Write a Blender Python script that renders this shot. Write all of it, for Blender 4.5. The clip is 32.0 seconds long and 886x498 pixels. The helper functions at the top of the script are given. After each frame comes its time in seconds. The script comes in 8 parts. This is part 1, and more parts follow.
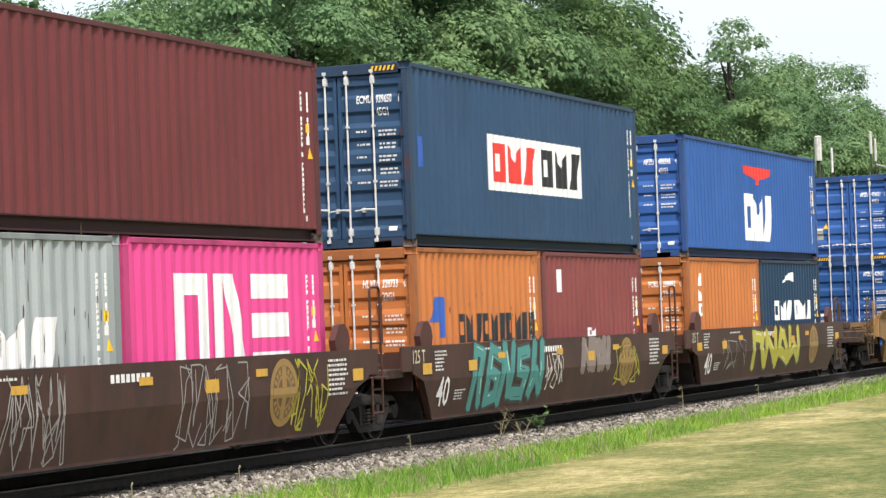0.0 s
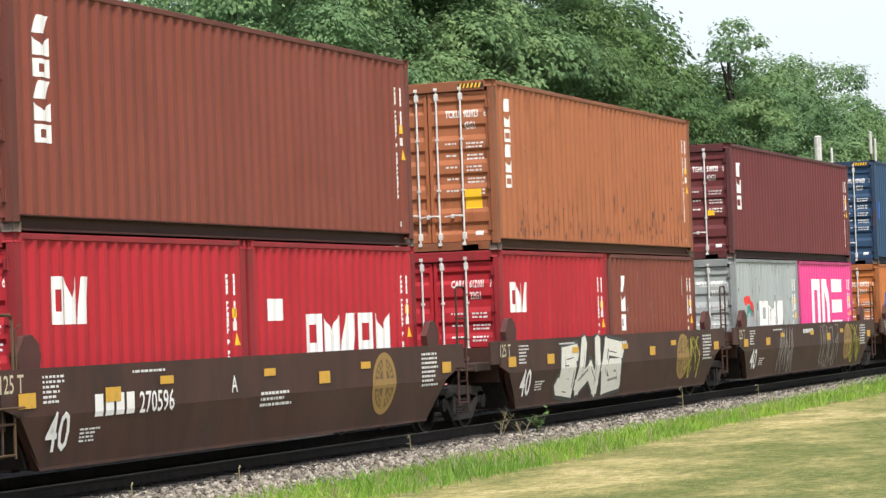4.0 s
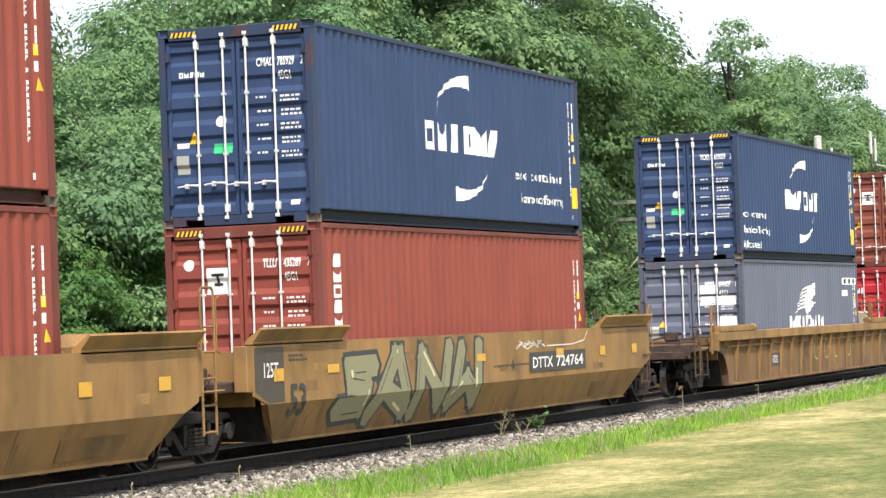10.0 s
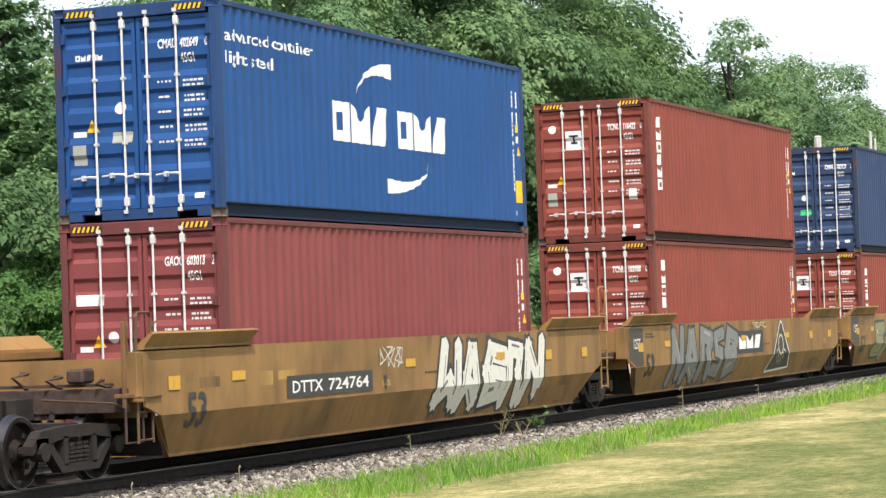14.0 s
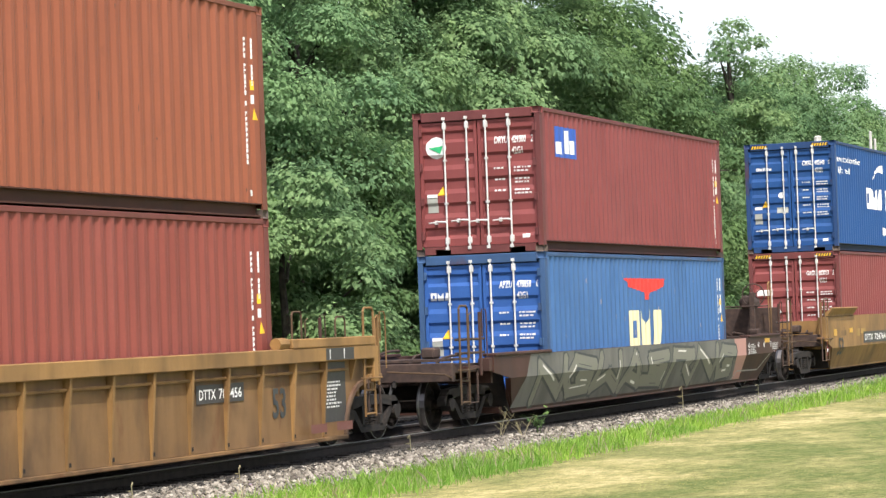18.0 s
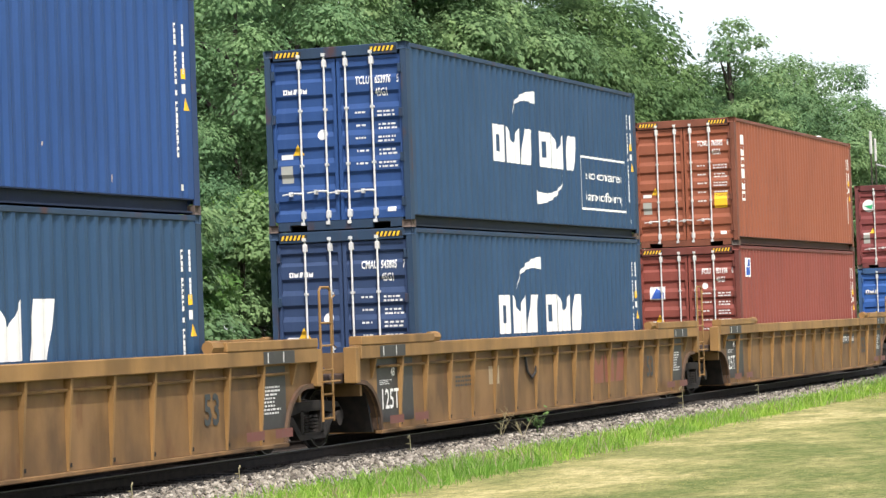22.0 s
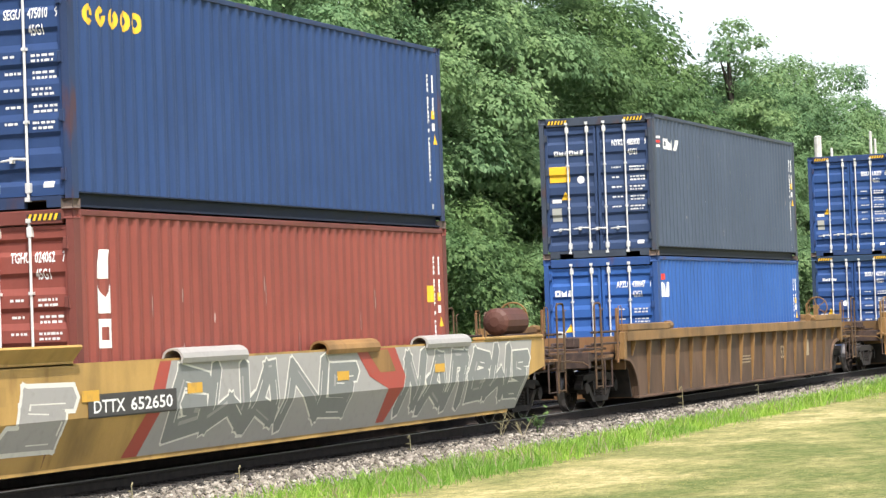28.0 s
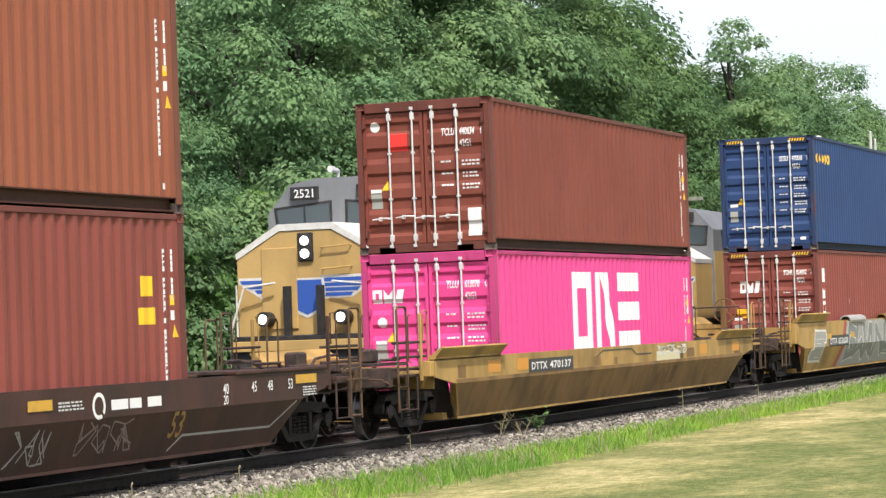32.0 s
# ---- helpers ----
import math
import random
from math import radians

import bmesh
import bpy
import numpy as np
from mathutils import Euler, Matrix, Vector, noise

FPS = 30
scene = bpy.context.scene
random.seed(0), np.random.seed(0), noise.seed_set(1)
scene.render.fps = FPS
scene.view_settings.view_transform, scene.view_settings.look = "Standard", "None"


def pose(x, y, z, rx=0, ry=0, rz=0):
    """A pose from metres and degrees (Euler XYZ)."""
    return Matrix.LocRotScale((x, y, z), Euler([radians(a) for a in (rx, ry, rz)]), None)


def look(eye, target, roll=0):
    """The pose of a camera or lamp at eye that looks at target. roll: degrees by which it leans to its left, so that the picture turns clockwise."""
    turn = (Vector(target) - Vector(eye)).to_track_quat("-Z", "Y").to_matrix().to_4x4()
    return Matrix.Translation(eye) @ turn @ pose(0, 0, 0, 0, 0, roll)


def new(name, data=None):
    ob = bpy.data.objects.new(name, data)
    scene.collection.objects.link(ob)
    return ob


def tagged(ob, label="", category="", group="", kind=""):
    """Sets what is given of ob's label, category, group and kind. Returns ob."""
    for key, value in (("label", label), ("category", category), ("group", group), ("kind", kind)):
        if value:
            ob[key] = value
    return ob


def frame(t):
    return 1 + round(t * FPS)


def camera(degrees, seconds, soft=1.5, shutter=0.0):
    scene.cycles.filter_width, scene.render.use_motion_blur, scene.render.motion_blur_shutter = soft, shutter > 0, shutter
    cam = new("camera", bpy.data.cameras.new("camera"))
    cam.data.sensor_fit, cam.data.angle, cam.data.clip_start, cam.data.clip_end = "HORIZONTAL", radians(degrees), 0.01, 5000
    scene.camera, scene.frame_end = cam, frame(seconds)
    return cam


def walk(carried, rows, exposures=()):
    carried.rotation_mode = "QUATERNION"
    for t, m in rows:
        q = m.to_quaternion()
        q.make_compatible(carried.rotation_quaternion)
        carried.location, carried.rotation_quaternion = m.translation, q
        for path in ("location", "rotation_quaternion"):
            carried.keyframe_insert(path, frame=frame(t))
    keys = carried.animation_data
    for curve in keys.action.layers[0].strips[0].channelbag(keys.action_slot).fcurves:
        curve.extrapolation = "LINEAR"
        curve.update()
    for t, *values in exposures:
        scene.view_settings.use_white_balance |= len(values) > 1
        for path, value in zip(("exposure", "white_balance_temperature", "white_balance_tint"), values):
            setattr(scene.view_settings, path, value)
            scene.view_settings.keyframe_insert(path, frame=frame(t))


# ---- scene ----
# A double-stack freight train rolls past on a straight track. x: along the rails, the way the train
# goes; y: away from the camera; z: up from the rail heads.
CAM_Z = 1.768
cam = camera(19.04, 32.0, soft=1.4)
EYE = pose(0.0, -16.375, CAM_Z, 90, 0, -68.952) @ pose(0, 0, 0, 1.562, 0, 0) @ pose(0, 0, 0, 0, 0, -2.026)
# the film camera's own exposure drifts a little with what rolls past
STOPS = ((0, 0.08), (1, 0.05), (2, 0.03), (3, 0.04), (6, 0.03), (7, 0.20), (8, 0.36), (9, 0.43), (10, 0.42), (12, 0.33), (13, 0.22), (15, 0.22), (18, 0.36), (20, 0.35), (22, 0.26), (24, 0.38), (25, 0.52), (28, 0.48), (29, 0.40), (30, 0.27), (31, 0.03), (32, 0.14))
walk(cam, [(0.0, EYE), (32.0, EYE)], STOPS)

# ---- world, sun, exposure ----
SUN = Vector((-0.42, -0.34, 0.84)).normalized()
world = bpy.data.worlds.new("sky")
scene.world = world
world.use_nodes = True
wn = world.node_tree.nodes
sky = wn.new("ShaderNodeTexSky")
sky.sky_type, sky.sun_disc = "NISHITA", False
sky.sun_elevation = math.asin(SUN.z)
sky.sun_rotation = math.atan2(SUN.x, SUN.y)
sky.air_density, sky.dust_density, sky.ozone_density = 1.0, 5.0, 1.0
wn["Background"].inputs["Strength"].default_value = 0.15
# a white summer haze, thick towards the horizon and thinner overhead
tcw = wn.new("ShaderNodeTexCoord")
sep = wn.new("ShaderNodeSeparateXYZ")
world.node_tree.links.new(tcw.outputs["Generated"], sep.inputs[0])
thin = wn.new("ShaderNodeMapRange")
thin.inputs["From Min"].default_value, thin.inputs["From Max"].default_value = 0.13, 0.30
thin.inputs["To Min"].default_value, thin.inputs["To Max"].default_value = 4.2, 0.0
world.node_tree.links.new(sep.outputs["Z"], thin.inputs["Value"])
haze = wn.new("ShaderNodeMix")
haze.data_type, haze.blend_type = "RGBA", "MULTIPLY"
haze.inputs[0].default_value = 1.0
haze.inputs[6].default_value = (0.95, 1.0, 1.05, 1)
world.node_tree.links.new(thin.outputs[0], haze.inputs[7])
veil = wn.new("ShaderNodeMix")
veil.data_type, veil.blend_type = "RGBA", "ADD"
veil.inputs[0].default_value = 1.0
world.node_tree.links.new(sky.outputs[0], veil.inputs[6])
world.node_tree.links.new(haze.outputs[2], veil.inputs[7])
world.node_tree.links.new(veil.outputs[2], wn["Background"].inputs["Color"])
sun_data = bpy.data.lights.new("sun", "SUN")
sun_data.energy, sun_data.angle, sun_data.color = 4.3, radians(1.0), (1.0, 0.96, 0.935)
sun = new("sun", sun_data)
sun.matrix_world = look(tuple(SUN * 60), (0, 0, 0))

# ---- how the trains run ----


def run(t):
    """How far the stack train has gone at t seconds, from its place at 16 s."""
    q = (t - 16) / 16
    return 147.299 * q + 3.747 * q**2 + 0.745 * q**3 - 0.025 * q**4 - 0.774 * q**5


def other(t):
    """Where the nose of the locomotive on the far track stands at t seconds."""
    return 46.42 + 14.6 * (32 - t)


MOVERS = []      # (thing, place along its train, y, z, turn, train)
WHEELS = []      # (wheelset, place along its train, local pose, train)
TIMES = [2.0 * i for i in range(17)]

# ---- materials ----


def mat_base(name):
    m = bpy.data.materials.new(name)
    m.use_nodes = True
    nt = m.node_tree
    return m, nt, nt.nodes["Principled BSDF"]


def add(nt, kind, **values):
    n = nt.nodes.new(kind)
    for k, v in values.items():
        if k in ("blend_type", "data_type", "operation", "wave_type", "feature", "noise_dimensions"):
            if k == "blend_type": n.blend_type = v
            elif k == "data_type": n.data_type = v
            elif k == "operation": n.operation = v
            elif k == "feature": n.feature = v
        else:
            n.inputs[k.replace("_", " ")].default_value = v
    return n


def ramp(nt, fac, stops):
    n = nt.nodes.new("ShaderNodeValToRGB")
    e = n.color_ramp.elements
    while len(e) < len(stops):
        e.new(0.5)
    for el, (p, c) in zip(e, stops):
        el.position = p
        el.color = (*c, 1) if len(c) == 3 else c
    nt.links.new(fac, n.inputs["Fac"])
    return n.outputs["Color"]


def mix(nt, fac, a, b, blend="MIX"):
    n = nt.nodes.new("ShaderNodeMix")
    n.data_type, n.blend_type = "RGBA", blend
    for sock, v in ((n.inputs[0], fac), (n.inputs[6], a), (n.inputs[7], b)):
        if isinstance(v, bpy.types.NodeSocket):
            nt.links.new(v, sock)
        elif isinstance(v, (int, float)):
            sock.default_value = v
        else:
            sock.default_value = (*v, 1)
    return n.outputs[2]


def noise_tex(nt, scale, detail=4.0, stretch=(1, 1, 1), offset=None, coord="Object"):
    tc = nt.nodes.new("ShaderNodeTexCoord")
    mp = nt.nodes.new("ShaderNodeMapping")
    mp.inputs["Scale"].default_value = stretch
    nt.links.new(tc.outputs[coord], mp.inputs["Vector"])
    if offset is not None:
        nt.links.new(offset, mp.inputs["Location"])
    n = nt.nodes.new("ShaderNodeTexNoise")
    n.inputs["Scale"].default_value = scale
    n.inputs["Detail"].default_value = detail
    nt.links.new(mp.outputs[0], n.inputs["Vector"])
    return n.outputs["Fac"]


def bump(nt, bsdf, height, strength, distance):
    b = nt.nodes.new("ShaderNodeBump")
    b.inputs["Strength"].default_value = strength
    b.inputs["Distance"].default_value = distance
    nt.links.new(height, b.inputs["Height"])
    nt.links.new(b.outputs[0], bsdf.inputs["Normal"])


def rand_offset(nt):
    oi = nt.nodes.new("ShaderNodeObjectInfo")
    m = nt.nodes.new("ShaderNodeMath")
    m.operation = "MULTIPLY"
    m.inputs[1].default_value = 40.0
    nt.links.new(oi.outputs["Random"], m.inputs[0])
    return m.outputs[0]


MATS, COLOUR = {}, {}


def paint(name, col, rough=0.58, fade=0.25, dirt=0.25, rust=0.0, metal=0.0, stain=0.0):
    """Weathered paint on steel: chalky patches, dirt run down from above, spots of rust."""
    if name in MATS:
        return MATS[name]
    m, nt, b = mat_base(name)
    COLOUR[name] = col
    off = rand_offset(nt)
    pale = tuple(min(1, c * 1.14 + 0.012) for c in col)
    dark = tuple(c * 0.62 for c in col)
    big = noise_tex(nt, 0.55, 5.0, offset=off)
    run_ = noise_tex(nt, 2.6, 5.0, (1.0, 1.0, 0.10), offset=off)
    fine = noise_tex(nt, 28.0, 3.0, offset=off)
    f1 = ramp(nt, big, [(0.38, (0, 0, 0)), (0.68, (fade, fade, fade))])
    c = mix(nt, f1, col, pale)
    f2 = ramp(nt, run_, [(0.50, (0, 0, 0)), (0.74, (dirt, dirt, dirt))])
    c = mix(nt, f2, c, dark)
    scuff = noise_tex(nt, 7.0, 6.0, (1.0, 1.0, 0.05), offset=off)
    f5 = ramp(nt, scuff, [(0.60, (0, 0, 0)), (0.76, (fade * 0.9,) * 3)])
    c = mix(nt, f5, c, tuple(min(1, x * 1.15 + 0.035) for x in col))
    soot_shade = noise_tex(nt, 1.1, 7.0, (1.0, 1.0, 0.5), offset=off)
    f6 = ramp(nt, soot_shade, [(0.46, (0, 0, 0)), (0.64, (dirt * 0.8,) * 3)])
    c = mix(nt, f6, c, tuple(x * 0.45 + 0.008 for x in col))
    f3 = ramp(nt, fine, [(0.3, (0, 0, 0)), (0.7, (0.16, 0.16, 0.16))])
    c = mix(nt, f3, c, dark)
    if stain > 0:
        blot = noise_tex(nt, 1.7, 7.0, (1.0, 1.0, 0.38), offset=off)
        f7 = ramp(nt, blot, [(0.46, (0, 0, 0)), (0.66, (stain,) * 3)])
        c = mix(nt, f7, c, tuple(0.30 * x + 0.012 for x in col))
        old = noise_tex(nt, 0.9, 5.0, (1.0, 1.0, 0.8), offset=off)
        f8 = ramp(nt, old, [(0.50, (0, 0, 0)), (0.60, (stain * 0.55,) * 3)])
        c = mix(nt, f8, c, tuple(min(1, 1.25 * x + 0.01) for x in col))
    if rust > 0:
        spots = noise_tex(nt, 3.2, 8.0, (1.0, 1.0, 0.45), offset=off)
        f4 = ramp(nt, spots, [(0.66 - 0.12 * rust, (0, 0, 0)), (0.72, (0.85 * rust,) * 3)])
        c = mix(nt, f4, c, (0.10, 0.035, 0.015))
    nt.links.new(c, b.inputs["Base Color"])
    b.inputs["Roughness"].default_value = rough
    b.inputs["Specular IOR Level"].default_value = 0.30
    b.inputs["Metallic"].default_value = metal
    bump(nt, b, noise_tex(nt, 5.0, 3.0, offset=off), 0.16, 0.02)
    MATS[name] = m
    return m


def decal(name, col, wear=0.2):
    """Paint or film of a marking, a little scuffed."""
    if name in MATS:
        return MATS[name]
    m, nt, b = mat_base(name)
    n = noise_tex(nt, 9.0, 6.0, offset=rand_offset(nt))
    f = ramp(nt, n, [(0.52, (0, 0, 0)), (0.75, (wear, wear, wear))])
    nt.links.new(mix(nt, f, col, tuple(c * 0.45 + 0.06 for c in col)), b.inputs["Base Color"])
    b.inputs["Roughness"].default_value = 0.55
    MATS[name] = m
    return m


def grime(name, col, col2, rough=0.7, metal=0.0, scale=7.0):
    """Dirty steel or cast iron in two tones."""
    if name in MATS:
        return MATS[name]
    m, nt, b = mat_base(name)
    n = noise_tex(nt, scale, 6.0, offset=rand_offset(nt))
    c = ramp(nt, n, [(0.35, col), (0.65, col2)])
    nt.links.new(c, b.inputs["Base Color"])
    b.inputs["Roughness"].default_value, b.inputs["Metallic"].default_value = rough, metal
    bump(nt, b, noise_tex(nt, scale * 3, 4.0), 0.3, 0.01)
    MATS[name] = m
    return m


WHITE = decal("white_paint", (0.80, 0.80, 0.78))
PRINT = decal("white_print", (0.68, 0.68, 0.66), 0.35)
BLACK = decal("black_paint", (0.02, 0.02, 0.022))
YELLOW = decal("yellow_film", (0.85, 0.50, 0.02))
REDMARK = decal("red_film", (0.70, 0.04, 0.03))
GREEN = decal("green_film", (0.03, 0.42, 0.16))
BLUEMARK = decal("blue_film", (0.03, 0.10, 0.42))
GREYMARK = decal("grey_plate", (0.36, 0.37, 0.33))
GALV = grime("galvanised_steel", (0.62, 0.62, 0.60), (0.72, 0.72, 0.70), 0.5, 0.2)
CAST = grime("corner_steel", (0.055, 0.045, 0.04), (0.14, 0.10, 0.08), 0.7)
RUBBER = grime("door_gasket", (0.015, 0.015, 0.016), (0.03, 0.03, 0.03), 0.8)
IRON = grime("truck_iron", (0.008, 0.007, 0.006), (0.022, 0.016, 0.012), 0.9)
STEELDARK = grime("brown_steel", (0.030, 0.019, 0.015), (0.070, 0.042, 0.032), 0.75)
OAK = grime("hardwood_floor", (0.07, 0.045, 0.03), (0.12, 0.08, 0.05), 0.8)

# ---- mesh helpers ----


def part(name, bm, material, parent, label=""):
    """Links a bmesh, or a mesh already made, as ONE mesh object under a thing or under a part."""
    if isinstance(bm, bmesh.types.BMesh):
        me = bpy.data.meshes.new(name)
        bm.to_mesh(me)
        bm.free()
    else:
        me = bm
    if not me.materials:
        me.materials.append(None)
    ob = new(name, me)
    ob.material_slots[0].link = "OBJECT"
    ob.material_slots[0].material = material
    ob.parent = parent
    if label:
        tagged(ob, label)
    return ob


MESHES = {}


def shared(key, build):
    if key not in MESHES:
        bm = bmesh.new()
        build(bm)
        me = bpy.data.meshes.new(key[0])
        bm.to_mesh(me)
        bm.free()
        MESHES[key] = me
    return MESHES[key]


def box(bm, x0, x1, y0, y1, z0, z1, bev=0.0):
    v = [bm.verts.new(c) for c in ((x0, y0, z0), (x1, y0, z0), (x1, y1, z0), (x0, y1, z0), (x0, y0, z1), (x1, y0, z1), (x1, y1, z1), (x0, y1, z1))]
    fs = [bm.faces.new([v[i] for i in q]) for q in ((3, 2, 1, 0), (4, 5, 6, 7), (0, 1, 5, 4), (1, 2, 6, 5), (2, 3, 7, 6), (3, 0, 4, 7))]
    if bev > 0:
        es = list({e for f in fs for e in f.edges})
        bmesh.ops.bevel(bm, geom=es, offset=bev, segments=1, affect="EDGES", profile=0.5)


def boxed(*a, bev=0.0):
    bm = bmesh.new()
    box(bm, *a, bev=bev)
    return bm


def tube(bm, pts, r, n=8):
    """A round bar through the points."""
    rings = []
    pts = [Vector(p) for p in pts]
    for i, p in enumerate(pts):
        d = (pts[min(i + 1, len(pts) - 1)] - pts[max(i - 1, 0)]).normalized()
        a = d.orthogonal().normalized() if i == 0 else (ax - d * ax.dot(d)).normalized()
        ax = a
        b = d.cross(a)
        rr = r[i] if isinstance(r, (list, tuple)) else r
        rings.append([bm.verts.new(p + (a * math.cos(q) + b * math.sin(q)) * rr) for q in [2 * math.pi * k / n for k in range(n)]])
    for u, w in zip(rings, rings[1:]):
        for k in range(n):
            bm.faces.new((u[k], u[(k + 1) % n], w[(k + 1) % n], w[k]))
    bm.faces.new(rings[0][::-1])
    bm.faces.new(rings[-1])


def tubed(pts, r, n=8):
    bm = bmesh.new()
    tube(bm, pts, r, n)
    return bm


def prism(bm, poly, axis, a, b):
    """A polygon carried from a to b along an axis; poly is in the two other axes, in order."""
    def at(p, w):
        return {"x": (w, p[0], p[1]), "y": (p[0], w, p[1]), "z": (p[0], p[1], w)}[axis]
    lo = [bm.verts.new(at(p, a)) for p in poly]
    hi = [bm.verts.new(at(p, b)) for p in poly]
    n = len(poly)
    for i in range(n):
        bm.faces.new((lo[i], lo[(i + 1) % n], hi[(i + 1) % n], hi[i]))
    bm.faces.new(lo[::-1])
    bm.faces.new(hi)
    bmesh.ops.recalc_face_normals(bm, faces=bm.faces)


def prismed(poly, axis, a, b):
    bm = bmesh.new()
    prism(bm, poly, axis, a, b)
    return bm


def thing(name, label, category, group=""):
    ob = new(name)
    ob.empty_display_size = 0.3
    return tagged(ob, label, category, group)


def text_mesh(body, size, bold=0.0, narrow=1.0, align="LEFT"):
    """Flat letters in the built-in font, x to the right and y up."""
    cu = bpy.data.curves.new("lettering", "FONT")
    cu.body, cu.size, cu.align_x, cu.offset = body, size / 0.72, align, bold * size
    cu.resolution_u = 2
    ob = bpy.data.objects.new("lettering", cu)
    me = bpy.data.meshes.new_from_object(ob)
    bpy.data.objects.remove(ob)
    bm = bmesh.new()
    bm.from_mesh(me)
    bpy.data.meshes.remove(me)
    bpy.data.curves.remove(cu)
    for v in bm.verts:
        v.co.x *= narrow
    return bm


def polys(shapes):
    """Flat polygons, x to the right and y up."""
    bm = bmesh.new()
    for s in shapes:
        bm.faces.new([bm.verts.new((p[0], p[1], 0)) for p in s])
    bmesh.ops.remove_doubles(bm, verts=bm.verts, dist=1e-4)
    return bm


def rect(x0, y0, x1, y1):
    return [(x0, y0), (x1, y0), (x1, y1), (x0, y1)]


def crescent(cx, cy, r, a0, a1, w0, w1, n=9):
    """A bowed stroke that runs from width w0 to w1, as quads."""
    out = []
    for i in range(n):
        q0, q1 = i / n, (i + 1) / n
        f = lambda q, k: (cx + (r + k * (w0 + (w1 - w0) * q)) * math.cos(radians(a0 + (a1 - a0) * q)), cy + (r + k * (w0 + (w1 - w0) * q)) * math.sin(radians(a0 + (a1 - a0) * q)))
        out.append([f(q0, 0), f(q0, 1), f(q1, 1), f(q1, 0)])
    return out


def blocks(x, y, widths, h, gap, slant=0.0, slot=True):
    """A wordmark as a row of plain blocks, some with a slot."""
    out = []
    for i, w in enumerate(widths):
        if w > 0:
            s = slant * h
            if slot and i % 2 == 0:
                t = w * 0.34
                for p in (rect(x, y, x + t, y + h), rect(x + t, y, x + w, y + h * 0.26), rect(x + t, y + h * 0.74, x + w, y + h)):
                    out.append([(a + s * (b - y) / h, b) for a, b in p])
            elif slot:
                t = w * 0.3
                for p in (rect(x, y, x + t, y + h), rect(x + w - t, y, x + w, y + h), rect(x + t, y + h * 0.42, x + w - t, y + h * 0.8)):
                    out.append([(a + s * (b - y) / h, b) for a, b in p])
            else:
                out.append([(a + s * (b - y) / h, b) for a, b in rect(x, y, x + w, y + h)])
        x += abs(w) + gap
    return out

# ---- shipping containers ----
W = 2.438
PITCH, DEEP = 0.278, 0.032


def wave_breaks(length):
    """Where the wall of a container of that length folds: (x, recess)."""
    n = int((length - 0.36) / PITCH)
    x = -n * PITCH / 2
    out = [(-length / 2 + 0.12, 0.0)]
    for i in range(n):
        out += [(x + 0.004, 0.0), (x + 0.076, DEEP), (x + 0.138, DEEP), (x + 0.210, 0.0)]
        x += PITCH
    out.append((length / 2 - 0.12, 0.0))
    return out


def recess(breaks, x):
    for (x0, d0), (x1, d1) in zip(breaks, breaks[1:]):
        if x0 <= x <= x1:
            return d0 + (d1 - d0) * (x - x0) / max(x1 - x0, 1e-6)
    return 0.0


def door_breaks(h):
    """Folds of a door leaf, from the bottom up: (z, recess)."""
    lo, hi = 0.20, h - 0.22
    n = 6 if h > 2.7 else 5
    step = (hi - lo) / n
    out = [(lo, 0.0)]
    for i in range(n):
        z = lo + i * step
        if n - i == 1 or i == 0:
            out += [(z + step * 0.22, 0.0), (z + step * 0.36, 0.034), (z + step * 0.62, 0.034), (z + step * 0.72, 0.0)]
        else:
            out += [(z + step * 0.10, 0.0), (z + step * 0.30, 0.034), (z + step * 0.62, 0.034), (z + step * 0.74, 0.0)]
    out.append((hi, 0.0))
    return out


def side_mesh(length, h):
    def build(bm):
        br = wave_breaks(length)
        lo = [bm.verts.new((x, d, 0.20)) for x, d in br]
        hi = [bm.verts.new((x, d, h - 0.075)) for x, d in br]
        lo2 = [bm.verts.new((x, d + 0.006, 0.20)) for x, d in br]
        hi2 = [bm.verts.new((x, d + 0.006, h - 0.075)) for x, d in br]
        for i in range(len(br) - 1):
            bm.faces.new((lo[i], lo[i + 1], hi[i + 1], hi[i]))
            bm.faces.new((lo2[i + 1], lo2[i], hi2[i], hi2[i + 1]))
            bm.faces.new((lo[i + 1], lo[i], lo2[i], lo2[i + 1]))
    return shared(("side_panel", length, h), build)


def front_mesh(h):
    def build(bm):
        br = [(-W / 2 + 0.1, 0)] + [(-1.0 + 0.25 * i + a, d) for i in range(8) for a, d in ((0.02, 0), (0.08, 0.04), (0.15, 0.04), (0.21, 0))] + [(W / 2 - 0.1, 0)]
        lo = [bm.verts.new((-d, y, 0.14)) for y, d in br]
        hi = [bm.verts.new((-d, y, h - 0.1)) for y, d in br]
        for i in range(len(br) - 1):
            bm.faces.new((lo[i], lo[i + 1], hi[i + 1], hi[i]))
    return shared(("front_wall", h), build)


def roof_mesh(length):
    def build(bm):
        n = int((length - 0.5) / 0.42)
        br = [(-length / 2 + 0.1, 0)]
        for i in range(n):
            x = -n * 0.21 + i * 0.42
            br += [(x + 0.02, 0), (x + 0.09, 0.018), (x + 0.30, 0.018), (x + 0.38, 0)]
        br.append((length / 2 - 0.1, 0))
        a = [bm.verts.new((x, -W / 2 + 0.05, z)) for x, z in br]
        b = [bm.verts.new((x, W / 2 - 0.05, z)) for x, z in br]
        for i in range(len(br) - 1):
            bm.faces.new((a[i], a[i + 1], b[i + 1], b[i]))
    return shared(("roof", length), build)


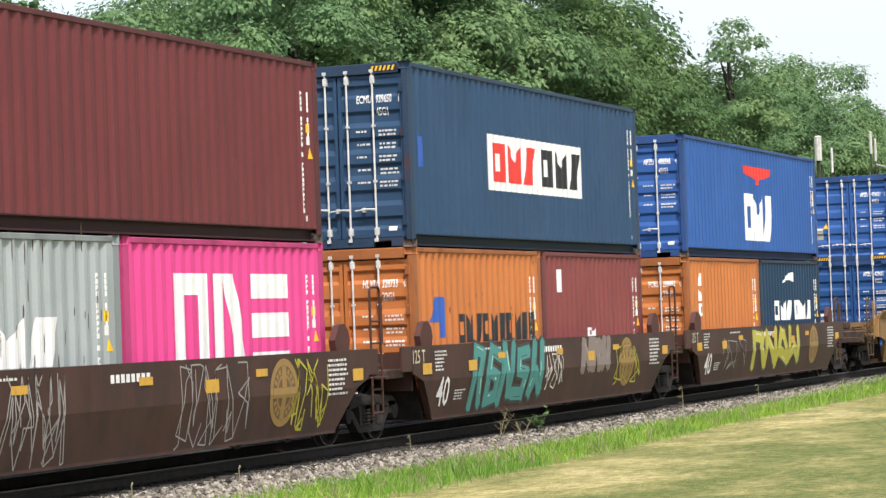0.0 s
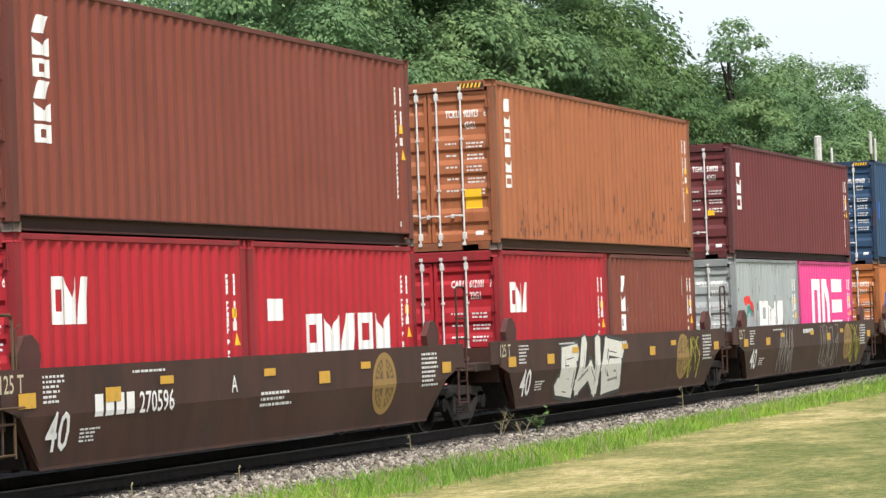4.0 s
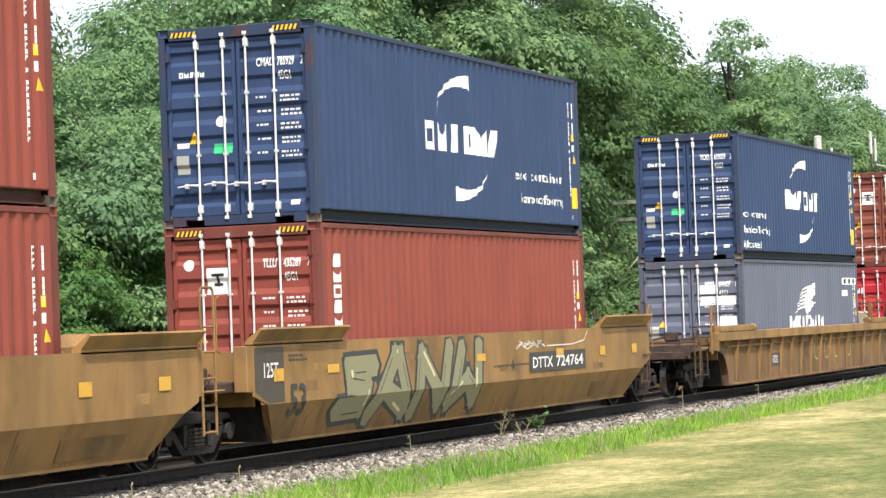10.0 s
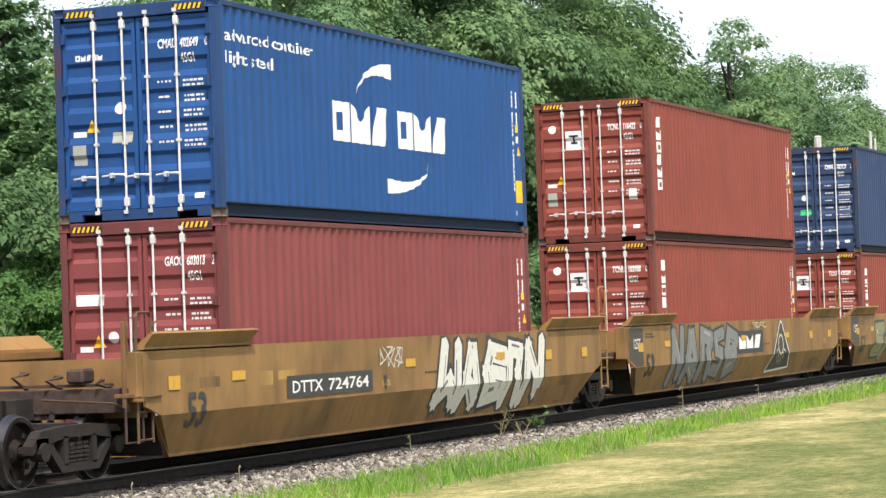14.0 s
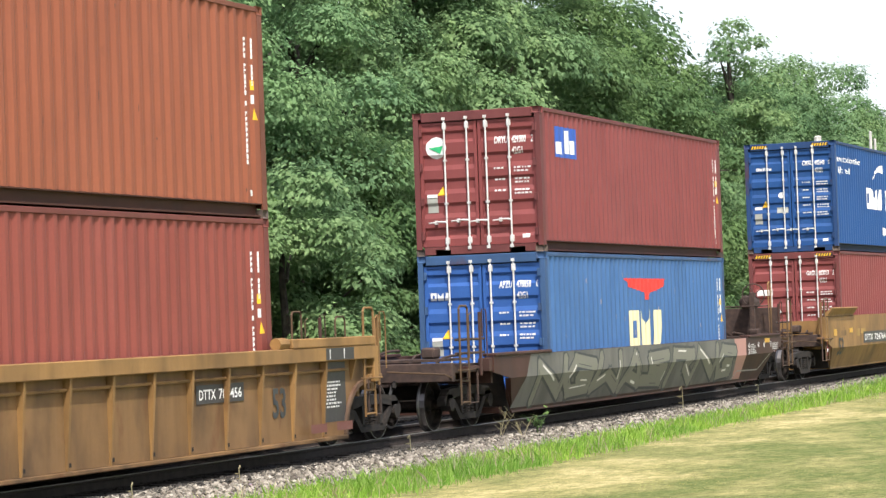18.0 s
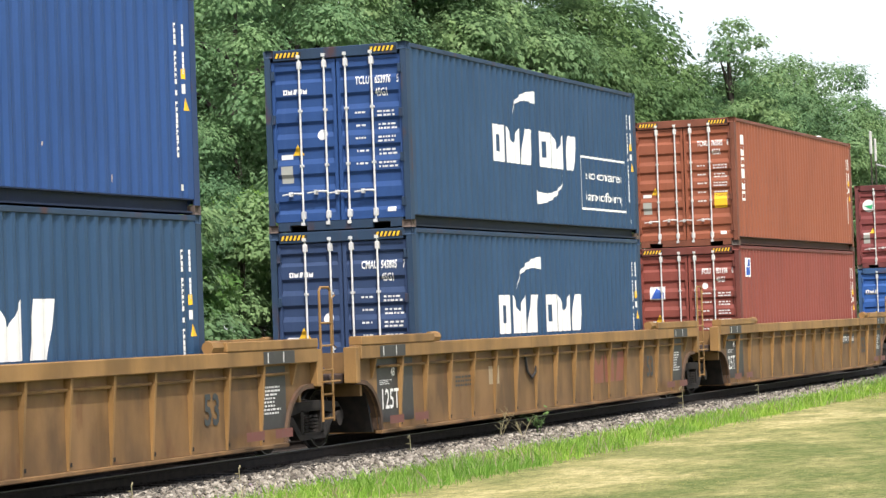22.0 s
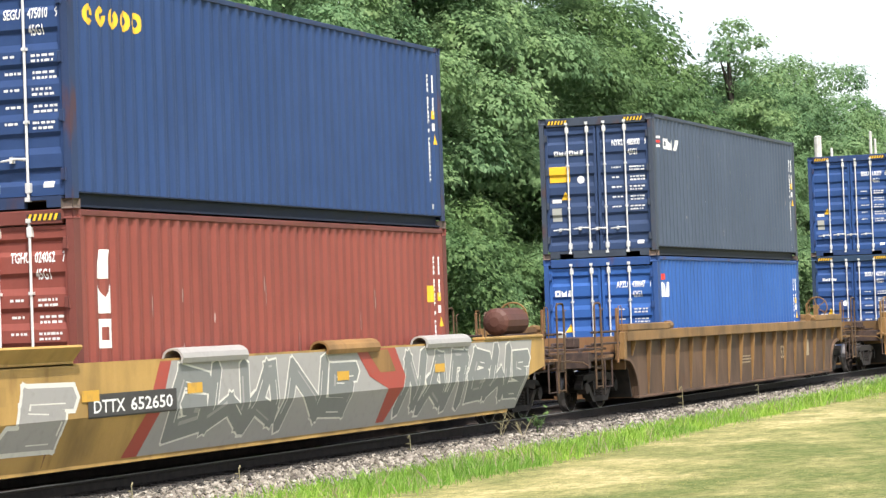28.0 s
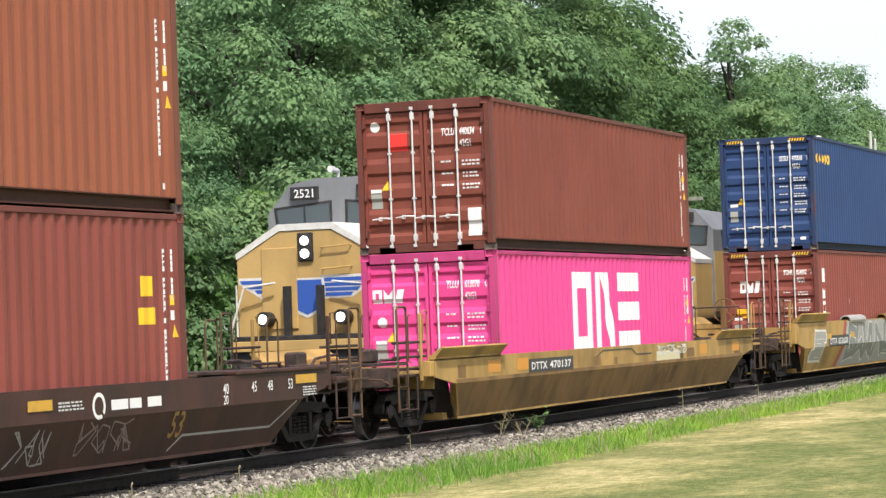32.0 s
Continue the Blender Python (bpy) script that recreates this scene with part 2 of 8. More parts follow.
def casting_mesh():
    def build(bm):
        box(bm, 0, 0.178, 0, 0.162, 0, 0.118)
        for f in list(bm.faces):
            n = f.normal if f.normal.length else Vector()
            f.normal_update()
            if f.normal.x < -0.5 or f.normal.y < -0.5:
                r = bmesh.ops.inset_individual(bm, faces=[f], thickness=0.034, depth=0.0)
                bmesh.ops.translate(bm, verts=f.verts, vec=-f.normal * 0.03)
    return shared(("corner_casting",), build)


def leaf_mesh(h):
    def build(bm):
        br = door_breaks(h)
        w = 1.10
        a = [bm.verts.new((d, 0.05, z)) for z, d in br]
        b = [bm.verts.new((d, w - 0.05, z)) for z, d in br]
        for i in range(len(br) - 1):
            bm.faces.new((a[i], a[i + 1], b[i + 1], b[i]))
    return shared(("door", h), build)


def leaf_frame_mesh(h):
    def build(bm):
        w, z0, z1 = 1.10, 0.165, h - 0.19
        o = [(0, z0), (w, z0), (w, z1), (0, z1)]
        i = [(0.055, z0 + 0.05), (w - 0.055, z0 + 0.05), (w - 0.055, z1 - 0.045), (0.055, z1 - 0.045)]
        for x in (-0.012, 0.05):
            ov, iv = [bm.verts.new((x, *p)) for p in o], [bm.verts.new((x, *p)) for p in i]
            for k in range(4):
                bm.faces.new((ov[k], ov[(k + 1) % 4], iv[(k + 1) % 4], iv[k]))
            if x < 0:
                first = (ov, iv)
        for q, r in ((first[0], ov), (first[1], iv)):
            for k in range(4):
                bm.faces.new((q[k], q[(k + 1) % 4], r[(k + 1) % 4], r[k]))
        bmesh.ops.recalc_face_normals(bm, faces=bm.faces)
    return shared(("door_frame", h), build)


def rod_mesh(h):
    def build(bm):
        tube(bm, [(0, 0, 0.10), (0, 0, h - 0.10)], 0.017, 8)
        for z, s in ((0.10, 1), (h - 0.10, -1)):
            box(bm, -0.035, 0.035, -0.03, 0.03, min(z, z + s * 0.05), max(z, z + s * 0.05))
            box(bm, -0.02, 0.05, -0.034, 0.034, min(z + s * 0.10, z + s * 0.22), max(z + s * 0.10, z + s * 0.22), 0.008)
        for k in (0.36, 0.66):
            box(bm, -0.026, 0.045, -0.026, 0.026, h * k - 0.018, h * k + 0.018)
    return shared(("lock_rod", h), build)


def handle_mesh():
    def build(bm):
        tube(bm, [(0, 0, 0), (-0.01, 0.12, 0.01), (-0.01, 0.34, -0.01)], [0.02, 0.015, 0.012], 6)
        box(bm, -0.02, 0.05, 0.18, 0.22, -0.035, 0.035)
    return shared(("handle", ), build)


def hinge_mesh():
    def build(bm):
        box(bm, -0.02, 0.03, -0.055, 0.055, -0.07, 0.07, 0.006)
        tube(bm, [(-0.025, -0.02, -0.075), (-0.025, -0.02, 0.075)], 0.016, 6)
    return shared(("hinge",), build)


def cut(bm, coords, axis):
    """Splits flat art along the folds of the wall."""
    no = (1, 0, 0) if axis == 0 else (0, 1, 0)
    lo = min(v.co[axis] for v in bm.verts)
    hi = max(v.co[axis] for v in bm.verts)
    for c in coords:
        if lo < c < hi:
            co = (c, 0, 0) if axis == 0 else (0, c, 0)
            bmesh.ops.bisect_plane(bm, geom=bm.verts[:] + bm.edges[:] + bm.faces[:], plane_co=co, plane_no=no)


def split_letters(art):
    """One small mesh for each letter of a line of type; pieces over one another stay together."""
    seen, runs = set(), []
    for f in art.faces:
        if f in seen:
            continue
        todo, isle = [f], []
        seen.add(f)
        while todo:
            g = todo.pop()
            isle.append(g)
            for e in g.edges:
                for k in e.link_faces:
                    if k not in seen:
                        seen.add(k)
                        todo.append(k)
        xs = [v.co.x for g in isle for v in g.verts]
        runs.append([min(xs), max(xs), isle])
    runs.sort(key=lambda r: r[0])
    out = []
    for a, b, isle in runs:
        if out and a < out[-1][1] - 0.3 * (b - a):
            out[-1][1] = max(b, out[-1][1])
            out[-1][2] += isle
        else:
            out.append([a, b, list(isle)])
    res = []
    for a, b, isle in out:
        bm = bmesh.new()
        made = {}
        for g in isle:
            for v in g.verts:
                if v not in made:
                    made[v] = bm.verts.new(v.co)
            bm.faces.new([made[v] for v in g.verts])
        res.append(bm)
    art.free()
    return res


def on_side(box_, name, art, material, label=""):
    """Art (x from the door end, y up from the floor) laid over the folded near wall."""
    if name == "lettering":
        return [on_side(box_, "letter", a, material, label) for a in split_letters(art)]
    length, h = box_["length"], box_["height"]
    br = wave_breaks(length)
    for v in art.verts:
        v.co.x -= length / 2
    cut(art, [x for x, _ in br], 0)
    for v in art.verts:
        x, z = v.co.x, v.co.y
        v.co = (x, -W / 2 + 0.012 + recess(br, x) - 0.004, z)
    return part(name, art, material, box_["ob"], label)


def on_doors(box_, name, art, material, label="", out=0.004):
    """Art (x from the far edge, y up) laid over the folded doors."""
    if name == "lettering":
        return [on_doors(box_, "letter", a, material, label, out) for a in split_letters(art)]
    length, h = box_["length"], box_["height"]
    br = door_breaks(h)
    cut(art, [z for z, _ in br], 1)
    for v in art.verts:
        y, z = W / 2 - v.co.x, v.co.y
        v.co = (-length / 2 + 0.062 + recess(br, z) - out, y, z)
    return part(name, art, material, box_["ob"], label)


BOXES = []


def container(u, z, length, h, body, label, serial="", kind="45G1", rods=GALV, frame_=None, marks=True, stripes=True, group="stacked containers", y=0.0, doors=True, leaf=None):
    """A dry-goods box. u: the place of its door end along the train; z: its floor's height."""
    if not frame_:
        # posts and rails are duller and rust at the welds
        c_ = COLOUR[body.name]
        frame_ = paint(body.name + "_frame", tuple(0.66 * x + 0.008 for x in c_), fade=0.3, dirt=0.5, rust=0.7)
    c_ = COLOUR[body.name]
    # bottom rails take about a quarter of the body colour
    under = paint(body.name + "_dark_rail", tuple(0.24 * x + 0.008 for x in c_), rough=0.7, fade=0.2, dirt=0.5, rust=0.3)
    ob = thing("shipping_container", label, "container", group)
    bx = {"ob": ob, "length": length, "height": h}
    BOXES.append(bx)
    MOVERS.append((ob, u + length / 2, y, z, 0.0, "stack"))
    hl = length / 2
    for s in (-1, 1):
        p = part("side_panel", side_mesh(length, h), body, ob)
        p.matrix_basis = pose(0, -W / 2 + 0.012, 0) if s < 0 else pose(0, W / 2 - 0.012, 0, 0, 0, 180)
        part("top_rail", shared(("top_rail", length, h), lambda bm: box(bm, -hl + 0.17, hl - 0.17, -0.03, 0.03, h - 0.085, h - 0.012, 0.008)), frame_, ob).location = (0, s * (W / 2 - 0.032), 0)
        part("bottom_rail", shared(("bottom_rail", length), lambda bm: prism(bm, [(-0.06, 0.02), (0.03, 0.02), (0.03, 0.205), (-0.075, 0.205), (-0.075, 0.185), (0.012, 0.185), (0.012, 0.05), (-0.06, 0.04)], "x", -hl + 0.17, hl - 0.17)), under, ob, "darker bottom rail").matrix_basis = pose(0, s * (W / 2 - 0.095), 0, 0, 0, 0 if s < 0 else 180)
        for e in (-1, 1):
            part("corner_post", shared(("corner_post", h), lambda bm: prism(bm, [(0, 0), (0.155, 0), (0.155, 0.02), (0.03, 0.10), (0, 0.10)], "z", 0.116, h - 0.116)), frame_, ob).matrix_basis = pose(e * (hl - 0.006), s * (W / 2 - 0.006), 0) @ Matrix.Diagonal((-e, -s, 1, 1))
            for k in (0, 1):
                part("corner_casting", casting_mesh(), CAST if k == 0 else frame_, ob).matrix_basis = pose(e * hl, s * W / 2, k * h) @ Matrix.Diagonal((-e, -s, 1 - 2 * k, 1))
    part("roof", roof_mesh(length), body, ob).location = (0, 0, h - 0.03)
    part("front_wall", front_mesh(h), body, ob).location = (hl - 0.02, 0, 0)
    part("floor", shared(("floor", length), lambda bm: box(bm, -hl + 0.1, hl - 0.1, -W / 2 + 0.24, W / 2 - 0.24, 0.10, 0.16)), OAK, ob)
    part("front_sill", shared(("front_sill",), lambda bm: box(bm, -0.05, 0.0, -W / 2 + 0.16, W / 2 - 0.16, 0.02, 0.15)), frame_, ob).location = (hl - 0.01, 0, 0)
    part("front_header", shared(("front_header",), lambda bm: box(bm, -0.05, 0.0, -W / 2 + 0.16, W / 2 - 0.16, -0.12, -0.01)), frame_, ob).location = (hl - 0.01, 0, h)

    def sill(bm):
        a = W / 2 - 0.16
        prism(bm, [(-a, 0.02), (-0.86, 0.02), (-0.86, 0.11), (-0.56, 0.11), (-0.56, 0.02), (0.56, 0.02), (0.56, 0.11), (0.86, 0.11), (0.86, 0.02), (a, 0.02), (a, 0.155), (-a, 0.155)], "x", 0.0, 0.08)
    part("door_sill", shared(("door_sill",), sill), frame_, ob).location = (-hl + 0.01, 0, 0)
    part("door_header", shared(("door_header",), lambda bm: box(bm, 0, 0.08, -W / 2 + 0.16, W / 2 - 0.16, -0.175, -0.005, 0.01)), frame_, ob).location = (-hl + 0.01, 0, h)
    if not doors:
        return bx
    part("gasket", shared(("gasket", h), lambda bm: box(bm, 0.125, 0.135, -W / 2 + 0.09, W / 2 - 0.09, 0.15, h - 0.17)), RUBBER, ob).location = (-hl, 0, 0)
    for s in (-1, 1):
        d = part("door", leaf_mesh(h), leaf or body, ob)
        d.location = (-hl + 0.062, 0.012 if s > 0 else -1.112, 0)
        part("door_frame", leaf_frame_mesh(h), leaf or body, d)
        for yy in (0.18, 0.61) if s > 0 else (0.50, 0.94):
            part("lock_rod", rod_mesh(h), rods, d, "galvanised locking bar").location = (-0.04, yy, 0)
            part("handle", handle_mesh(), rods, d).matrix_basis = pose(-0.06, yy, 0.62 if yy < 0.5 else 0.60)
        for k in (0.14, 0.38, 0.62, 0.86):
            part("hinge", hinge_mesh(), frame_, d).location = (-0.03, 1.10 if s > 0 else 0.0, h * k)
    if stripes and h > 2.7:
        for x0 in (0.20, W - 0.62):
            on_doors(bx, "hazard_panel", polys([rect(x0 - 0.01, h - 0.13, x0 + 0.45, h - 0.05)]), BLACK, "black and yellow height warning", 0.058)
            sh = []
            for i in range(6):
                xx = x0 + i * 0.07
                sh.append([(xx, h - 0.128), (xx + 0.035, h - 0.128), (xx + 0.065, h - 0.052), (xx + 0.03, h - 0.052)])
            tagged(on_doors(bx, "hazard_stripe", polys(sh), YELLOW, "slanted yellow warning stripes", 0.061), kind="stuff")
    if serial:
        own, num, chk = serial.split()
        t = text_mesh(own, 0.125, 0.03, 0.56)
        for v in t.verts: v.co.x += 1.54; v.co.y += h - 0.62
        on_doors(bx, "lettering", t, WHITE)
        t = text_mesh(num, 0.125, 0.03, 0.52)
        for v in t.verts: v.co.x += 1.87; v.co.y += h - 0.62
        on_doors(bx, "lettering", t, WHITE)
        t = text_mesh(chk, 0.125, 0.03, 0.56)
        for v in t.verts: v.co.x += 2.235; v.co.y += h - 0.62
        on_doors(bx, "lettering", t, WHITE)
        t = text_mesh(kind, 0.125, 0.03, 0.56)
        for v in t.verts: v.co.x += 1.87; v.co.y += h - 0.82
        on_doors(bx, "lettering", t, WHITE)
        sh, zz = [], h - 1.08
        rnd = random.Random(int(u * 7 + z * 3))
        while zz > 0.95:
            # a short word, then two lines of figures beside it
            for x0, x1, k in ((1.52, 1.74, 0.0), (1.90, 2.22, 0.0), (1.90, 2.22, 0.062)):
                xx = x0
                while xx < x1 - 0.04:
                    w = rnd.uniform(0.022, 0.075)
                    sh.append(rect(xx, zz - k, min(xx + w, x1), zz - k + 0.030))
                    xx += w + rnd.uniform(0.010, 0.03)
            zz -= 0.20
        tagged(on_doors(bx, "data_panel", polys(sh), PRINT, "rows of small white data print"), kind="stuff")
        on_doors(bx, "warning_triangle", polys([[(0.42, h * 0.42), (0.62, h * 0.42), (0.52, h * 0.42 + 0.17)]]), YELLOW)
        on_doors(bx, "approval_plate", polys([rect(0.22, 0.78, 0.42, 1.05)]), GREYMARK, "grey metal approval plate")
        on_doors(bx, "sticker", polys([rect(2.02, 0.26, 2.16, 0.33)]), WHITE)
        on_doors(bx, "sticker", polys([rect(0.22, h * 0.40, 0.42, h * 0.40 + 0.075)]), WHITE)
    if marks:
        sh = []
        rnd = random.Random(int(u * 10))
        for i in range(24 if h > 2 else 8):
            if i in (4, 11, 13):
                continue
            zz = h - 0.52 - i * 0.072
            t = rnd.choice((0.010, 0.014, 0.018))
            sh += [rect(length - 0.61, zz, length - 0.61 + t, zz + 0.063), rect(length - 0.61 + t, zz + rnd.choice((0.0, 0.018, 0.034)), length - 0.555, zz + 0.063)]
            if i < 9:
                sh.append(rect(length - 0.36, zz, length - 0.332, zz + 0.064))
        tagged(on_side(bx, "side_number", polys(sh), WHITE, "column of small white figures"), kind="stuff")
        on_side(bx, "sticker", polys([rect(length - 0.385, h * 0.60, length - 0.315, h * 0.60 + 0.13)]), YELLOW, "small yellow notice")
        on_side(bx, "sticker", polys([rect(length - 0.38, h * 0.535, length - 0.32, h * 0.535 + 0.12)]), PRINT, "small white notice")
        on_side(bx, "sticker", polys([rect(length - 0.52, 0.30, length - 0.40, 0.38)]), PRINT, "small white notice")
        on_side(bx, "warning_triangle", polys([[(length - 0.36, h * 0.46), (length - 0.22, h * 0.46), (length - 0.33, h * 0.46 + 0.16)]]), YELLOW)
    return bx


def at(bm, x, y, k=1.0):
    for v in bm.verts:
        v.co.x, v.co.y = v.co.x * k + x, v.co.y * k + y
    return bm

# ---- well cars ----
R_WHEEL = 0.42


def wheelset_mesh():
    def build(bm):
        tube(bm, [(0, -1.05, 0), (0, 1.05, 0)], 0.07, 10)
        for s in (-1, 1):
            prof = [(0.075, 0.66), (0.10, 0.80), (0.16, 0.72), (0.33, 0.705), (0.36, 0.80), (R_WHEEL, 0.80), (R_WHEEL + 0.004, 0.715), (R_WHEEL + 0.03, 0.70), (R_WHEEL + 0.025, 0.675), (0.35, 0.67), (0.30, 0.69), (0.16, 0.69)]
            n = 24
            rings = [[bm.verts.new((r * math.cos(2 * math.pi * k / n), s * y, r * math.sin(2 * math.pi * k / n))) for r, y in prof] for k in range(n)]
            for k in range(n):
                a, b = rings[k], rings[(k + 1) % n]
                for i in range(len(prof)):
                    j = (i + 1) % len(prof)
                    bm.faces.new((a[i], b[i], b[j], a[j]))
            for k in range(3):
                q = 2 * math.pi * k / 3
                box(bm, 0.2 * math.cos(q) - 0.03, 0.2 * math.cos(q) + 0.03, s * 0.80 - 0.012, s * 0.80 + 0.012, 0.2 * math.sin(q) - 0.03, 0.2 * math.sin(q) + 0.03)
        bmesh.ops.recalc_face_normals(bm, faces=bm.faces)
    return shared(("wheelset",), build)


def wheelset_mat():
    if "wheel_iron" in MATS:
        return MATS["wheel_iron"]
    m, nt, b = mat_base("wheel_iron")
    tc = nt.nodes.new("ShaderNodeTexCoord")
    sx = nt.nodes.new("ShaderNodeSeparateXYZ")
    nt.links.new(tc.outputs["Object"], sx.inputs[0])
    sq = []
    for k in ("X", "Z"):
        p = add(nt, "ShaderNodeMath", operation="MULTIPLY")
        nt.links.new(sx.outputs[k], p.inputs[0]); nt.links.new(sx.outputs[k], p.inputs[1])
        sq.append(p.outputs[0])
    s = add(nt, "ShaderNodeMath", operation="ADD")
    nt.links.new(sq[0], s.inputs[0]); nt.links.new(sq[1], s.inputs[1])
    bright = add(nt, "ShaderNodeMath", operation="GREATER_THAN")
    nt.links.new(s.outputs[0], bright.inputs[0]); bright.inputs[1].default_value = (R_WHEEL - 0.012) ** 2
    n = noise_tex(nt, 8.0, 5.0)
    c = ramp(nt, n, [(0.35, (0.008, 0.007, 0.006)), (0.65, (0.028, 0.021, 0.017))])
    nt.links.new(mix(nt, bright.outputs[0], c, (0.20, 0.19, 0.185)), b.inputs["Base Color"])
    nt.links.new(bright.outputs[0], b.inputs["Metallic"])
    b.inputs["Specular IOR Level"].default_value = 0.2
    r = add(nt, "ShaderNodeMapRange", To_Min=0.9, To_Max=0.4)
    nt.links.new(bright.outputs[0], r.inputs["Value"]); nt.links.new(r.outputs[0], b.inputs["Roughness"])
    MATS["wheel_iron"] = m
    return m


def truck_mesh():
    def build(bm):
        for s in (-1, 1):
            y0, y1 = sorted((s * 0.95, s * 1.09))
            prism(bm, [(-1.12, 0.50), (-0.92, 0.66), (-0.35, 0.70), (0.35, 0.70), (0.92, 0.66), (1.12, 0.50), (1.12, 0.40), (0.86, 0.50), (0.36, 0.56), (-0.36, 0.56), (-0.86, 0.50), (-1.12, 0.40)], "y", y0, y1)
            prism(bm, [(-0.82, 0.50), (-0.45, 0.16), (0.45, 0.16), (0.82, 0.50), (0.66, 0.50), (0.40, 0.26), (-0.40, 0.26), (-0.66, 0.50)], "y", y0, y1)
            for k in (-0.34, 0.34):
                box(bm, k - 0.05, k + 0.05, y0, y1, 0.24, 0.58)
            for k in (-0.17, 0.0, 0.17):
                for i in range(5):
                    tube(bm, [(k, s * 1.02, 0.27 + i * 0.05), (k, s * 1.02, 0.30 + i * 0.05)], 0.075, 8)
            for k in (-0.89, 0.89):
                tube(bm, [(k, s * 0.96, R_WHEEL), (k, s * 1.13, R_WHEEL)], 0.11, 10)
                box(bm, k - 0.14, k + 0.14, y0, y1, R_WHEEL + 0.02, R_WHEEL + 0.16)
        box(bm, -0.2, 0.2, -0.95, 0.95, 0.48, 0.72)
        for k in (-0.4, 0.4):
            box(bm, k - 0.05, k + 0.05, -0.75, 0.75, 0.28, 0.36)
    return shared(("truck",), build)


def truck(car, x, u, material=IRON):
    t = part("truck", truck_mesh(), material, car, "grimy cast side frames with coil springs")
    t.location = (x, 0, 0)
    for k in (-0.89, 0.89):
        w = part("wheelset", wheelset_mesh(), wheelset_mat(), t, "steel wheels with bright treads on an axle")
        w.location = (k, 0, R_WHEEL)
        WHEELS.append((w, u + x + k, (k, 0, R_WHEEL)))
    return t


def ladder(car, x, y, z0, z1, material, width=0.42, along="x", name="ladder"):
    bm = bmesh.new()
    for k in (-width / 2, width / 2):
        if along == "x":
            box(bm, k - 0.025, k + 0.025, -0.03, 0.03, z0, z1)
        else:
            box(bm, -0.03, 0.03, k - 0.025, k + 0.025, z0, z1)
    z = z0 + 0.04
    while z < z1 - 0.05:
        if along == "x":
            tube(bm, [(-width / 2, 0, z), (width / 2, 0, z)], 0.015, 6)
        else:
            tube(bm, [(0, -width / 2, z), (0, width / 2, z)], 0.015, 6)
        z += 0.36
    part(name, bm, material, car).location = (x, y, 0)


def hoop(car, x, y, z0, z1, material, width=0.34, along="x", r=0.02):
    """A bent handrail: two uprights and a bar across."""
    a = width / 2
    pts = [(-a, 0, z0), (-a, 0, z1 - 0.06), (-a + 0.06, 0, z1), (a - 0.06, 0, z1), (a, 0, z1 - 0.06), (a, 0, z0)]
    if along == "y":
        pts = [(0, p[0], p[2]) for p in pts]
    part("handrail", tubed(pts, r, 6), material, car).location = (x, y, 0)


def brake_wheel(car, x, y, z, material):
    bm = bmesh.new()
    n = 20
    tube(bm, [(0.0, 0.27 * math.cos(2 * math.pi * k / n), 0.27 * math.sin(2 * math.pi * k / n)) for k in range(n + 1)], 0.016, 6)
    for k in range(5):
        q = 2 * math.pi * k / 5
        tube(bm, [(0, 0, 0), (0, 0.27 * math.cos(q), 0.27 * math.sin(q))], 0.013, 5)
    tube(bm, [(-0.06, 0, 0), (0.10, 0, 0)], 0.05, 8)
    part("brake_wheel", bm, material, car).location = (x, y, z)


STYLE = {
    # top, knee height, bottom, y at top, y at bottom, ribbed
    "brown40": dict(top=1.40, knee=0.86, low=0.24, yo=1.50, yi=1.38, rib=False),
    "smooth53": dict(top=1.55, knee=0.74, low=0.20, yo=1.52, yi=1.30, rib=False),
    "smooth53s": dict(top=1.43, knee=0.80, low=0.20, yo=1.52, yi=1.30, rib=False),
    "smooth53p": dict(top=1.18, knee=0.78, low=0.20, yo=1.52, yi=1.30, rib=False),
    "smooth53q": dict(top=1.16, knee=0.78, low=0.18, yo=1.52, yi=1.30, rib=False),
    "rib53low": dict(top=1.32, knee=0.46, low=0.14, yo=1.52, yi=1.44, rib=True),
    "rib53": dict(top=1.46, knee=0.46, low=0.14, yo=1.52, yi=1.44, rib=True),
}


def rib_mesh(z0, z1):
    """An upright stiffener, deeper towards the top."""
    def build(bm):
        lo = [bm.verts.new(p) for p in ((-0.016, -0.045, z0), (0.016, -0.045, z0), (0.020, 0.0, z0), (-0.020, 0.0, z0))]
        hi = [bm.verts.new(p) for p in ((-0.030, -0.125, z1), (0.030, -0.125, z1), (0.034, 0.0, z1), (-0.034, 0.0, z1))]
        for i in range(4):
            bm.faces.new((lo[i], lo[(i + 1) % 4], hi[(i + 1) % 4], hi[i]))
        bm.faces.new(lo[::-1])
        bm.faces.new(hi)
    return shared(("rib", z0, z1), build)


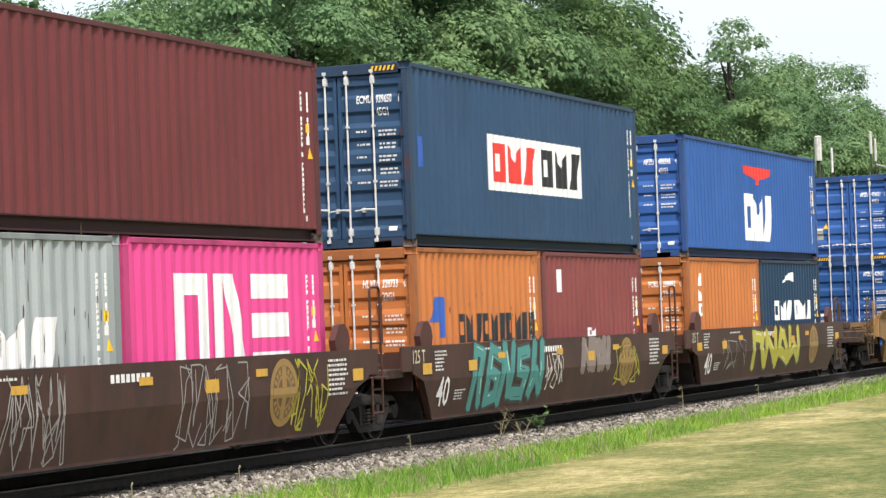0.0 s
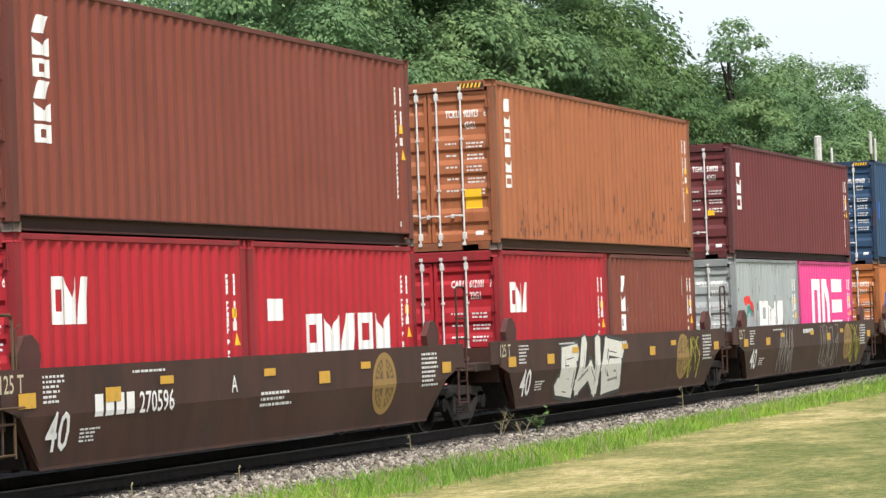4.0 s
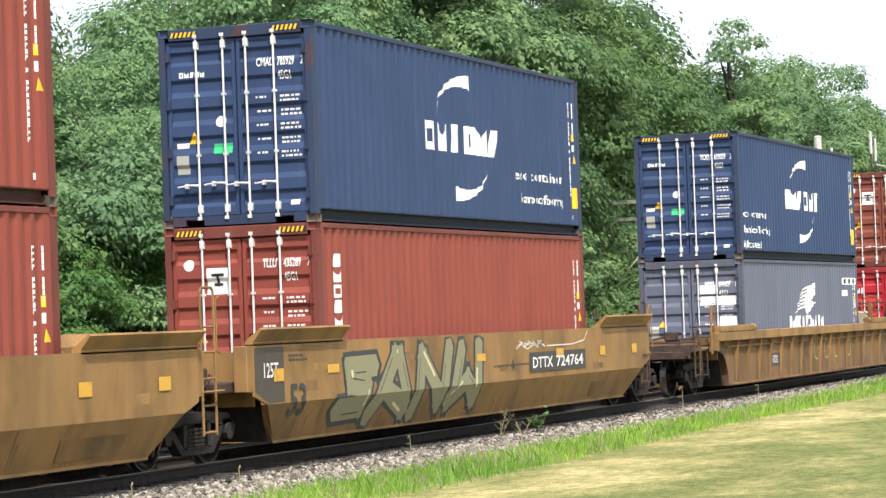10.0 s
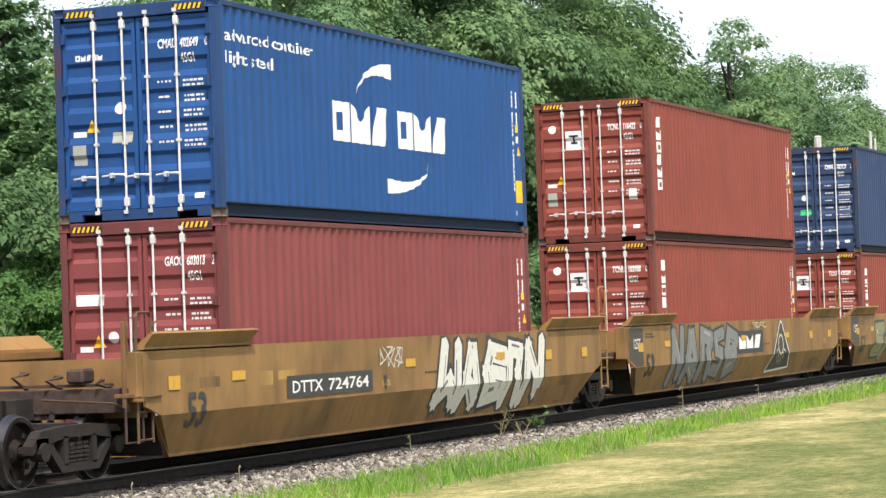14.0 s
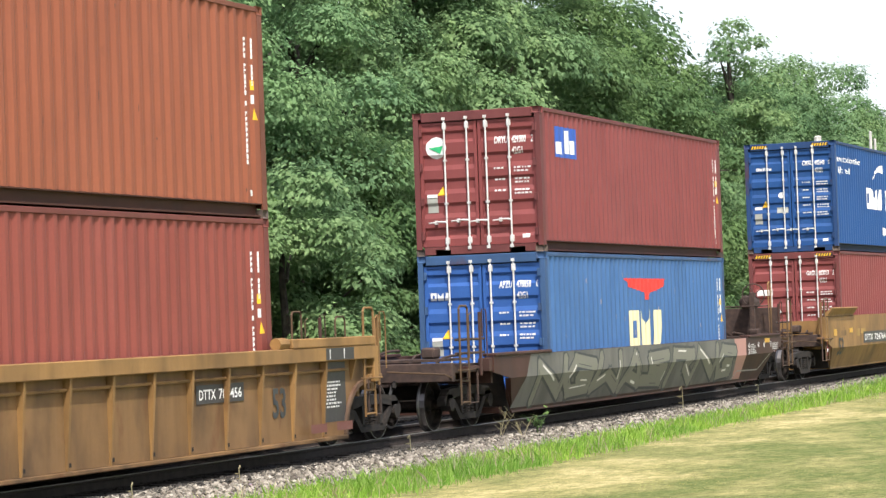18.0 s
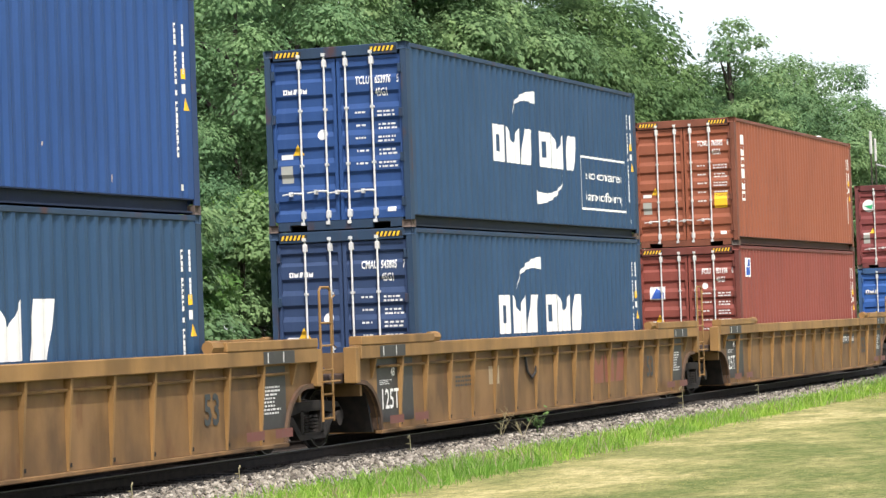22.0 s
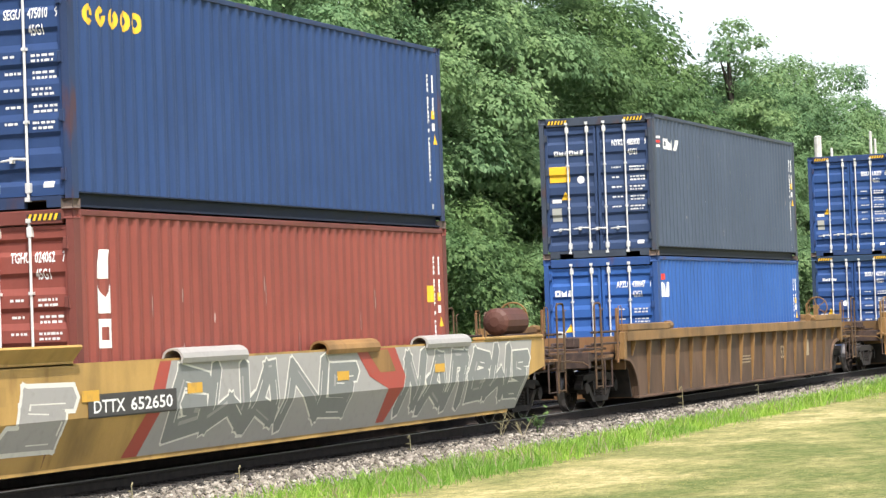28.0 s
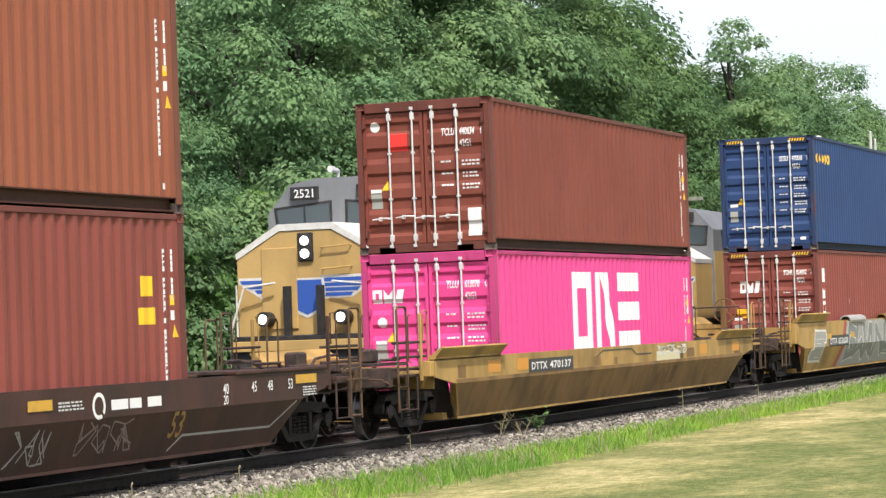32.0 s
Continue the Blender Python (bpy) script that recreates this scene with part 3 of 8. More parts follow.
def well_car(u, style, body, label, hs, he, trucks, trim=None, group="well cars", couplers=(True, True), ends=None, reach=2.0):
    """u: the place of the well's middle along the train; hs: half the side's length; he: half the whole."""
    st = STYLE[style]
    trim = trim or body
    ends = ends or C_ENDS
    ob = thing("well_car", label, "rail car", group)
    car = {"ob": ob, "u": u, "st": st, "hs": hs, "he": he}
    MOVERS.append((ob, u, 0.0, 0.0, 0.0, "stack"))
    top, knee, low, yo, yi = st["top"], st["knee"], st["low"], st["yo"], st["yi"]
    xl = {"smooth53s": hs - 0.85, "smooth53p": hs - 1.0, "smooth53q": hs - 0.95}.get(style, hs - 0.55)
    for s in (-1, 1):
        if st["rib"]:
            rise = 0.90 - low - 0.06
            curve = [(xl - 0.34 + 0.72 * (1 - math.cos(radians(a_))), low + 0.06 + rise * math.sin(radians(a_))) for a_ in range(0, 91, 15)]
            web = [(hs, 0.96), (hs, top - 0.16), (-hs, top - 0.16), (-hs, 0.96)] + [(-x_, z_) for x_, z_ in curve[::-1]] + curve
            part("web", prismed(web, "y", s * (yo - 0.16), s * (yo - 0.13)), C_WEB if body is C_RUSTY else C_OCHREWEB, ob, "grimy web plate")
            part("top_chord", boxed(-hs, hs, s * yo if s < 0 else yo - 0.20, -yo + 0.20 if s < 0 else yo, top - 0.20, top, bev=0.012), trim, ob)
            part("bottom_chord", boxed(-xl + 0.34, xl - 0.34, min(s * (yo - 0.075), s * (yo - 0.20)), max(s * (yo - 0.075), s * (yo - 0.20)), low, low + 0.055, bev=0.01), C_WEB if body is C_RUSTY else C_OCHREWEB, ob)
            if body is not C_RUSTY:
                part("air_pipe", tubed([(-xl + 0.3, 0, 0), (xl - 0.3, 0, 0)], 0.022, 6), body, ob).location = (0, s * (yo - 0.09), top - 0.33)
            for e in (-1, 1):
                rim = [(e * x_, z_) for x_, z_ in curve] + [(e * (hs + 0.02), 0.90), (e * (hs + 0.02), 0.965)] + [(e * (x_ - 0.065 * math.cos(radians(15 * k_))), z_ + 0.065 * math.sin(radians(15 * k_))) for k_, (x_, z_) in reversed(list(enumerate(curve)))]
                part("wheel_arch", prismed(rim, "y", s * (yo - 0.085), s * (yo - 0.24)), C_WEB, ob, "grimy bent flange over the wheels")
            n = int(2 * xl / 1.02)
            for i in range(n + 1):
                x = -xl + 0.1 + (2 * xl - 0.2) * i / n
                zb = low + 0.058 if abs(x) < xl - 0.36 else 0.97
                part("rib", rib_mesh(zb, top - 0.20), trim, ob).matrix_basis = pose(x, s * (yo - 0.155), 0) if s < 0 else pose(x, yo - 0.155, 0, 0, 0, 180)
                if s < 0 and zb < 0.9:
                    part("drain_hole", shared(("drain_hole",), lambda bm: box(bm, 0.03, 0.10, 0.0, 0.012, 0.0, 0.05)), IRON, ob).location = (x, -yo + 0.12, low + 0.10)
        else:
            xt = hs
            part("side_plate", prismed([(-xt, knee + 0.12), (-xl - 0.15, knee), (xl + 0.15, knee), (xt, knee + 0.12), (xt, top), (-xt, top)], "y", s * yo, s * (yo - 0.03)), body, ob)
            bm = bmesh.new()
            q = []
            for yy, zz, xx in ((yo, knee, xl + 0.15), (yi, low + 0.04, xl - 0.45), (yi, low, xl - 0.45), (yi - 0.10, low, xl - 0.45), (yo - 0.10, knee, xl + 0.15)):
                q.append((bm.verts.new((-xx, s * yy, zz)), bm.verts.new((xx, s * yy, zz))))
            for i in range(5):
                a, b = q[i], q[(i + 1) % 5]
                bm.faces.new((a[0], a[1], b[1], b[0]))
            bm.faces.new([a[0] for a in q]); bm.faces.new([a[1] for a in q])
            bmesh.ops.recalc_face_normals(bm, faces=bm.faces)
            part("lower_plate", bm, body, ob)
            part("top_chord", boxed(-hs, hs, min(s * yo, s * (yo - 0.16)) + (0.002 if s > 0 else 0.03), max(s * yo, s * (yo - 0.16)) - (0.03 if s > 0 else 0.002), top - 0.09, top - 0.003), trim, ob)
        # flared guides over the ends
        for e in (-1, 1):
            if style == "brown40":
                part("corner_guide", prismed([(-0.22, 0.0), (0.22, 0.0), (0.27, 0.15), (0.22, 0.30), (0.08, 0.40), (-0.10, 0.38), (-0.27, 0.17)], "y", -0.05, 0.05), C_GUIDE, ob, "dull red-brown corner guide").location = (e * (hs - 0.75), s * (yo - 0.12), top - 0.02)
            else:
                if style == "smooth53q" or (style == "smooth53s" and e > 0):
                    part("end_guide", boxed(-1.45, 1.45, -0.13, 0.10, 0.0, 0.05, bev=0.012), trim, ob, "flat steel end chord").location = (e * (hs - 1.46), s * (yo - 0.10), top + 0.002)
                elif st["rib"]:
                    part("end_guide", boxed(-1.45, 1.45, -0.11, 0.10, 0.0, 0.13, bev=0.012), trim, ob, "raised steel end chord").location = (e * (hs - 1.46), s * (yo - 0.10), top + 0.002)
                    part("guide_horn", tubed([(-0.16, 0, 0), (0.16, 0, 0)], 0.085, 8), trim, ob, "rounded container guide").location = (e * (hs - 3.1), s * (yo - 0.10), top + 0.07)
                else:
                    part("end_guide", prismed([(-0.02, 0.0), (0.10, 0.0), (0.10, 0.06), (-0.13, 0.235), (-0.15, 0.21), (-0.02, 0.05)], "x", -1.5, 1.5), trim, ob, "flared steel guide plate").matrix_basis = pose(e * (hs - 1.50), s * (yo - 0.02), top - 0.02) @ Matrix.Diagonal((1, 1 if s < 0 else -1, 0.9 if style == "smooth53p" else 1, 1))
    # well floor, bulkheads and end platforms
    for i in range(7):
        x = -hs + 1.2 + (2 * hs - 2.4) * i / 6
        part("cross_beam", boxed(x - 0.12, x + 0.12, -yi + 0.11, yi - 0.11, low + 0.005, low + 0.11), body, ob)
    for e in (-1, 1):
        xb = e * (hs - 0.35)
        part("bulkhead", boxed(min(xb, xb + e * 0.08), max(xb, xb + e * 0.08), -yo + 0.16, yo - 0.16, 0.72, top - 0.10), body, ob)
        xe = e * (he - 0.62) if couplers[0 if e < 0 else 1] else e * (he - 0.30)
        part("end_platform", boxed(min(xb + e * 0.085, xe), max(xb + e * 0.085, xe), -1.25, 1.25, 0.92, 1.06, bev=0.015), STEELDARK, ob)
        part("centre_sill", boxed(min(xb + e * 0.085, xe), max(xb + e * 0.085, xe), -0.3, 0.3, 0.735, 0.918), STEELDARK, ob)
        if couplers[0 if e < 0 else 1]:
            part("coupler", prismed([(-0.02, -0.12), (0.45, -0.12), (0.50, -0.20), (0.66, -0.20), (0.68, -0.05), (0.58, 0.02), (0.66, 0.12), (0.60, 0.22), (0.46, 0.18), (0.42, 0.12), (-0.02, 0.12)], "z", 0.74, 1.0), IRON, ob, "rusty knuckle coupler").matrix_basis = pose(xe, 0, 0, 0, 0, 0 if e > 0 else 180)
            part("end_sill", boxed(min(xe - e * 0.12, xe + e * 0.02), max(xe - e * 0.12, xe + e * 0.02), -1.38, 1.38, 0.80, 1.10, bev=0.012), STEELDARK if e < 0 else ends, ob)
    # steps, grab irons and boarding ladders at the corners
    for e in (-1, 1):
        end = couplers[0 if e < 0 else 1]
        for s in (-1, 1):
            if e > 0 or end:
                x0 = e * (he - 0.95) if end else e * (hs + 0.42)
                tall = 2.30 if (e > 0 and not end) else reach
                gear = ends if end else trim
                part("ladder_frame", shared(("ladder_frame", tall), lambda bm: tube(bm, [(-0.19, 0, 0.42), (-0.19, 0, tall - 0.05), (-0.14, 0, tall), (0.14, 0, tall), (0.19, 0, tall - 0.05), (0.19, 0, 0.42)], 0.019, 6)), gear, ob).location = (x0, s * 1.46, 0)
                for z in (0.46, 0.80, 1.14) if end else (0.46, 0.80, 1.14, 1.48, 1.80):
                    part("rung", shared(("rung",), lambda bm: tube(bm, [(-0.19, 0, 0), (0.19, 0, 0)], 0.015, 6)), gear, ob).location = (x0, s * 1.46, z)
                part("grab_iron", shared(("grab_iron",), lambda bm: tube(bm, [(0, 0, 0), (-0.10, 0, 0.03), (-0.10, 0, 0.70), (0, 0, 0.74)], 0.011, 6)), gear, ob).matrix_basis = pose(x0 + 0.40, s * 1.44, tall - 0.85)
                part("grab_iron", shared(("grab_iron2",), lambda bm: tube(bm, [(-0.3, 0, 0), (-0.28, -0.09, 0), (0.28, -0.09, 0), (0.3, 0, 0)], 0.013, 6)), gear, ob).matrix_basis = pose(x0, s * 1.45, 0.98) @ Matrix.Diagonal((1, 1 if s < 0 else -1, 1, 1))
            # dark splash plate that closes the well's lower corner
            xb = e * (xl - 0.02)
            part("splash_plate", prismed([(xb, 0.95), (xb - e * 0.32, low + 0.03), (xb - e * 0.27, low + 0.03), (xb + e * 0.05, 0.95)], "y", s * (yo - 0.22), s * 0.30), IRON, ob, "dark slanted plate beside the wheels")
            # pocket plate with a slot near the corner
            if style != "brown40":
                part("end_post", boxed(min(e * hs, e * (hs + 0.16)), max(e * hs, e * (hs + 0.16)), min(s * (yo - 0.02), s * (yo - 0.22)), max(s * (yo - 0.02), s * (yo - 0.22)), 0.92, top - 0.02, bev=0.01), trim, ob)
            else:
                part("end_panel", boxed(min(e * hs, e * (hs + 0.42)), max(e * hs, e * (hs + 0.42)), min(s * (yo - 0.01), s * (yo - 0.06)), max(s * (yo - 0.01), s * (yo - 0.06)), 1.02, top, bev=0.008), trim, ob)
        xp = e * (hs + 0.3)
        if end:
            part("walkway", boxed(min(e * (hs + 0.2), e * (he - 0.75)), max(e * (hs + 0.2), e * (he - 0.75)), -1.15, 1.15, 1.12, 1.16), STEELDARK, ob, "open grating walkway")
            hoop(ob, e * (he - 1.1), 0.75, 1.16, 1.9, ends, 0.4, r=0.016)
            part("air_hose", tubed([(e * (he - 0.66), -0.32, 0.78), (e * (he - 0.45), -0.33, 0.52), (e * (he - 0.15), -0.30, 0.42), (e * (he - 0.02), -0.28, 0.50)], 0.028, 6), RUBBER, ob, "black rubber brake hose")
            part("cut_lever", tubed([(e * (he - 0.60), -1.36, 0.86), (e * (he - 0.50), -1.30, 0.92), (e * (he - 0.50), -0.3, 0.98)], 0.014, 6), ends, ob)
        else:
            part("piping", tubed([(e * (hs + 0.05), -0.9, 1.16), (e * (hs + 0.3), -1.05, 1.14), (e * (he - 0.1), -1.1, 0.98)], 0.022, 6), STEELDARK, ob, "bent air pipe")
            part("joint_box", boxed(min(e * (hs + 0.1), e * (he - 0.2)), max(e * (hs + 0.1), e * (he - 0.2)), -0.9, 0.9, 1.065, 1.26, bev=0.02), STEELDARK, ob)
    for x in trucks:
        truck(ob, x, u)
    return car


def end_gear(car, e, material, seed=0, crossing=False):
    """Rails, posts, steps and piping round the coupler end of a car."""
    ob, hs, he = car["ob"], car["hs"], car["he"]
    rs = random.Random(seed)
    xa, xb = e * (hs + 0.12), e * (he - 0.72)
    xm = (xa + xb) / 2
    for s in (-1, 1):
        for z in (1.24, 1.46):
            part("side_rail", tubed([(xa, 0, 0), (xb, 0, 0)], 0.022, 6), STEELDARK, ob).location = (0, s * 1.40, z)
        part("post", boxed(-0.030, 0.030, -0.022, 0.022, 0.86, 1.90, bev=0.008), material, ob).location = (e * (hs + 0.34), s * 1.42, 0)
        part("handrail", tubed([(0, 0, 1.10), (0, 0, 1.88), (-0.04, 0, 1.94), (-0.20, 0, 1.94), (-0.20, 0, 1.5)], 0.011, 6), material, ob).location = (e * (hs + 0.34) + 0.26, s * 1.44, 0)
        part("stirrup_step", tubed([(-0.22, 0, 0.95), (-0.22, 0, 0.44), (0.22, 0, 0.44), (0.22, 0, 0.95)], 0.018, 6), STEELDARK, ob).location = (xm, s * 1.43, 0)
        part("step_plate", boxed(-0.25, 0.25, -0.08, 0.08, 0.98, 1.03, bev=0.006), material, ob).location = (xm, s * 1.38, 0)
    if crossing:
        part("crossing_rail", tubed([(e * (hs + 0.25), -1.2, 1.16), (e * (hs + 0.25), -1.2, 1.86), (e * (hs + 0.25), 1.2, 1.86), (e * (hs + 0.25), 1.2, 1.16)], 0.018, 6), STEELDARK, ob)
    for i in range(3):
        y = -0.95 + 0.5 * i + rs.uniform(-0.1, 0.1)
        z = 1.20 + 0.05 * i
        part("air_pipe", tubed([(xa, y, z), (xm, y + rs.uniform(-0.15, 0.15), z), (xm + e * 0.2, y, z - 0.04), (xb, y - 0.1, 1.10)], 0.024, 6), STEELDARK, ob)
    part("junction_box", boxed(xm - 0.20, xm + 0.12, -0.85, -0.62, 1.165, 1.165 + rs.uniform(0.14, 0.24), bev=0.03), STEELDARK, ob)
    part("release_rod", tubed([(xa, -1.10, 0.84), (xm, -1.16, 0.80), (xb, -1.30, 0.86)], 0.014, 5), STEELDARK, ob)
    part("angle_cock", tubed([(xb, -0.35, 0.80), (xb + e * 0.12, -0.38, 0.80), (xb + e * 0.16, -0.38, 0.72)], 0.04, 8), IRON, ob)


def tank(car, x, y, z, length, r, material, along="y", label="rusty cylindrical air tank"):
    bm = bmesh.new()
    a = length / 2
    pts = [(-a - r * 0.35, 0.35), (-a - r * 0.2, 0.75), (-a, 1.0), (a, 1.0), (a + r * 0.2, 0.75), (a + r * 0.35, 0.35)]
    tube(bm, [((p, 0, 0) if along == "x" else (0, p, 0)) for p, _ in pts], [r * k for _, k in pts], 14)
    part("air_tank", bm, material, car["ob"], label).location = (x, y, z)


def brake_gear(car, e, material, valve=True, housing=None, lift=0.0):
    """Hand brake wheel on its stand, and a control valve on the end platform."""
    x = e * (car["hs"] + 0.75)
    part("brake_stand", boxed(x - 0.05, x + 0.05, -0.75, -0.63, 1.06, 1.85 + lift, bev=0.01), material, car["ob"])
    brake_wheel(car["ob"], x - 0.14 * (1 if e < 0 else -1), -0.69, 1.78 + lift, material)
    if valve:
        part("control_valve", boxed(x - 0.35, x + 0.1, 0.15, 0.75, 1.065, 1.62, bev=0.05), housing or STEELDARK, car["ob"], "boxy brake control valve")


def on_car(car, name, art, material, label="", lift=0.005):
    """Art (x along from the well's middle, y up) laid on the near side, bent at the knee."""
    if name == "lettering":
        return [on_car(car, "letter", a, material, label, lift) for a in split_letters(art)]
    st = car["st"]
    knee_z, low, yo, yi = st["knee"], st["low"] + 0.04, st["yo"], st["yi"]
    if not st["rib"]:
        cut(art, [knee_z], 1)
    for v in art.verts:
        x, z = v.co.x, v.co.y
        y = yo
        if not st["rib"] and z < knee_z:
            y = yo - (yo - yi) * (knee_z - z) / (knee_z - low)
        if st["rib"]:
            y = yo - 0.13
        v.co = (x, -y - lift, z)
    return part(name, art, material, car["ob"], label)

# ---- the stack train ----
HC, STD = 2.896, 2.591
L40, L20 = 12.192, 6.058
FLOOR = 0.354
P_TRI = paint("triton_brown", (0.245, 0.058, 0.040), fade=0.3)
P_TRIO = paint("orange_brown", (0.37, 0.130, 0.056), fade=0.3, rust=0.5)
P_TRID = paint("red_brown", (0.205, 0.056, 0.036), fade=0.3)
P_MAR = paint("maroon", (0.145, 0.034, 0.036), fade=0.3)
P_MARR = paint("faded_maroon", (0.22, 0.056, 0.054), fade=0.35)
P_NAVY = paint("navy", (0.024, 0.070, 0.215), fade=0.3)
P_INK = paint("ink_navy", (0.030, 0.056, 0.128), fade=0.35)
P_DEEP = paint("deep_blue_navy", (0.024, 0.056, 0.155), fade=0.3)
P_TEAL = paint("dark_teal_navy", (0.027, 0.068, 0.138), fade=0.35)
P_BLUE = paint("bright_blue", (0.016, 0.075, 0.24), fade=0.3)
P_APL = paint("royal_blue", (0.030, 0.105, 0.345), fade=0.3)
P_APLF = paint("faded_sky_blue", (0.055, 0.140, 0.32), fade=0.45)
P_RUST = paint("rust_orange", (0.275, 0.088, 0.046), fade=0.3, rust=0.25)
P_GREY = paint("slate_grey", (0.125, 0.14, 0.19), fade=0.35)
P_DGREY = paint("dark_slate", (0.064, 0.086, 0.125), fade=0.35)
P_PINK = paint("magenta_pink", (0.74, 0.070, 0.27), fade=0.1, dirt=0.12)
P_RED = paint("bright_red", (0.41, 0.020, 0.030), fade=0.25)
P_MOL = paint("pale_grey_green", (0.36, 0.40, 0.40), fade=0.25, rust=0.3)
P_HAP = paint("orange", (0.52, 0.175, 0.05), fade=0.25, rust=0.2)
P_TEXR = paint("brick_red", (0.235, 0.062, 0.046), fade=0.3)
P_DGREEN = paint("deep_navy", (0.012, 0.040, 0.085), fade=0.3)
C_BROWN = paint("car_brown", (0.064, 0.029, 0.021), rough=0.6, fade=0.3, dirt=0.7, rust=0.3, stain=0.50)
C_YEL = paint("car_yellow", (0.30, 0.170, 0.060), rough=0.6, fade=0.35, dirt=0.8, rust=0.3, stain=0.45)
C_GOLD = paint("car_golden", (0.44, 0.275, 0.085), rough=0.6, fade=0.35, dirt=0.8, rust=0.35, stain=0.45)
C_YELD = paint("car_ochre", (0.255, 0.145, 0.055), rough=0.6, fade=0.3, dirt=0.9, rust=0.4, stain=0.60)
C_RUSTY = paint("car_rusty_ochre", (0.20, 0.105, 0.045), rough=0.65, fade=0.3, dirt=0.9, rust=0.5, stain=0.70)
C_WEB = paint("grimy_web", (0.125, 0.075, 0.046), rough=0.7, fade=0.3, dirt=0.9, rust=0.45, stain=0.80)
C_OCHREWEB = paint("grimy_ochre_web", (0.205, 0.116, 0.048), rough=0.65, fade=0.35, dirt=0.95, rust=0.6, stain=0.70)
C_ENDS = paint("end_gear_brown", (0.105, 0.064, 0.034), rough=0.65, fade=0.3, dirt=0.9, rust=0.5, stain=0.7)
C_GUIDE = paint("guide_red_brown", (0.085, 0.032, 0.027), rough=0.65, dirt=0.5, rust=0.4)
C_GREY = paint("car_grey_paintover", (0.16, 0.16, 0.14), rough=0.6, fade=0.3, dirt=0.6, stain=0.40)

U = {1: 197.18, 2: 181.64, 3: 165.96, 4: 150.49, 5: 134.47, 6: 112.88, 7: 89.17, 8: 69.53, 9: 49.70, 10: 25.92, 11: 2.13, 12: -17.72, 13: -37.26, 14: -61.28, 15: -85.35, 16: -109.24, 17: -132.97}
U[0] = U[1] + 21.6


CARS = {}


def mid(k):
    return U[k] + L40 / 2


box_up, box_low = {}, {}
# brown five-unit car
box_low[0] = container(U[0], FLOOR, L40, HC, P_BLUE, "dark blue forty-foot container in a yellow well car", "APZU 429651 0", "42G1")
box_up[0] = container(U[0], FLOOR + STD, L40, STD, P_APL, "royal blue forty-foot container stacked on a blue one", "APZU 424651 0", "42G1")
for k, low, up in (
    (1, (("orange-brown twenty-foot container in a brown well car", P_HAP, "TCKU 299092 0"), ("deep navy twenty-foot container in a brown well car", P_DGREEN, "")), ("royal blue forty-foot container with a white wordmark", P_APL, "APZU 486846 4", STD)),
    (2, (("orange twenty-foot container with black wordmark", P_HAP, "HLXU 328733 0"), ("maroon twenty-foot container with a small emblem", P_MARR, "")), ("dark teal forty-foot container with a white name panel", P_TEAL, "ECMU 939650 1", HC)),
    (3, (("pale grey twenty-foot container with white wordmark", P_MOL, "MOLU 076937 5"), ("magenta pink twenty-foot container with white wordmark", P_PINK, "")), ("maroon forty-foot container with white wordmark", P_MAR, "TGHU 518920 0", STD)),
    (4, (("bright red twenty-foot container with white wordmark", P_RED, "CAIU 612101 7"), ("brown twenty-foot container with white wordmark", P_TRID, "")), ("orange-brown rusty forty-foot container with white wordmark", P_TRIO, "TCKU 903923 6", HC)),
    (5, (("bright red twenty-foot container with white wordmark", P_RED, "CAIU 608089 6"), ("bright red twenty-foot container with white emblem", P_RED, "")), ("red-brown forty-foot container with white wordmark", P_TRID, "TLLU 466612 0", HC)),
):
    (l1, p1, s1), (l2, p2, s2) = low
    box_low[k] = (container(U[k], FLOOR, L20, STD, p1, l1, s1, "22G1"), container(U[k] + L40 - L20, FLOOR, L20, STD, p2, l2, s2, "22G1"))
    box_up[k] = container(U[k], FLOOR + STD, L40, up[3], up[1], up[0], up[2], "45G1" if up[3] == HC else "42G1")
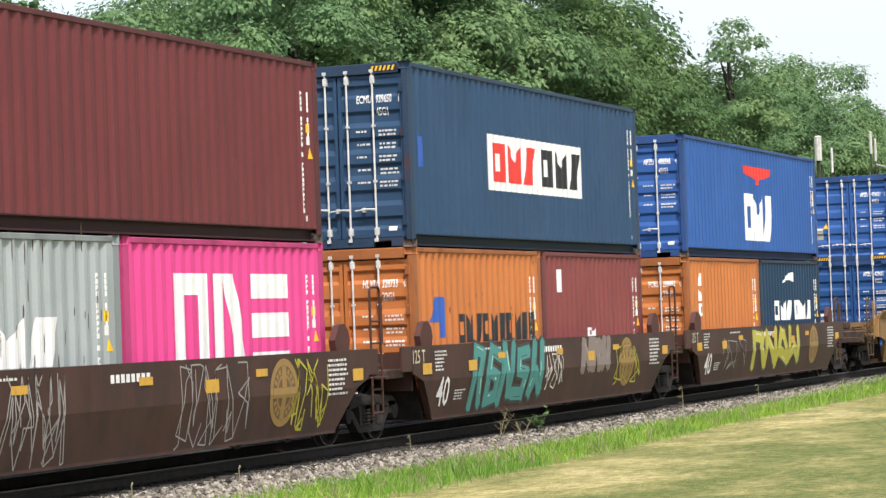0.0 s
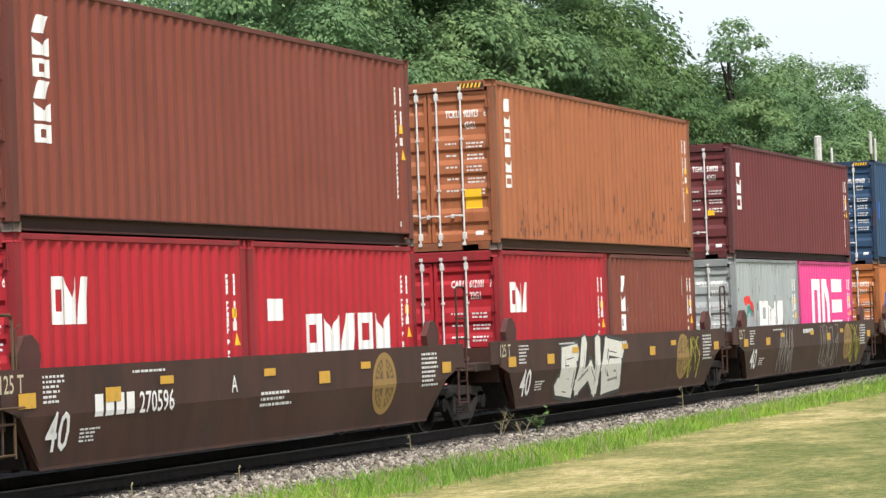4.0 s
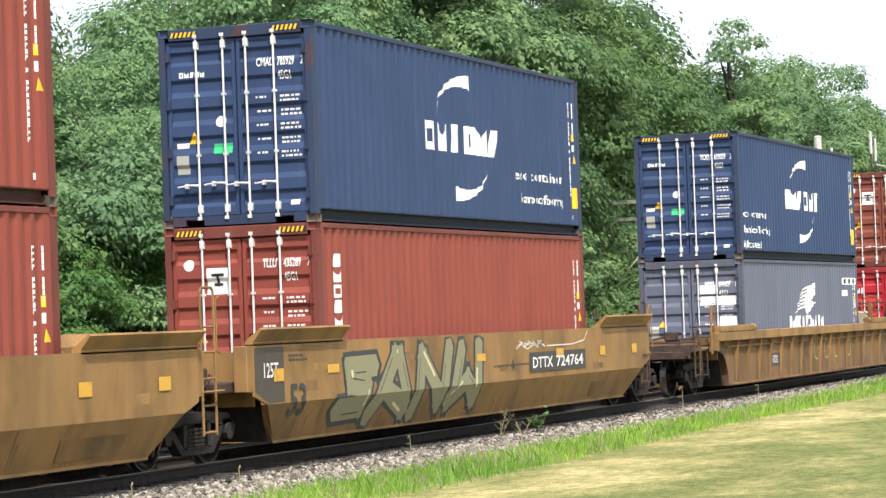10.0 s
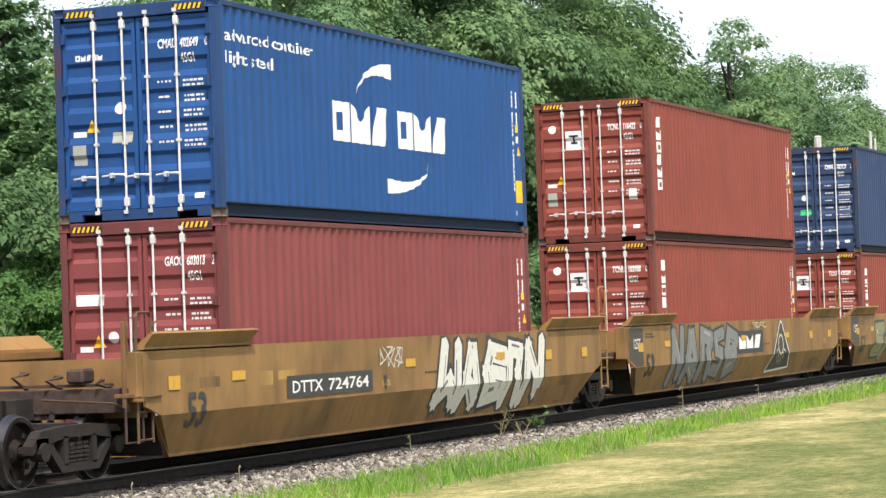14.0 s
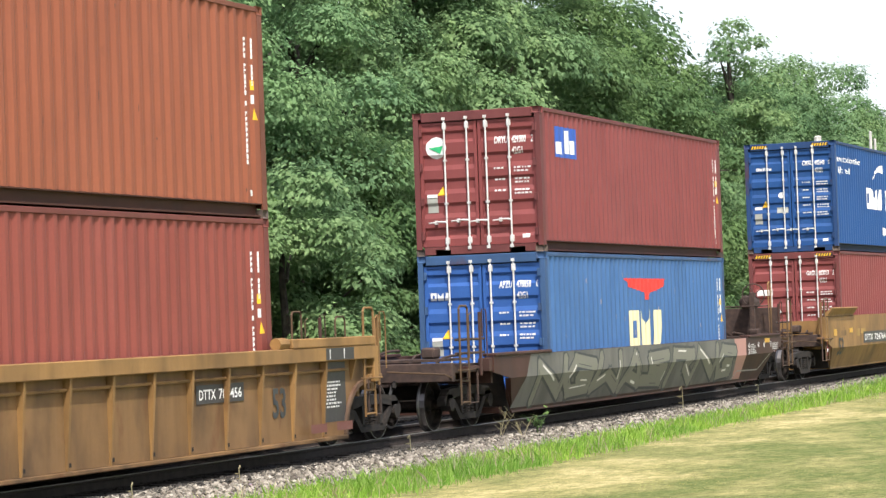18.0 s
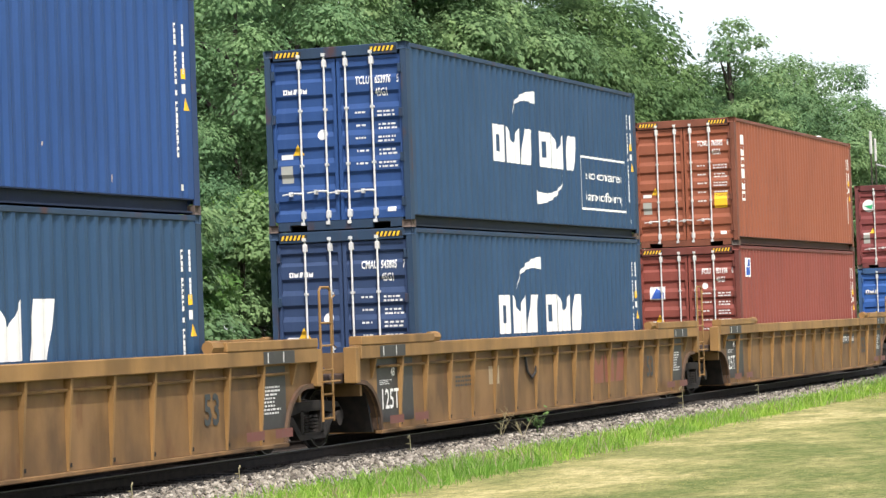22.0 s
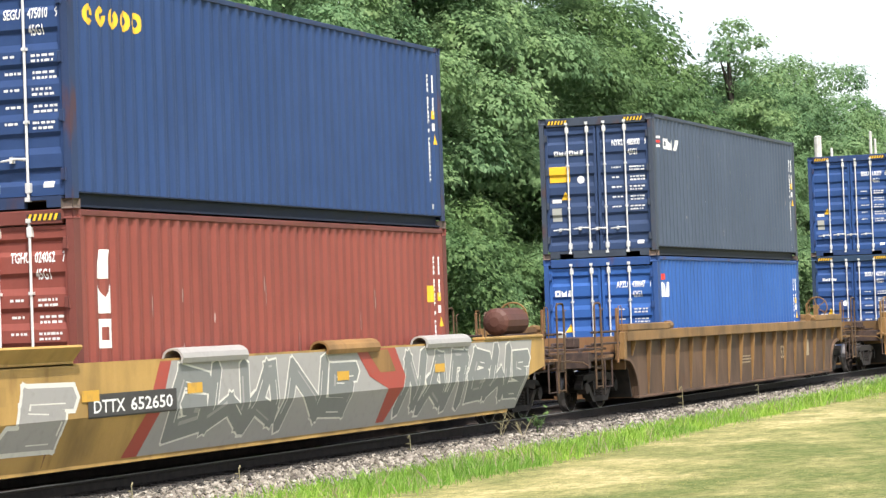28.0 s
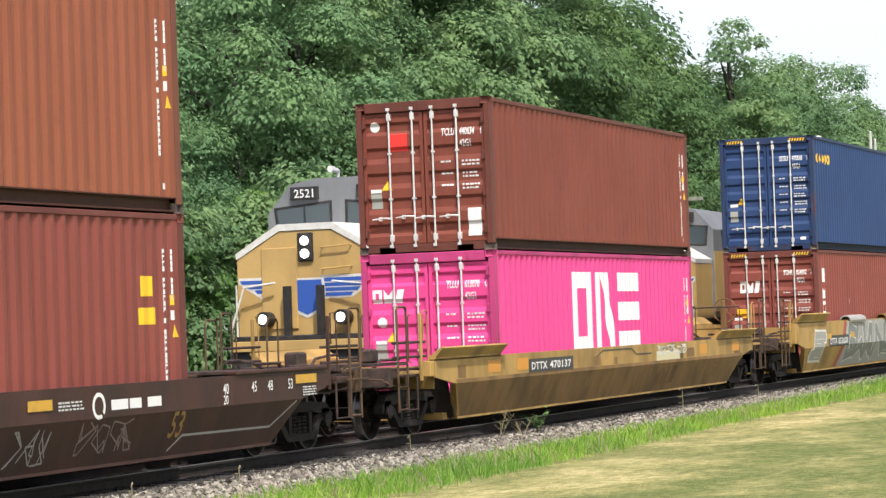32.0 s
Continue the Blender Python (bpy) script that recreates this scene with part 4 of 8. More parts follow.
for k, lp, ll, ls, lh, upp, ul, us, uh in (
    (6, P_GREY, "slate grey forty-foot container with a white wing emblem", "NYKU 844607 1", STD, P_INK, "navy blue forty-foot container with white swoosh emblem", "TCKU 639059 2", HC),
    (7, P_TRI, "red-brown forty-foot container with white wordmark", "TLLU 435289 7", HC, P_INK, "navy blue forty-foot container with white swoosh emblem", "CMAU 785929 2", HC),
    (8, P_TRI, "red-brown forty-foot container with white wordmark", "TCNU 102988 0", HC, P_TRI, "red-brown forty-foot container with white wordmark", "TCNU 116422 0", HC),
    (9, P_MARR, "faded maroon forty-foot container in a yellow car", "GAOU 603013 2", HC, P_BLUE, "bright blue forty-foot container with white swoosh emblem", "CMAU 402649 0", HC),
    (10, P_APLF, "faded sky blue forty-foot container with a red eagle shape", "APZU 478858 0", STD, P_MARR, "maroon forty-foot container with a blue and white emblem", "DRYU 429300 2", STD),
    (11, P_TEXR, "brick red forty-foot container with a blue and yellow emblem", "FCIU 931196 0", HC, P_RUST, "orange-brown forty-foot container with white wordmark", "TCNU 763585 8", HC),
    (12, P_TEAL, "dark teal forty-foot container with white swoosh emblem", "CMAU 543805 7", HC, P_TEAL, "dark teal forty-foot container with white swoosh emblem", "TCLU 653976 5", HC),
    (13, P_TEAL, "navy forty-foot container with yellow and white wordmarks", "SEGU 463214 4", HC, P_NAVY, "navy blue forty-foot container with yellow wordmark", "SEGU 630359 6", HC),
    (14, P_APL, "royal blue forty-foot container with small red and white emblem", "APZU 438647 1", STD, P_DGREY, "dark slate forty-foot container with small white emblem", "NYKU 485900 9", HC),
    (15, P_TEXR, "brick red forty-foot container with white wordmark", "TGHU 024062 7", HC, P_DEEP, "navy blue forty-foot container with yellow wordmark", "SEGU 475010 9", HC),
    (16, P_PINK, "magenta pink forty-foot container with white wordmark", "TLLU 613070 0", STD, P_TRID, "red-brown forty-foot container with a small red emblem", "TCLU 440634 1", STD),
    (17, P_TEXR, "faded red forty-foot container in a brown car", "TCNU 534779 8", HC, P_RUST, "orange-brown forty-foot container on a red one", "TCNU 653477 8", HC),
):
    box_low[k] = container(U[k], FLOOR, L40, lh, lp, ll, ls, "45G1" if lh == HC else "42G1", leaf={10: P_APL, 12: P_INK, 13: P_NAVY}.get(k))
    box_up[k] = container(U[k], FLOOR + lh, L40, uh, upp, ul, us, "45G1" if uh == HC else "42G1", leaf={12: P_NAVY, 14: P_INK}.get(k))

for k in (1, 2, 3, 4, 5):
    tr = [-7.75] if k != 1 else [-7.75, 8.4]
    if k == 5:
        tr = [-8.6]
    CARS[k] = well_car(mid(k), "brown40", C_BROWN, "grimy brown articulated well car with spray-painted sides", 6.95, 7.75, tr, couplers=(k == 5, k == 1))
CARS[0] = well_car(mid(0), "smooth53s", C_YEL, "ochre yellow well car with rusty ends", 9.75, 11.9, [-9.8, 9.8])
CARS[6] = well_car(mid(6), "rib53low", C_YELD, "ochre yellow well car with ribbed sides", 9.3, 11.9, [-9.8, 9.8], trim=C_YEL, reach=1.4)
for k in (7, 8, 9):
    CARS[k] = well_car(mid(k), "smooth53", C_YEL, "ochre yellow articulated well car with spray-painted sides", 9.0, 9.85, [-9.85] + ([9.85] if k == 7 else []), couplers=(k == 9, k == 7))
CARS[10] = well_car(mid(10), "smooth53q", C_BROWN, "brown well car with a long grey spray-painted side", 9.75, 11.9, [-9.8, 9.8])
for k in (11, 12, 13):
    CARS[k] = well_car(mid(k), "rib53", C_YELD, "ochre yellow articulated well car with ribbed sides", 9.0, 9.85, [-9.85] + ([9.85] if k == 11 else []), trim=C_YEL, couplers=(k == 13, k == 11), ends=C_YELD)
CARS[14] = well_car(mid(14), "rib53", C_RUSTY, "rusty ochre well car with ribbed sides", 9.3, 11.9, [-9.8, 9.8], trim=C_YELD)
CARS[15] = well_car(mid(15), "smooth53s", C_GOLD, "yellow well car covered in grey and white lettering", 9.75, 11.9, [-9.8, 9.8])
CARS[16] = well_car(mid(16), "smooth53p", C_GOLD, "yellow well car with a long plain lower side", 9.75, 11.9, [-9.8, 9.8])
CARS[17] = well_car(mid(17), "smooth53q", C_BROWN, "dark brown well car with white stencils", 9.75, 11.9, [-9.8, 9.8])

# ---- ground, tracks and trees ----


def ground_mat():
    """Mown lawn: olive green with a sun-bleached strip along the line, and weedy soil under the trees, darkened for
    their shade.
    """
    m, nt, b = mat_base("lawn")
    big = noise_tex(nt, 0.42, 6.0, (0.55, 1.0, 1), coord="Object")
    mid_ = noise_tex(nt, 1.15, 7.0, (0.75, 1.15, 1))
    tuft = noise_tex(nt, 7.0, 6.0, (0.7, 1.0, 1))
    fine = noise_tex(nt, 30.0, 5.0, (0.7, 1.2, 1))
    tc = nt.nodes.new("ShaderNodeTexCoord")
    sx_ = nt.nodes.new("ShaderNodeSeparateXYZ")
    nt.links.new(tc.outputs["Object"], sx_.inputs[0])
    # how near a place lies to the bleached strip, which runs a little slantwise to the rails
    skew = add(nt, "ShaderNodeMath", operation="MULTIPLY_ADD")
    nt.links.new(sx_.outputs["X"], skew.inputs[0])
    skew.inputs[1].default_value, skew.inputs[2].default_value = -0.040, 7.10
    line = add(nt, "ShaderNodeMath", operation="ADD")
    nt.links.new(sx_.outputs["Y"], line.inputs[0]); nt.links.new(skew.outputs[0], line.inputs[1])
    off = add(nt, "ShaderNodeMath", operation="ABSOLUTE")
    nt.links.new(line.outputs[0], off.inputs[0])
    strip = add(nt, "ShaderNodeMapRange", From_Min=0.0, From_Max=2.0, To_Min=0.115, To_Max=-0.045)
    nt.links.new(off.outputs[0], strip.inputs["Value"])
    sum1 = add(nt, "ShaderNodeMath", operation="MULTIPLY_ADD")
    nt.links.new(big, sum1.inputs[0]); sum1.inputs[1].default_value = 0.45
    nt.links.new(strip.outputs[0], sum1.inputs[2])
    dry = add(nt, "ShaderNodeMath", operation="MULTIPLY_ADD")
    nt.links.new(mid_, dry.inputs[0]); dry.inputs[1].default_value = 0.55
    nt.links.new(sum1.outputs[0], dry.inputs[2])
    c = ramp(nt, dry.outputs[0], [(0.40, (0.165, 0.190, 0.065)), (0.50, (0.240, 0.240, 0.095)), (0.60, (0.360, 0.325, 0.145)), (0.72, (0.560, 0.470, 0.250))])
    c = mix(nt, 1.0, c, ramp(nt, tuft, [(0.36, (0.66, 0.72, 0.62)), (0.62, (1.14, 1.12, 1.10))]), "MULTIPLY")
    c = mix(nt, 1.0, c, ramp(nt, fine, [(0.36, (0.60, 0.62, 0.58)), (0.64, (1.12, 1.12, 1.12))]), "MULTIPLY")
    # past the far track the soil colour also holds the wood's shade
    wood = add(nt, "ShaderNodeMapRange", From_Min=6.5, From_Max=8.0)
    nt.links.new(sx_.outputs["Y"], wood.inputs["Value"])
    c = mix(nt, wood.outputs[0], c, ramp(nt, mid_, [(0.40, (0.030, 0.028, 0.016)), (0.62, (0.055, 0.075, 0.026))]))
    nt.links.new(c, b.inputs["Base Color"])
    b.inputs["Roughness"].default_value = 0.95
    b.inputs["Specular IOR Level"].default_value = 0.15
    bump(nt, b, fine, 0.6, 0.03)
    return m


def stone_mat(name, tone):
    m, nt, b = mat_base(name)
    g = nt.nodes.new("ShaderNodeNewGeometry")
    c = ramp(nt, g.outputs["Random Per Island"], [(0.0, (0.070, 0.060, 0.047)), (0.35, (0.160, 0.143, 0.116)), (0.7, (0.255, 0.230, 0.190)), (1.0, (0.42, 0.39, 0.33))])
    n = noise_tex(nt, 30.0, 4.0)
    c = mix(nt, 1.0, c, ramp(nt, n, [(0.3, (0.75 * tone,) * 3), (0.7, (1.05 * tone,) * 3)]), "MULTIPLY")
    nt.links.new(c, b.inputs["Base Color"])
    b.inputs["Roughness"].default_value = 0.9
    return m


def bed_mat():
    m, nt, b = mat_base("ballast_bed")
    v = nt.nodes.new("ShaderNodeTexVoronoi")
    v.inputs["Scale"].default_value = 16.0
    tc = nt.nodes.new("ShaderNodeTexCoord")
    nt.links.new(tc.outputs["Object"], v.inputs["Vector"])
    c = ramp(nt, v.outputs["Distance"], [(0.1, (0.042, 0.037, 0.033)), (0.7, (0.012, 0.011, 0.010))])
    # pale between tracks and on shoulders; oil and painted train shade along the rails
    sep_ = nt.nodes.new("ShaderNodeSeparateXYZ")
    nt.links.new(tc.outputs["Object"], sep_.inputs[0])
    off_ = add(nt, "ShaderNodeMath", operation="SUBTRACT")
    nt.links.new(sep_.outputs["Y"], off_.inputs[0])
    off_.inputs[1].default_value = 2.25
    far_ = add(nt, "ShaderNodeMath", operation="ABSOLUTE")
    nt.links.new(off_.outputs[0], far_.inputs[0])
    soot_shade = ramp(nt, far_.outputs[0], [(0.0, (0, 0, 0)), (1.0, (0, 0, 0))])
    r_ = soot_shade.node.color_ramp
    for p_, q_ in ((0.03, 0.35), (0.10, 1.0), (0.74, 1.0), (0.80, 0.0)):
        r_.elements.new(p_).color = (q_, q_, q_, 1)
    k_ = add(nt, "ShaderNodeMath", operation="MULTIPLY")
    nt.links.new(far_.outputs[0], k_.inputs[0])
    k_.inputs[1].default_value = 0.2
    nt.links.new(k_.outputs[0], soot_shade.node.inputs["Fac"])
    # pale stone, kept light for the sunlit ground seen beyond the train
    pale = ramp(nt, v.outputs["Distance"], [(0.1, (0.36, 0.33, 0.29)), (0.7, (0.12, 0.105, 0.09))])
    c = mix(nt, soot_shade, pale, c)
    c = mix(nt, 0.5, c, v.outputs["Color"], "SOFT_LIGHT")
    nt.links.new(c, b.inputs["Base Color"])
    b.inputs["Roughness"].default_value = 0.95
    bump(nt, b, v.outputs["Distance"], 0.9, 0.05)
    return m


LAWN = -0.26
bm = bmesh.new()
gx = [-400, -60, -10] + [10 + 3 * i for i in range(40)] + [160, 220, 320, 600, 1500]
gy = [-300, -60, -24, -16, -12, -10, -8, -6.5, -5, -4, -3, -2.4, -1.5, 6.0, 8.0, 10, 14, 20, 30, 60, 200, 900]
rows_ = []
for x in gx:
    r_ = []
    for y in gy:
        z = LAWN + 0.05 * noise.noise((x * 0.12, y * 0.3, 0)) if y < -3.5 else LAWN - 0.10
        if y > 40:
            z = LAWN - 0.1
        r_.append(bm.verts.new((x, y, z)))
    rows_.append(r_)
for a, b in zip(rows_, rows_[1:]):
    for i in range(len(gy) - 1):
        bm.faces.new((a[i], b[i], b[i + 1], a[i + 1]))
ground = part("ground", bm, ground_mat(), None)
tagged(ground, "sun-bleached mown lawn, green and straw patches", "ground", kind="structure")

FAR = 4.5    # the far track's centre line
bm = bmesh.new()
prism(bm, [(-3.35, LAWN - 0.22), (-2.6, LAWN - 0.09), (-1.75, -0.19), (-1.42, -0.19), (FAR + 1.4, -0.19), (FAR + 1.9, -0.17), (FAR + 2.8, LAWN - 0.2)], "x", -200, 700)
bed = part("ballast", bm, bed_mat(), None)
tagged(bed, "grey crushed-stone ballast bed under the tracks", "ballast", kind="structure")

RAIL = grime("rail_steel", (0.016, 0.011, 0.009), (0.034, 0.024, 0.019), 0.8)
RAILTOP = grime("rail_head", (0.22, 0.22, 0.22), (0.32, 0.31, 0.30), 0.45, 0.8)
TIE = grime("tie_timber", (0.014, 0.012, 0.010), (0.040, 0.034, 0.029), 0.9)
for yc in (0.0, FAR):
    for s in (-1, 1):
        r_ = part("rail", prismed([(-0.07, -0.172), (0.07, -0.172), (0.07, -0.160), (0.012, -0.135), (0.012, -0.045), (0.036, -0.035), (0.036, -0.008), (-0.036, -0.008), (-0.036, -0.035), (-0.012, -0.045), (-0.012, -0.135), (-0.07, -0.160)], "x", -200, 700), RAIL, None)
        r_.location = (0, yc + s * 0.755, 0)
        tagged(r_, "rusty steel rail with a bright head", "rail", "rails", "structure")
        h_ = part("rail_head", boxed(-200, 700, -0.033, 0.033, -0.0075, 0.0), RAILTOP, r_)
tie_me = shared(("railway_tie",), lambda bm: box(bm, -0.115, 0.115, -1.42, 1.42, -0.32, -0.145, 0.012))
for yc in (0.0, FAR):
    for i in range(130):
        t_ = part("railway_tie", tie_me, TIE, None)
        t_.location = (12 + 0.53 * i, yc, random.uniform(-0.005, 0.005))
        tagged(t_, "weathered creosoted timber tie under the rails", "railway tie", "railway ties", "structure")

# loose stones: clean on the near shoulder; oily with painted train shade along rails
def stones(name, seed, n, y0, y1, slant, size, grow, material, label):
    rs = np.random.RandomState(seed)
    sx = 20 + 75 * rs.rand(n) ** 1.4
    sy = y0 + (y1 - y0) * rs.rand(n) + (sx - 28) * slant
    zs = np.interp(sy, [-3.2, -2.6, -1.75, -1.35, 0], [LAWN - 0.11, LAWN - 0.10, -0.19, -0.19, -0.19])
    sz = size + grow * rs.rand(n)
    base = np.array([(1, 0, 0), (-1, 0, 0), (0, 1, 0), (0, -1, 0), (0, 0, 1), (0, 0, -1)], float)
    tri = np.array([(0, 2, 4), (2, 1, 4), (1, 3, 4), (3, 0, 4), (2, 0, 5), (1, 2, 5), (3, 1, 5), (0, 3, 5)])
    qa = rs.rand(n) * 6.28
    V = base[None] * (0.65 + 0.7 * rs.rand(n, 6, 1)) * sz[:, None, None] * np.array([1.2, 1.0, 0.8])
    V = np.stack([V[..., 0] * np.cos(qa)[:, None] - V[..., 1] * np.sin(qa)[:, None], V[..., 0] * np.sin(qa)[:, None] + V[..., 1] * np.cos(qa)[:, None], V[..., 2] + 0.4 * V[..., 0]], -1)
    V += np.stack([sx, sy, zs + 0.01], -1)[:, None, :]
    me = bpy.data.meshes.new(name)
    me.from_pydata(V.reshape(-1, 3).tolist(), [], (tri[None] + 6 * np.arange(n)[:, None, None]).reshape(-1, 3).tolist())
    tagged(part(name, me, material, None), label, "ballast", kind="stuff")


stones("ballast_stones", 4, 32000, -3.25, -1.45, 0.004, 0.024, 0.030, stone_mat("ballast_stone", 1.0), "loose grey crushed stones on the shoulder")
stones("sooty_stones", 6, 9000, -1.75, -0.80, 0.0, 0.026, 0.036, stone_mat("oily_shaded_stone", 0.16), "oily crushed stones along the rail, darkened for shade")


def leaf_mat(name, c0, c1, c2):
    m, nt, b = mat_base(name)
    g = nt.nodes.new("ShaderNodeNewGeometry")
    c = ramp(nt, g.outputs["Random Per Island"], [(0.0, c0), (0.5, c1), (1.0, c2)])
    tone = noise_tex(nt, 0.35, 4.0, coord="Object", offset=rand_offset(nt))
    c = mix(nt, 1.0, c, ramp(nt, tone, [(0.35, (0.72, 0.80, 0.86)), (0.65, (1.12, 1.08, 1.0))]), "MULTIPLY")
    nt.links.new(c, b.inputs["Base Color"])
    b.inputs["Roughness"].default_value = 0.6
    b.inputs["Specular IOR Level"].default_value = 0.12
    t = nt.nodes.new("ShaderNodeBsdfTranslucent")
    nt.links.new(c, t.inputs["Color"])
    mx = nt.nodes.new("ShaderNodeMixShader")
    mx.inputs[0].default_value = 0.38
    nt.links.new(b.outputs[0], mx.inputs[1])
    nt.links.new(t.outputs[0], mx.inputs[2])
    nt.links.new(mx.outputs[0], nt.nodes["Material Output"].inputs["Surface"])
    return m


LEAF = leaf_mat("tree_leaf", (0.103, 0.184, 0.071), (0.138, 0.229, 0.085), (0.178, 0.273, 0.109))
LEAF_Y = leaf_mat("light_leaf", (0.137, 0.267, 0.055), (0.184, 0.329, 0.072), (0.240, 0.391, 0.092))
GRASS = leaf_mat("grass_blade", (0.17, 0.34, 0.042), (0.28, 0.49, 0.075), (0.45, 0.58, 0.15))
BARK = grime("bark", (0.025, 0.021, 0.017), (0.065, 0.053, 0.042), 0.9)


def unit(v):
    return v / (np.linalg.norm(v, axis=1)[:, None] + 1e-6)


def leaf_set(name, rs, P, N, D, size, sides=4):
    """Small folded leaves at P that face N and point along D; three-cornered ones where the tree stands far off."""
    n = len(P)
    D = unit(D - N * np.sum(D * N, axis=1)[:, None])
    Wd = np.cross(N, D)
    ln = (size * (0.6 + 0.8 * rs.rand(n)))[:, None]
    if sides == 4:
        V = [P, P + D * ln * 0.45 + Wd * ln * 0.33 - N * ln * 0.05, P + D * ln, P + D * ln * 0.45 - Wd * ln * 0.33 - N * ln * 0.05]
    else:
        V = [P + Wd * ln * 0.36, P + D * ln, P - Wd * ln * 0.36]
    me = bpy.data.meshes.new(name)
    me.from_pydata(np.stack(V, 1).reshape(-1, 3).tolist(), [], np.arange(sides * n).reshape(n, sides).tolist())
    return me


def crown_mesh(seed, h, r, z0, n_bough, per, size, bough=1.4, droop=0.45, sides=3):
    """A crown of leafy boughs set apart from one another, each a flattened, lobed heap of leaves."""
    rs = np.random.RandomState(seed)
    L = np.zeros((0, 3))
    while len(L) < n_bough:
        v = unit(rs.randn(14, 3))
        q = 0.48 + 0.52 * rs.rand(14) ** 0.7
        z = (z0 + h) / 2 + v[:, 2] * q * (h - z0) / 2
        taper = np.interp((z - z0) / (h - z0), [0, 0.25, 0.6, 1.0], [0.8, 1.0, 0.92, 0.55])
        wob = np.array([1 + 0.34 * noise.noise(Vector(u) * 2.2 + Vector((seed * 7.3, 0, 0))) for u in v])
        c = np.stack([v[:, 0] * q * r * taper * wob, v[:, 1] * q * r * taper * wob, z], 1)
        far = np.min(np.linalg.norm((c[:, None] - L[None]) * np.array([1, 1, 1.35]), axis=2), axis=1) if len(L) else np.ones(14)
        L = np.vstack([L, c[np.argmax(far)]])
    R = bough * (0.62 + 0.66 * rs.rand(n_bough))
    away = unit(L * np.array([1, 1, 0.0]))
    # leaves lie in a shell over the top and sides of each bough, which is heaped and lobed
    share = np.maximum(40, (per * (R / bough) ** 2).astype(int))
    bi = np.repeat(np.arange(n_bough), share)
    n = len(bi)
    u = rs.randn(n, 3) + 0.35 * away[bi]
    u[:, 2] = np.where(u[:, 2] < -0.35, -u[:, 2], u[:, 2])
    u = unit(u)
    ph = rs.rand(4, n_bough)[:, bi] * 6.28
    lump = 1 + 0.20 * np.sin(4.6 * u[:, 0] + ph[0]) * np.sin(4.2 * u[:, 1] + ph[1]) + 0.13 * np.sin(9.5 * u[:, 0] + 7.0 * u[:, 2] + ph[2]) + 0.13 * np.sin(10.5 * u[:, 1] - 8.0 * u[:, 2] + ph[3])
    deep = 1.06 - 0.40 * rs.rand(n) ** 1.6 + np.where(rs.rand(n) < 0.12, 0.34 * rs.rand(n), 0.0)
    P = L[bi] + u * (R[bi] * lump * deep)[:, None] * np.array([1.12, 1.12, 0.66])
    P[:, 2] -= 0.20 * droop * R[bi] * (1 - np.abs(u[:, 2])) ** 2
    N = unit(u * np.array([0.8, 0.8, 0.7]) + np.array([0, 0, 0.40]) + rs.randn(n, 3) * 0.30)
    D = u * np.array([0.5, 0.5, 0.0]) + rs.randn(n, 3) * 0.50 - np.array([0, 0, droop])
    return leaf_set("crown", rs, P, N, D, size, sides), L


def spruce_mesh(seed, h, r, z0, tiers, size):
    """A conifer: tiers of drooping branches, each fringed with needle sprays."""
    rs = np.random.RandomState(seed)
    P, N, D, L = [], [], [], []
    for i in range(tiers):
        q = i / (tiers - 1)
        z = z0 + (h - z0) * q
        rr = r * (1 - q) ** 0.8 + 0.25
        for k in range(10):
            a = 6.283 * (k + 0.5 * (i % 2)) / 10 + rs.uniform(-0.25, 0.25)
            out = np.array([math.cos(a), math.sin(a), 0.0])
            side = np.array([-math.sin(a), math.cos(a), 0.0])
            ln = rr * rs.uniform(0.72, 1.12)
            n = int(90 + 260 * ln / r)
            t = rs.rand(n) ** 0.7
            wide = rs.randn(n) * 0.26 * (1.15 - t)
            p = out * (t * ln)[:, None] + side * wide[:, None]
            p[:, 2] += z - 0.22 * ln * t + 0.30 * ln * t ** 3 - 0.22 * rs.rand(n) ** 2
            P.append(p)
            N.append(np.array([0, 0, 0.8]) + out * 0.35 + rs.randn(n, 3) * 0.32)
            D.append(out * 0.8 + side * np.sign(wide)[:, None] * 0.6 + rs.randn(n, 3) * 0.25 - np.array([0, 0, 0.35]))
            L.append(out * ln * 0.8 + np.array([0, 0, z - 0.1]))
    return leaf_set("crown", rs, np.vstack(P), unit(np.vstack(N)), np.vstack(D), size), np.array(L)


def limb_set(seed, C, h):
    rs = random.Random(seed)
    out = []
    tr = h * 0.018 + 0.05
    for i in range(7):
        c = C[rs.randrange(len(C))]
        zb = max(0.18 * h, min(0.8 * h, c[2] - rs.uniform(0.5, 2.0)))
        b0 = Vector((0, 0, zb))
        me = bpy.data.meshes.new("limb")
        bm = tubed([b0, b0.lerp(Vector(c), 0.5) + Vector((0, 0, 0.25)), c], [tr * 0.42, tr * 0.25, 0.015], 5)
        bm.to_mesh(me)
        bm.free()
        out.append(me)
    return out


def trunk_mesh(h, stout=1.0):
    bm = bmesh.new()
    tr = (h * 0.018 + 0.05) * stout
    tube(bm, [(0, 0, -0.3), (0.02, 0, 0.3), (0.08, 0.05, h * 0.3), (0.0, 0.1, h * 0.6), (0.1, 0.0, h * 0.9)], [tr * 1.5, tr, tr * 0.8, tr * 0.5, tr * 0.12], 8)
    me = bpy.data.meshes.new("trunk")
    bm.to_mesh(me)
    bm.free()
    return me


KINDS = {}


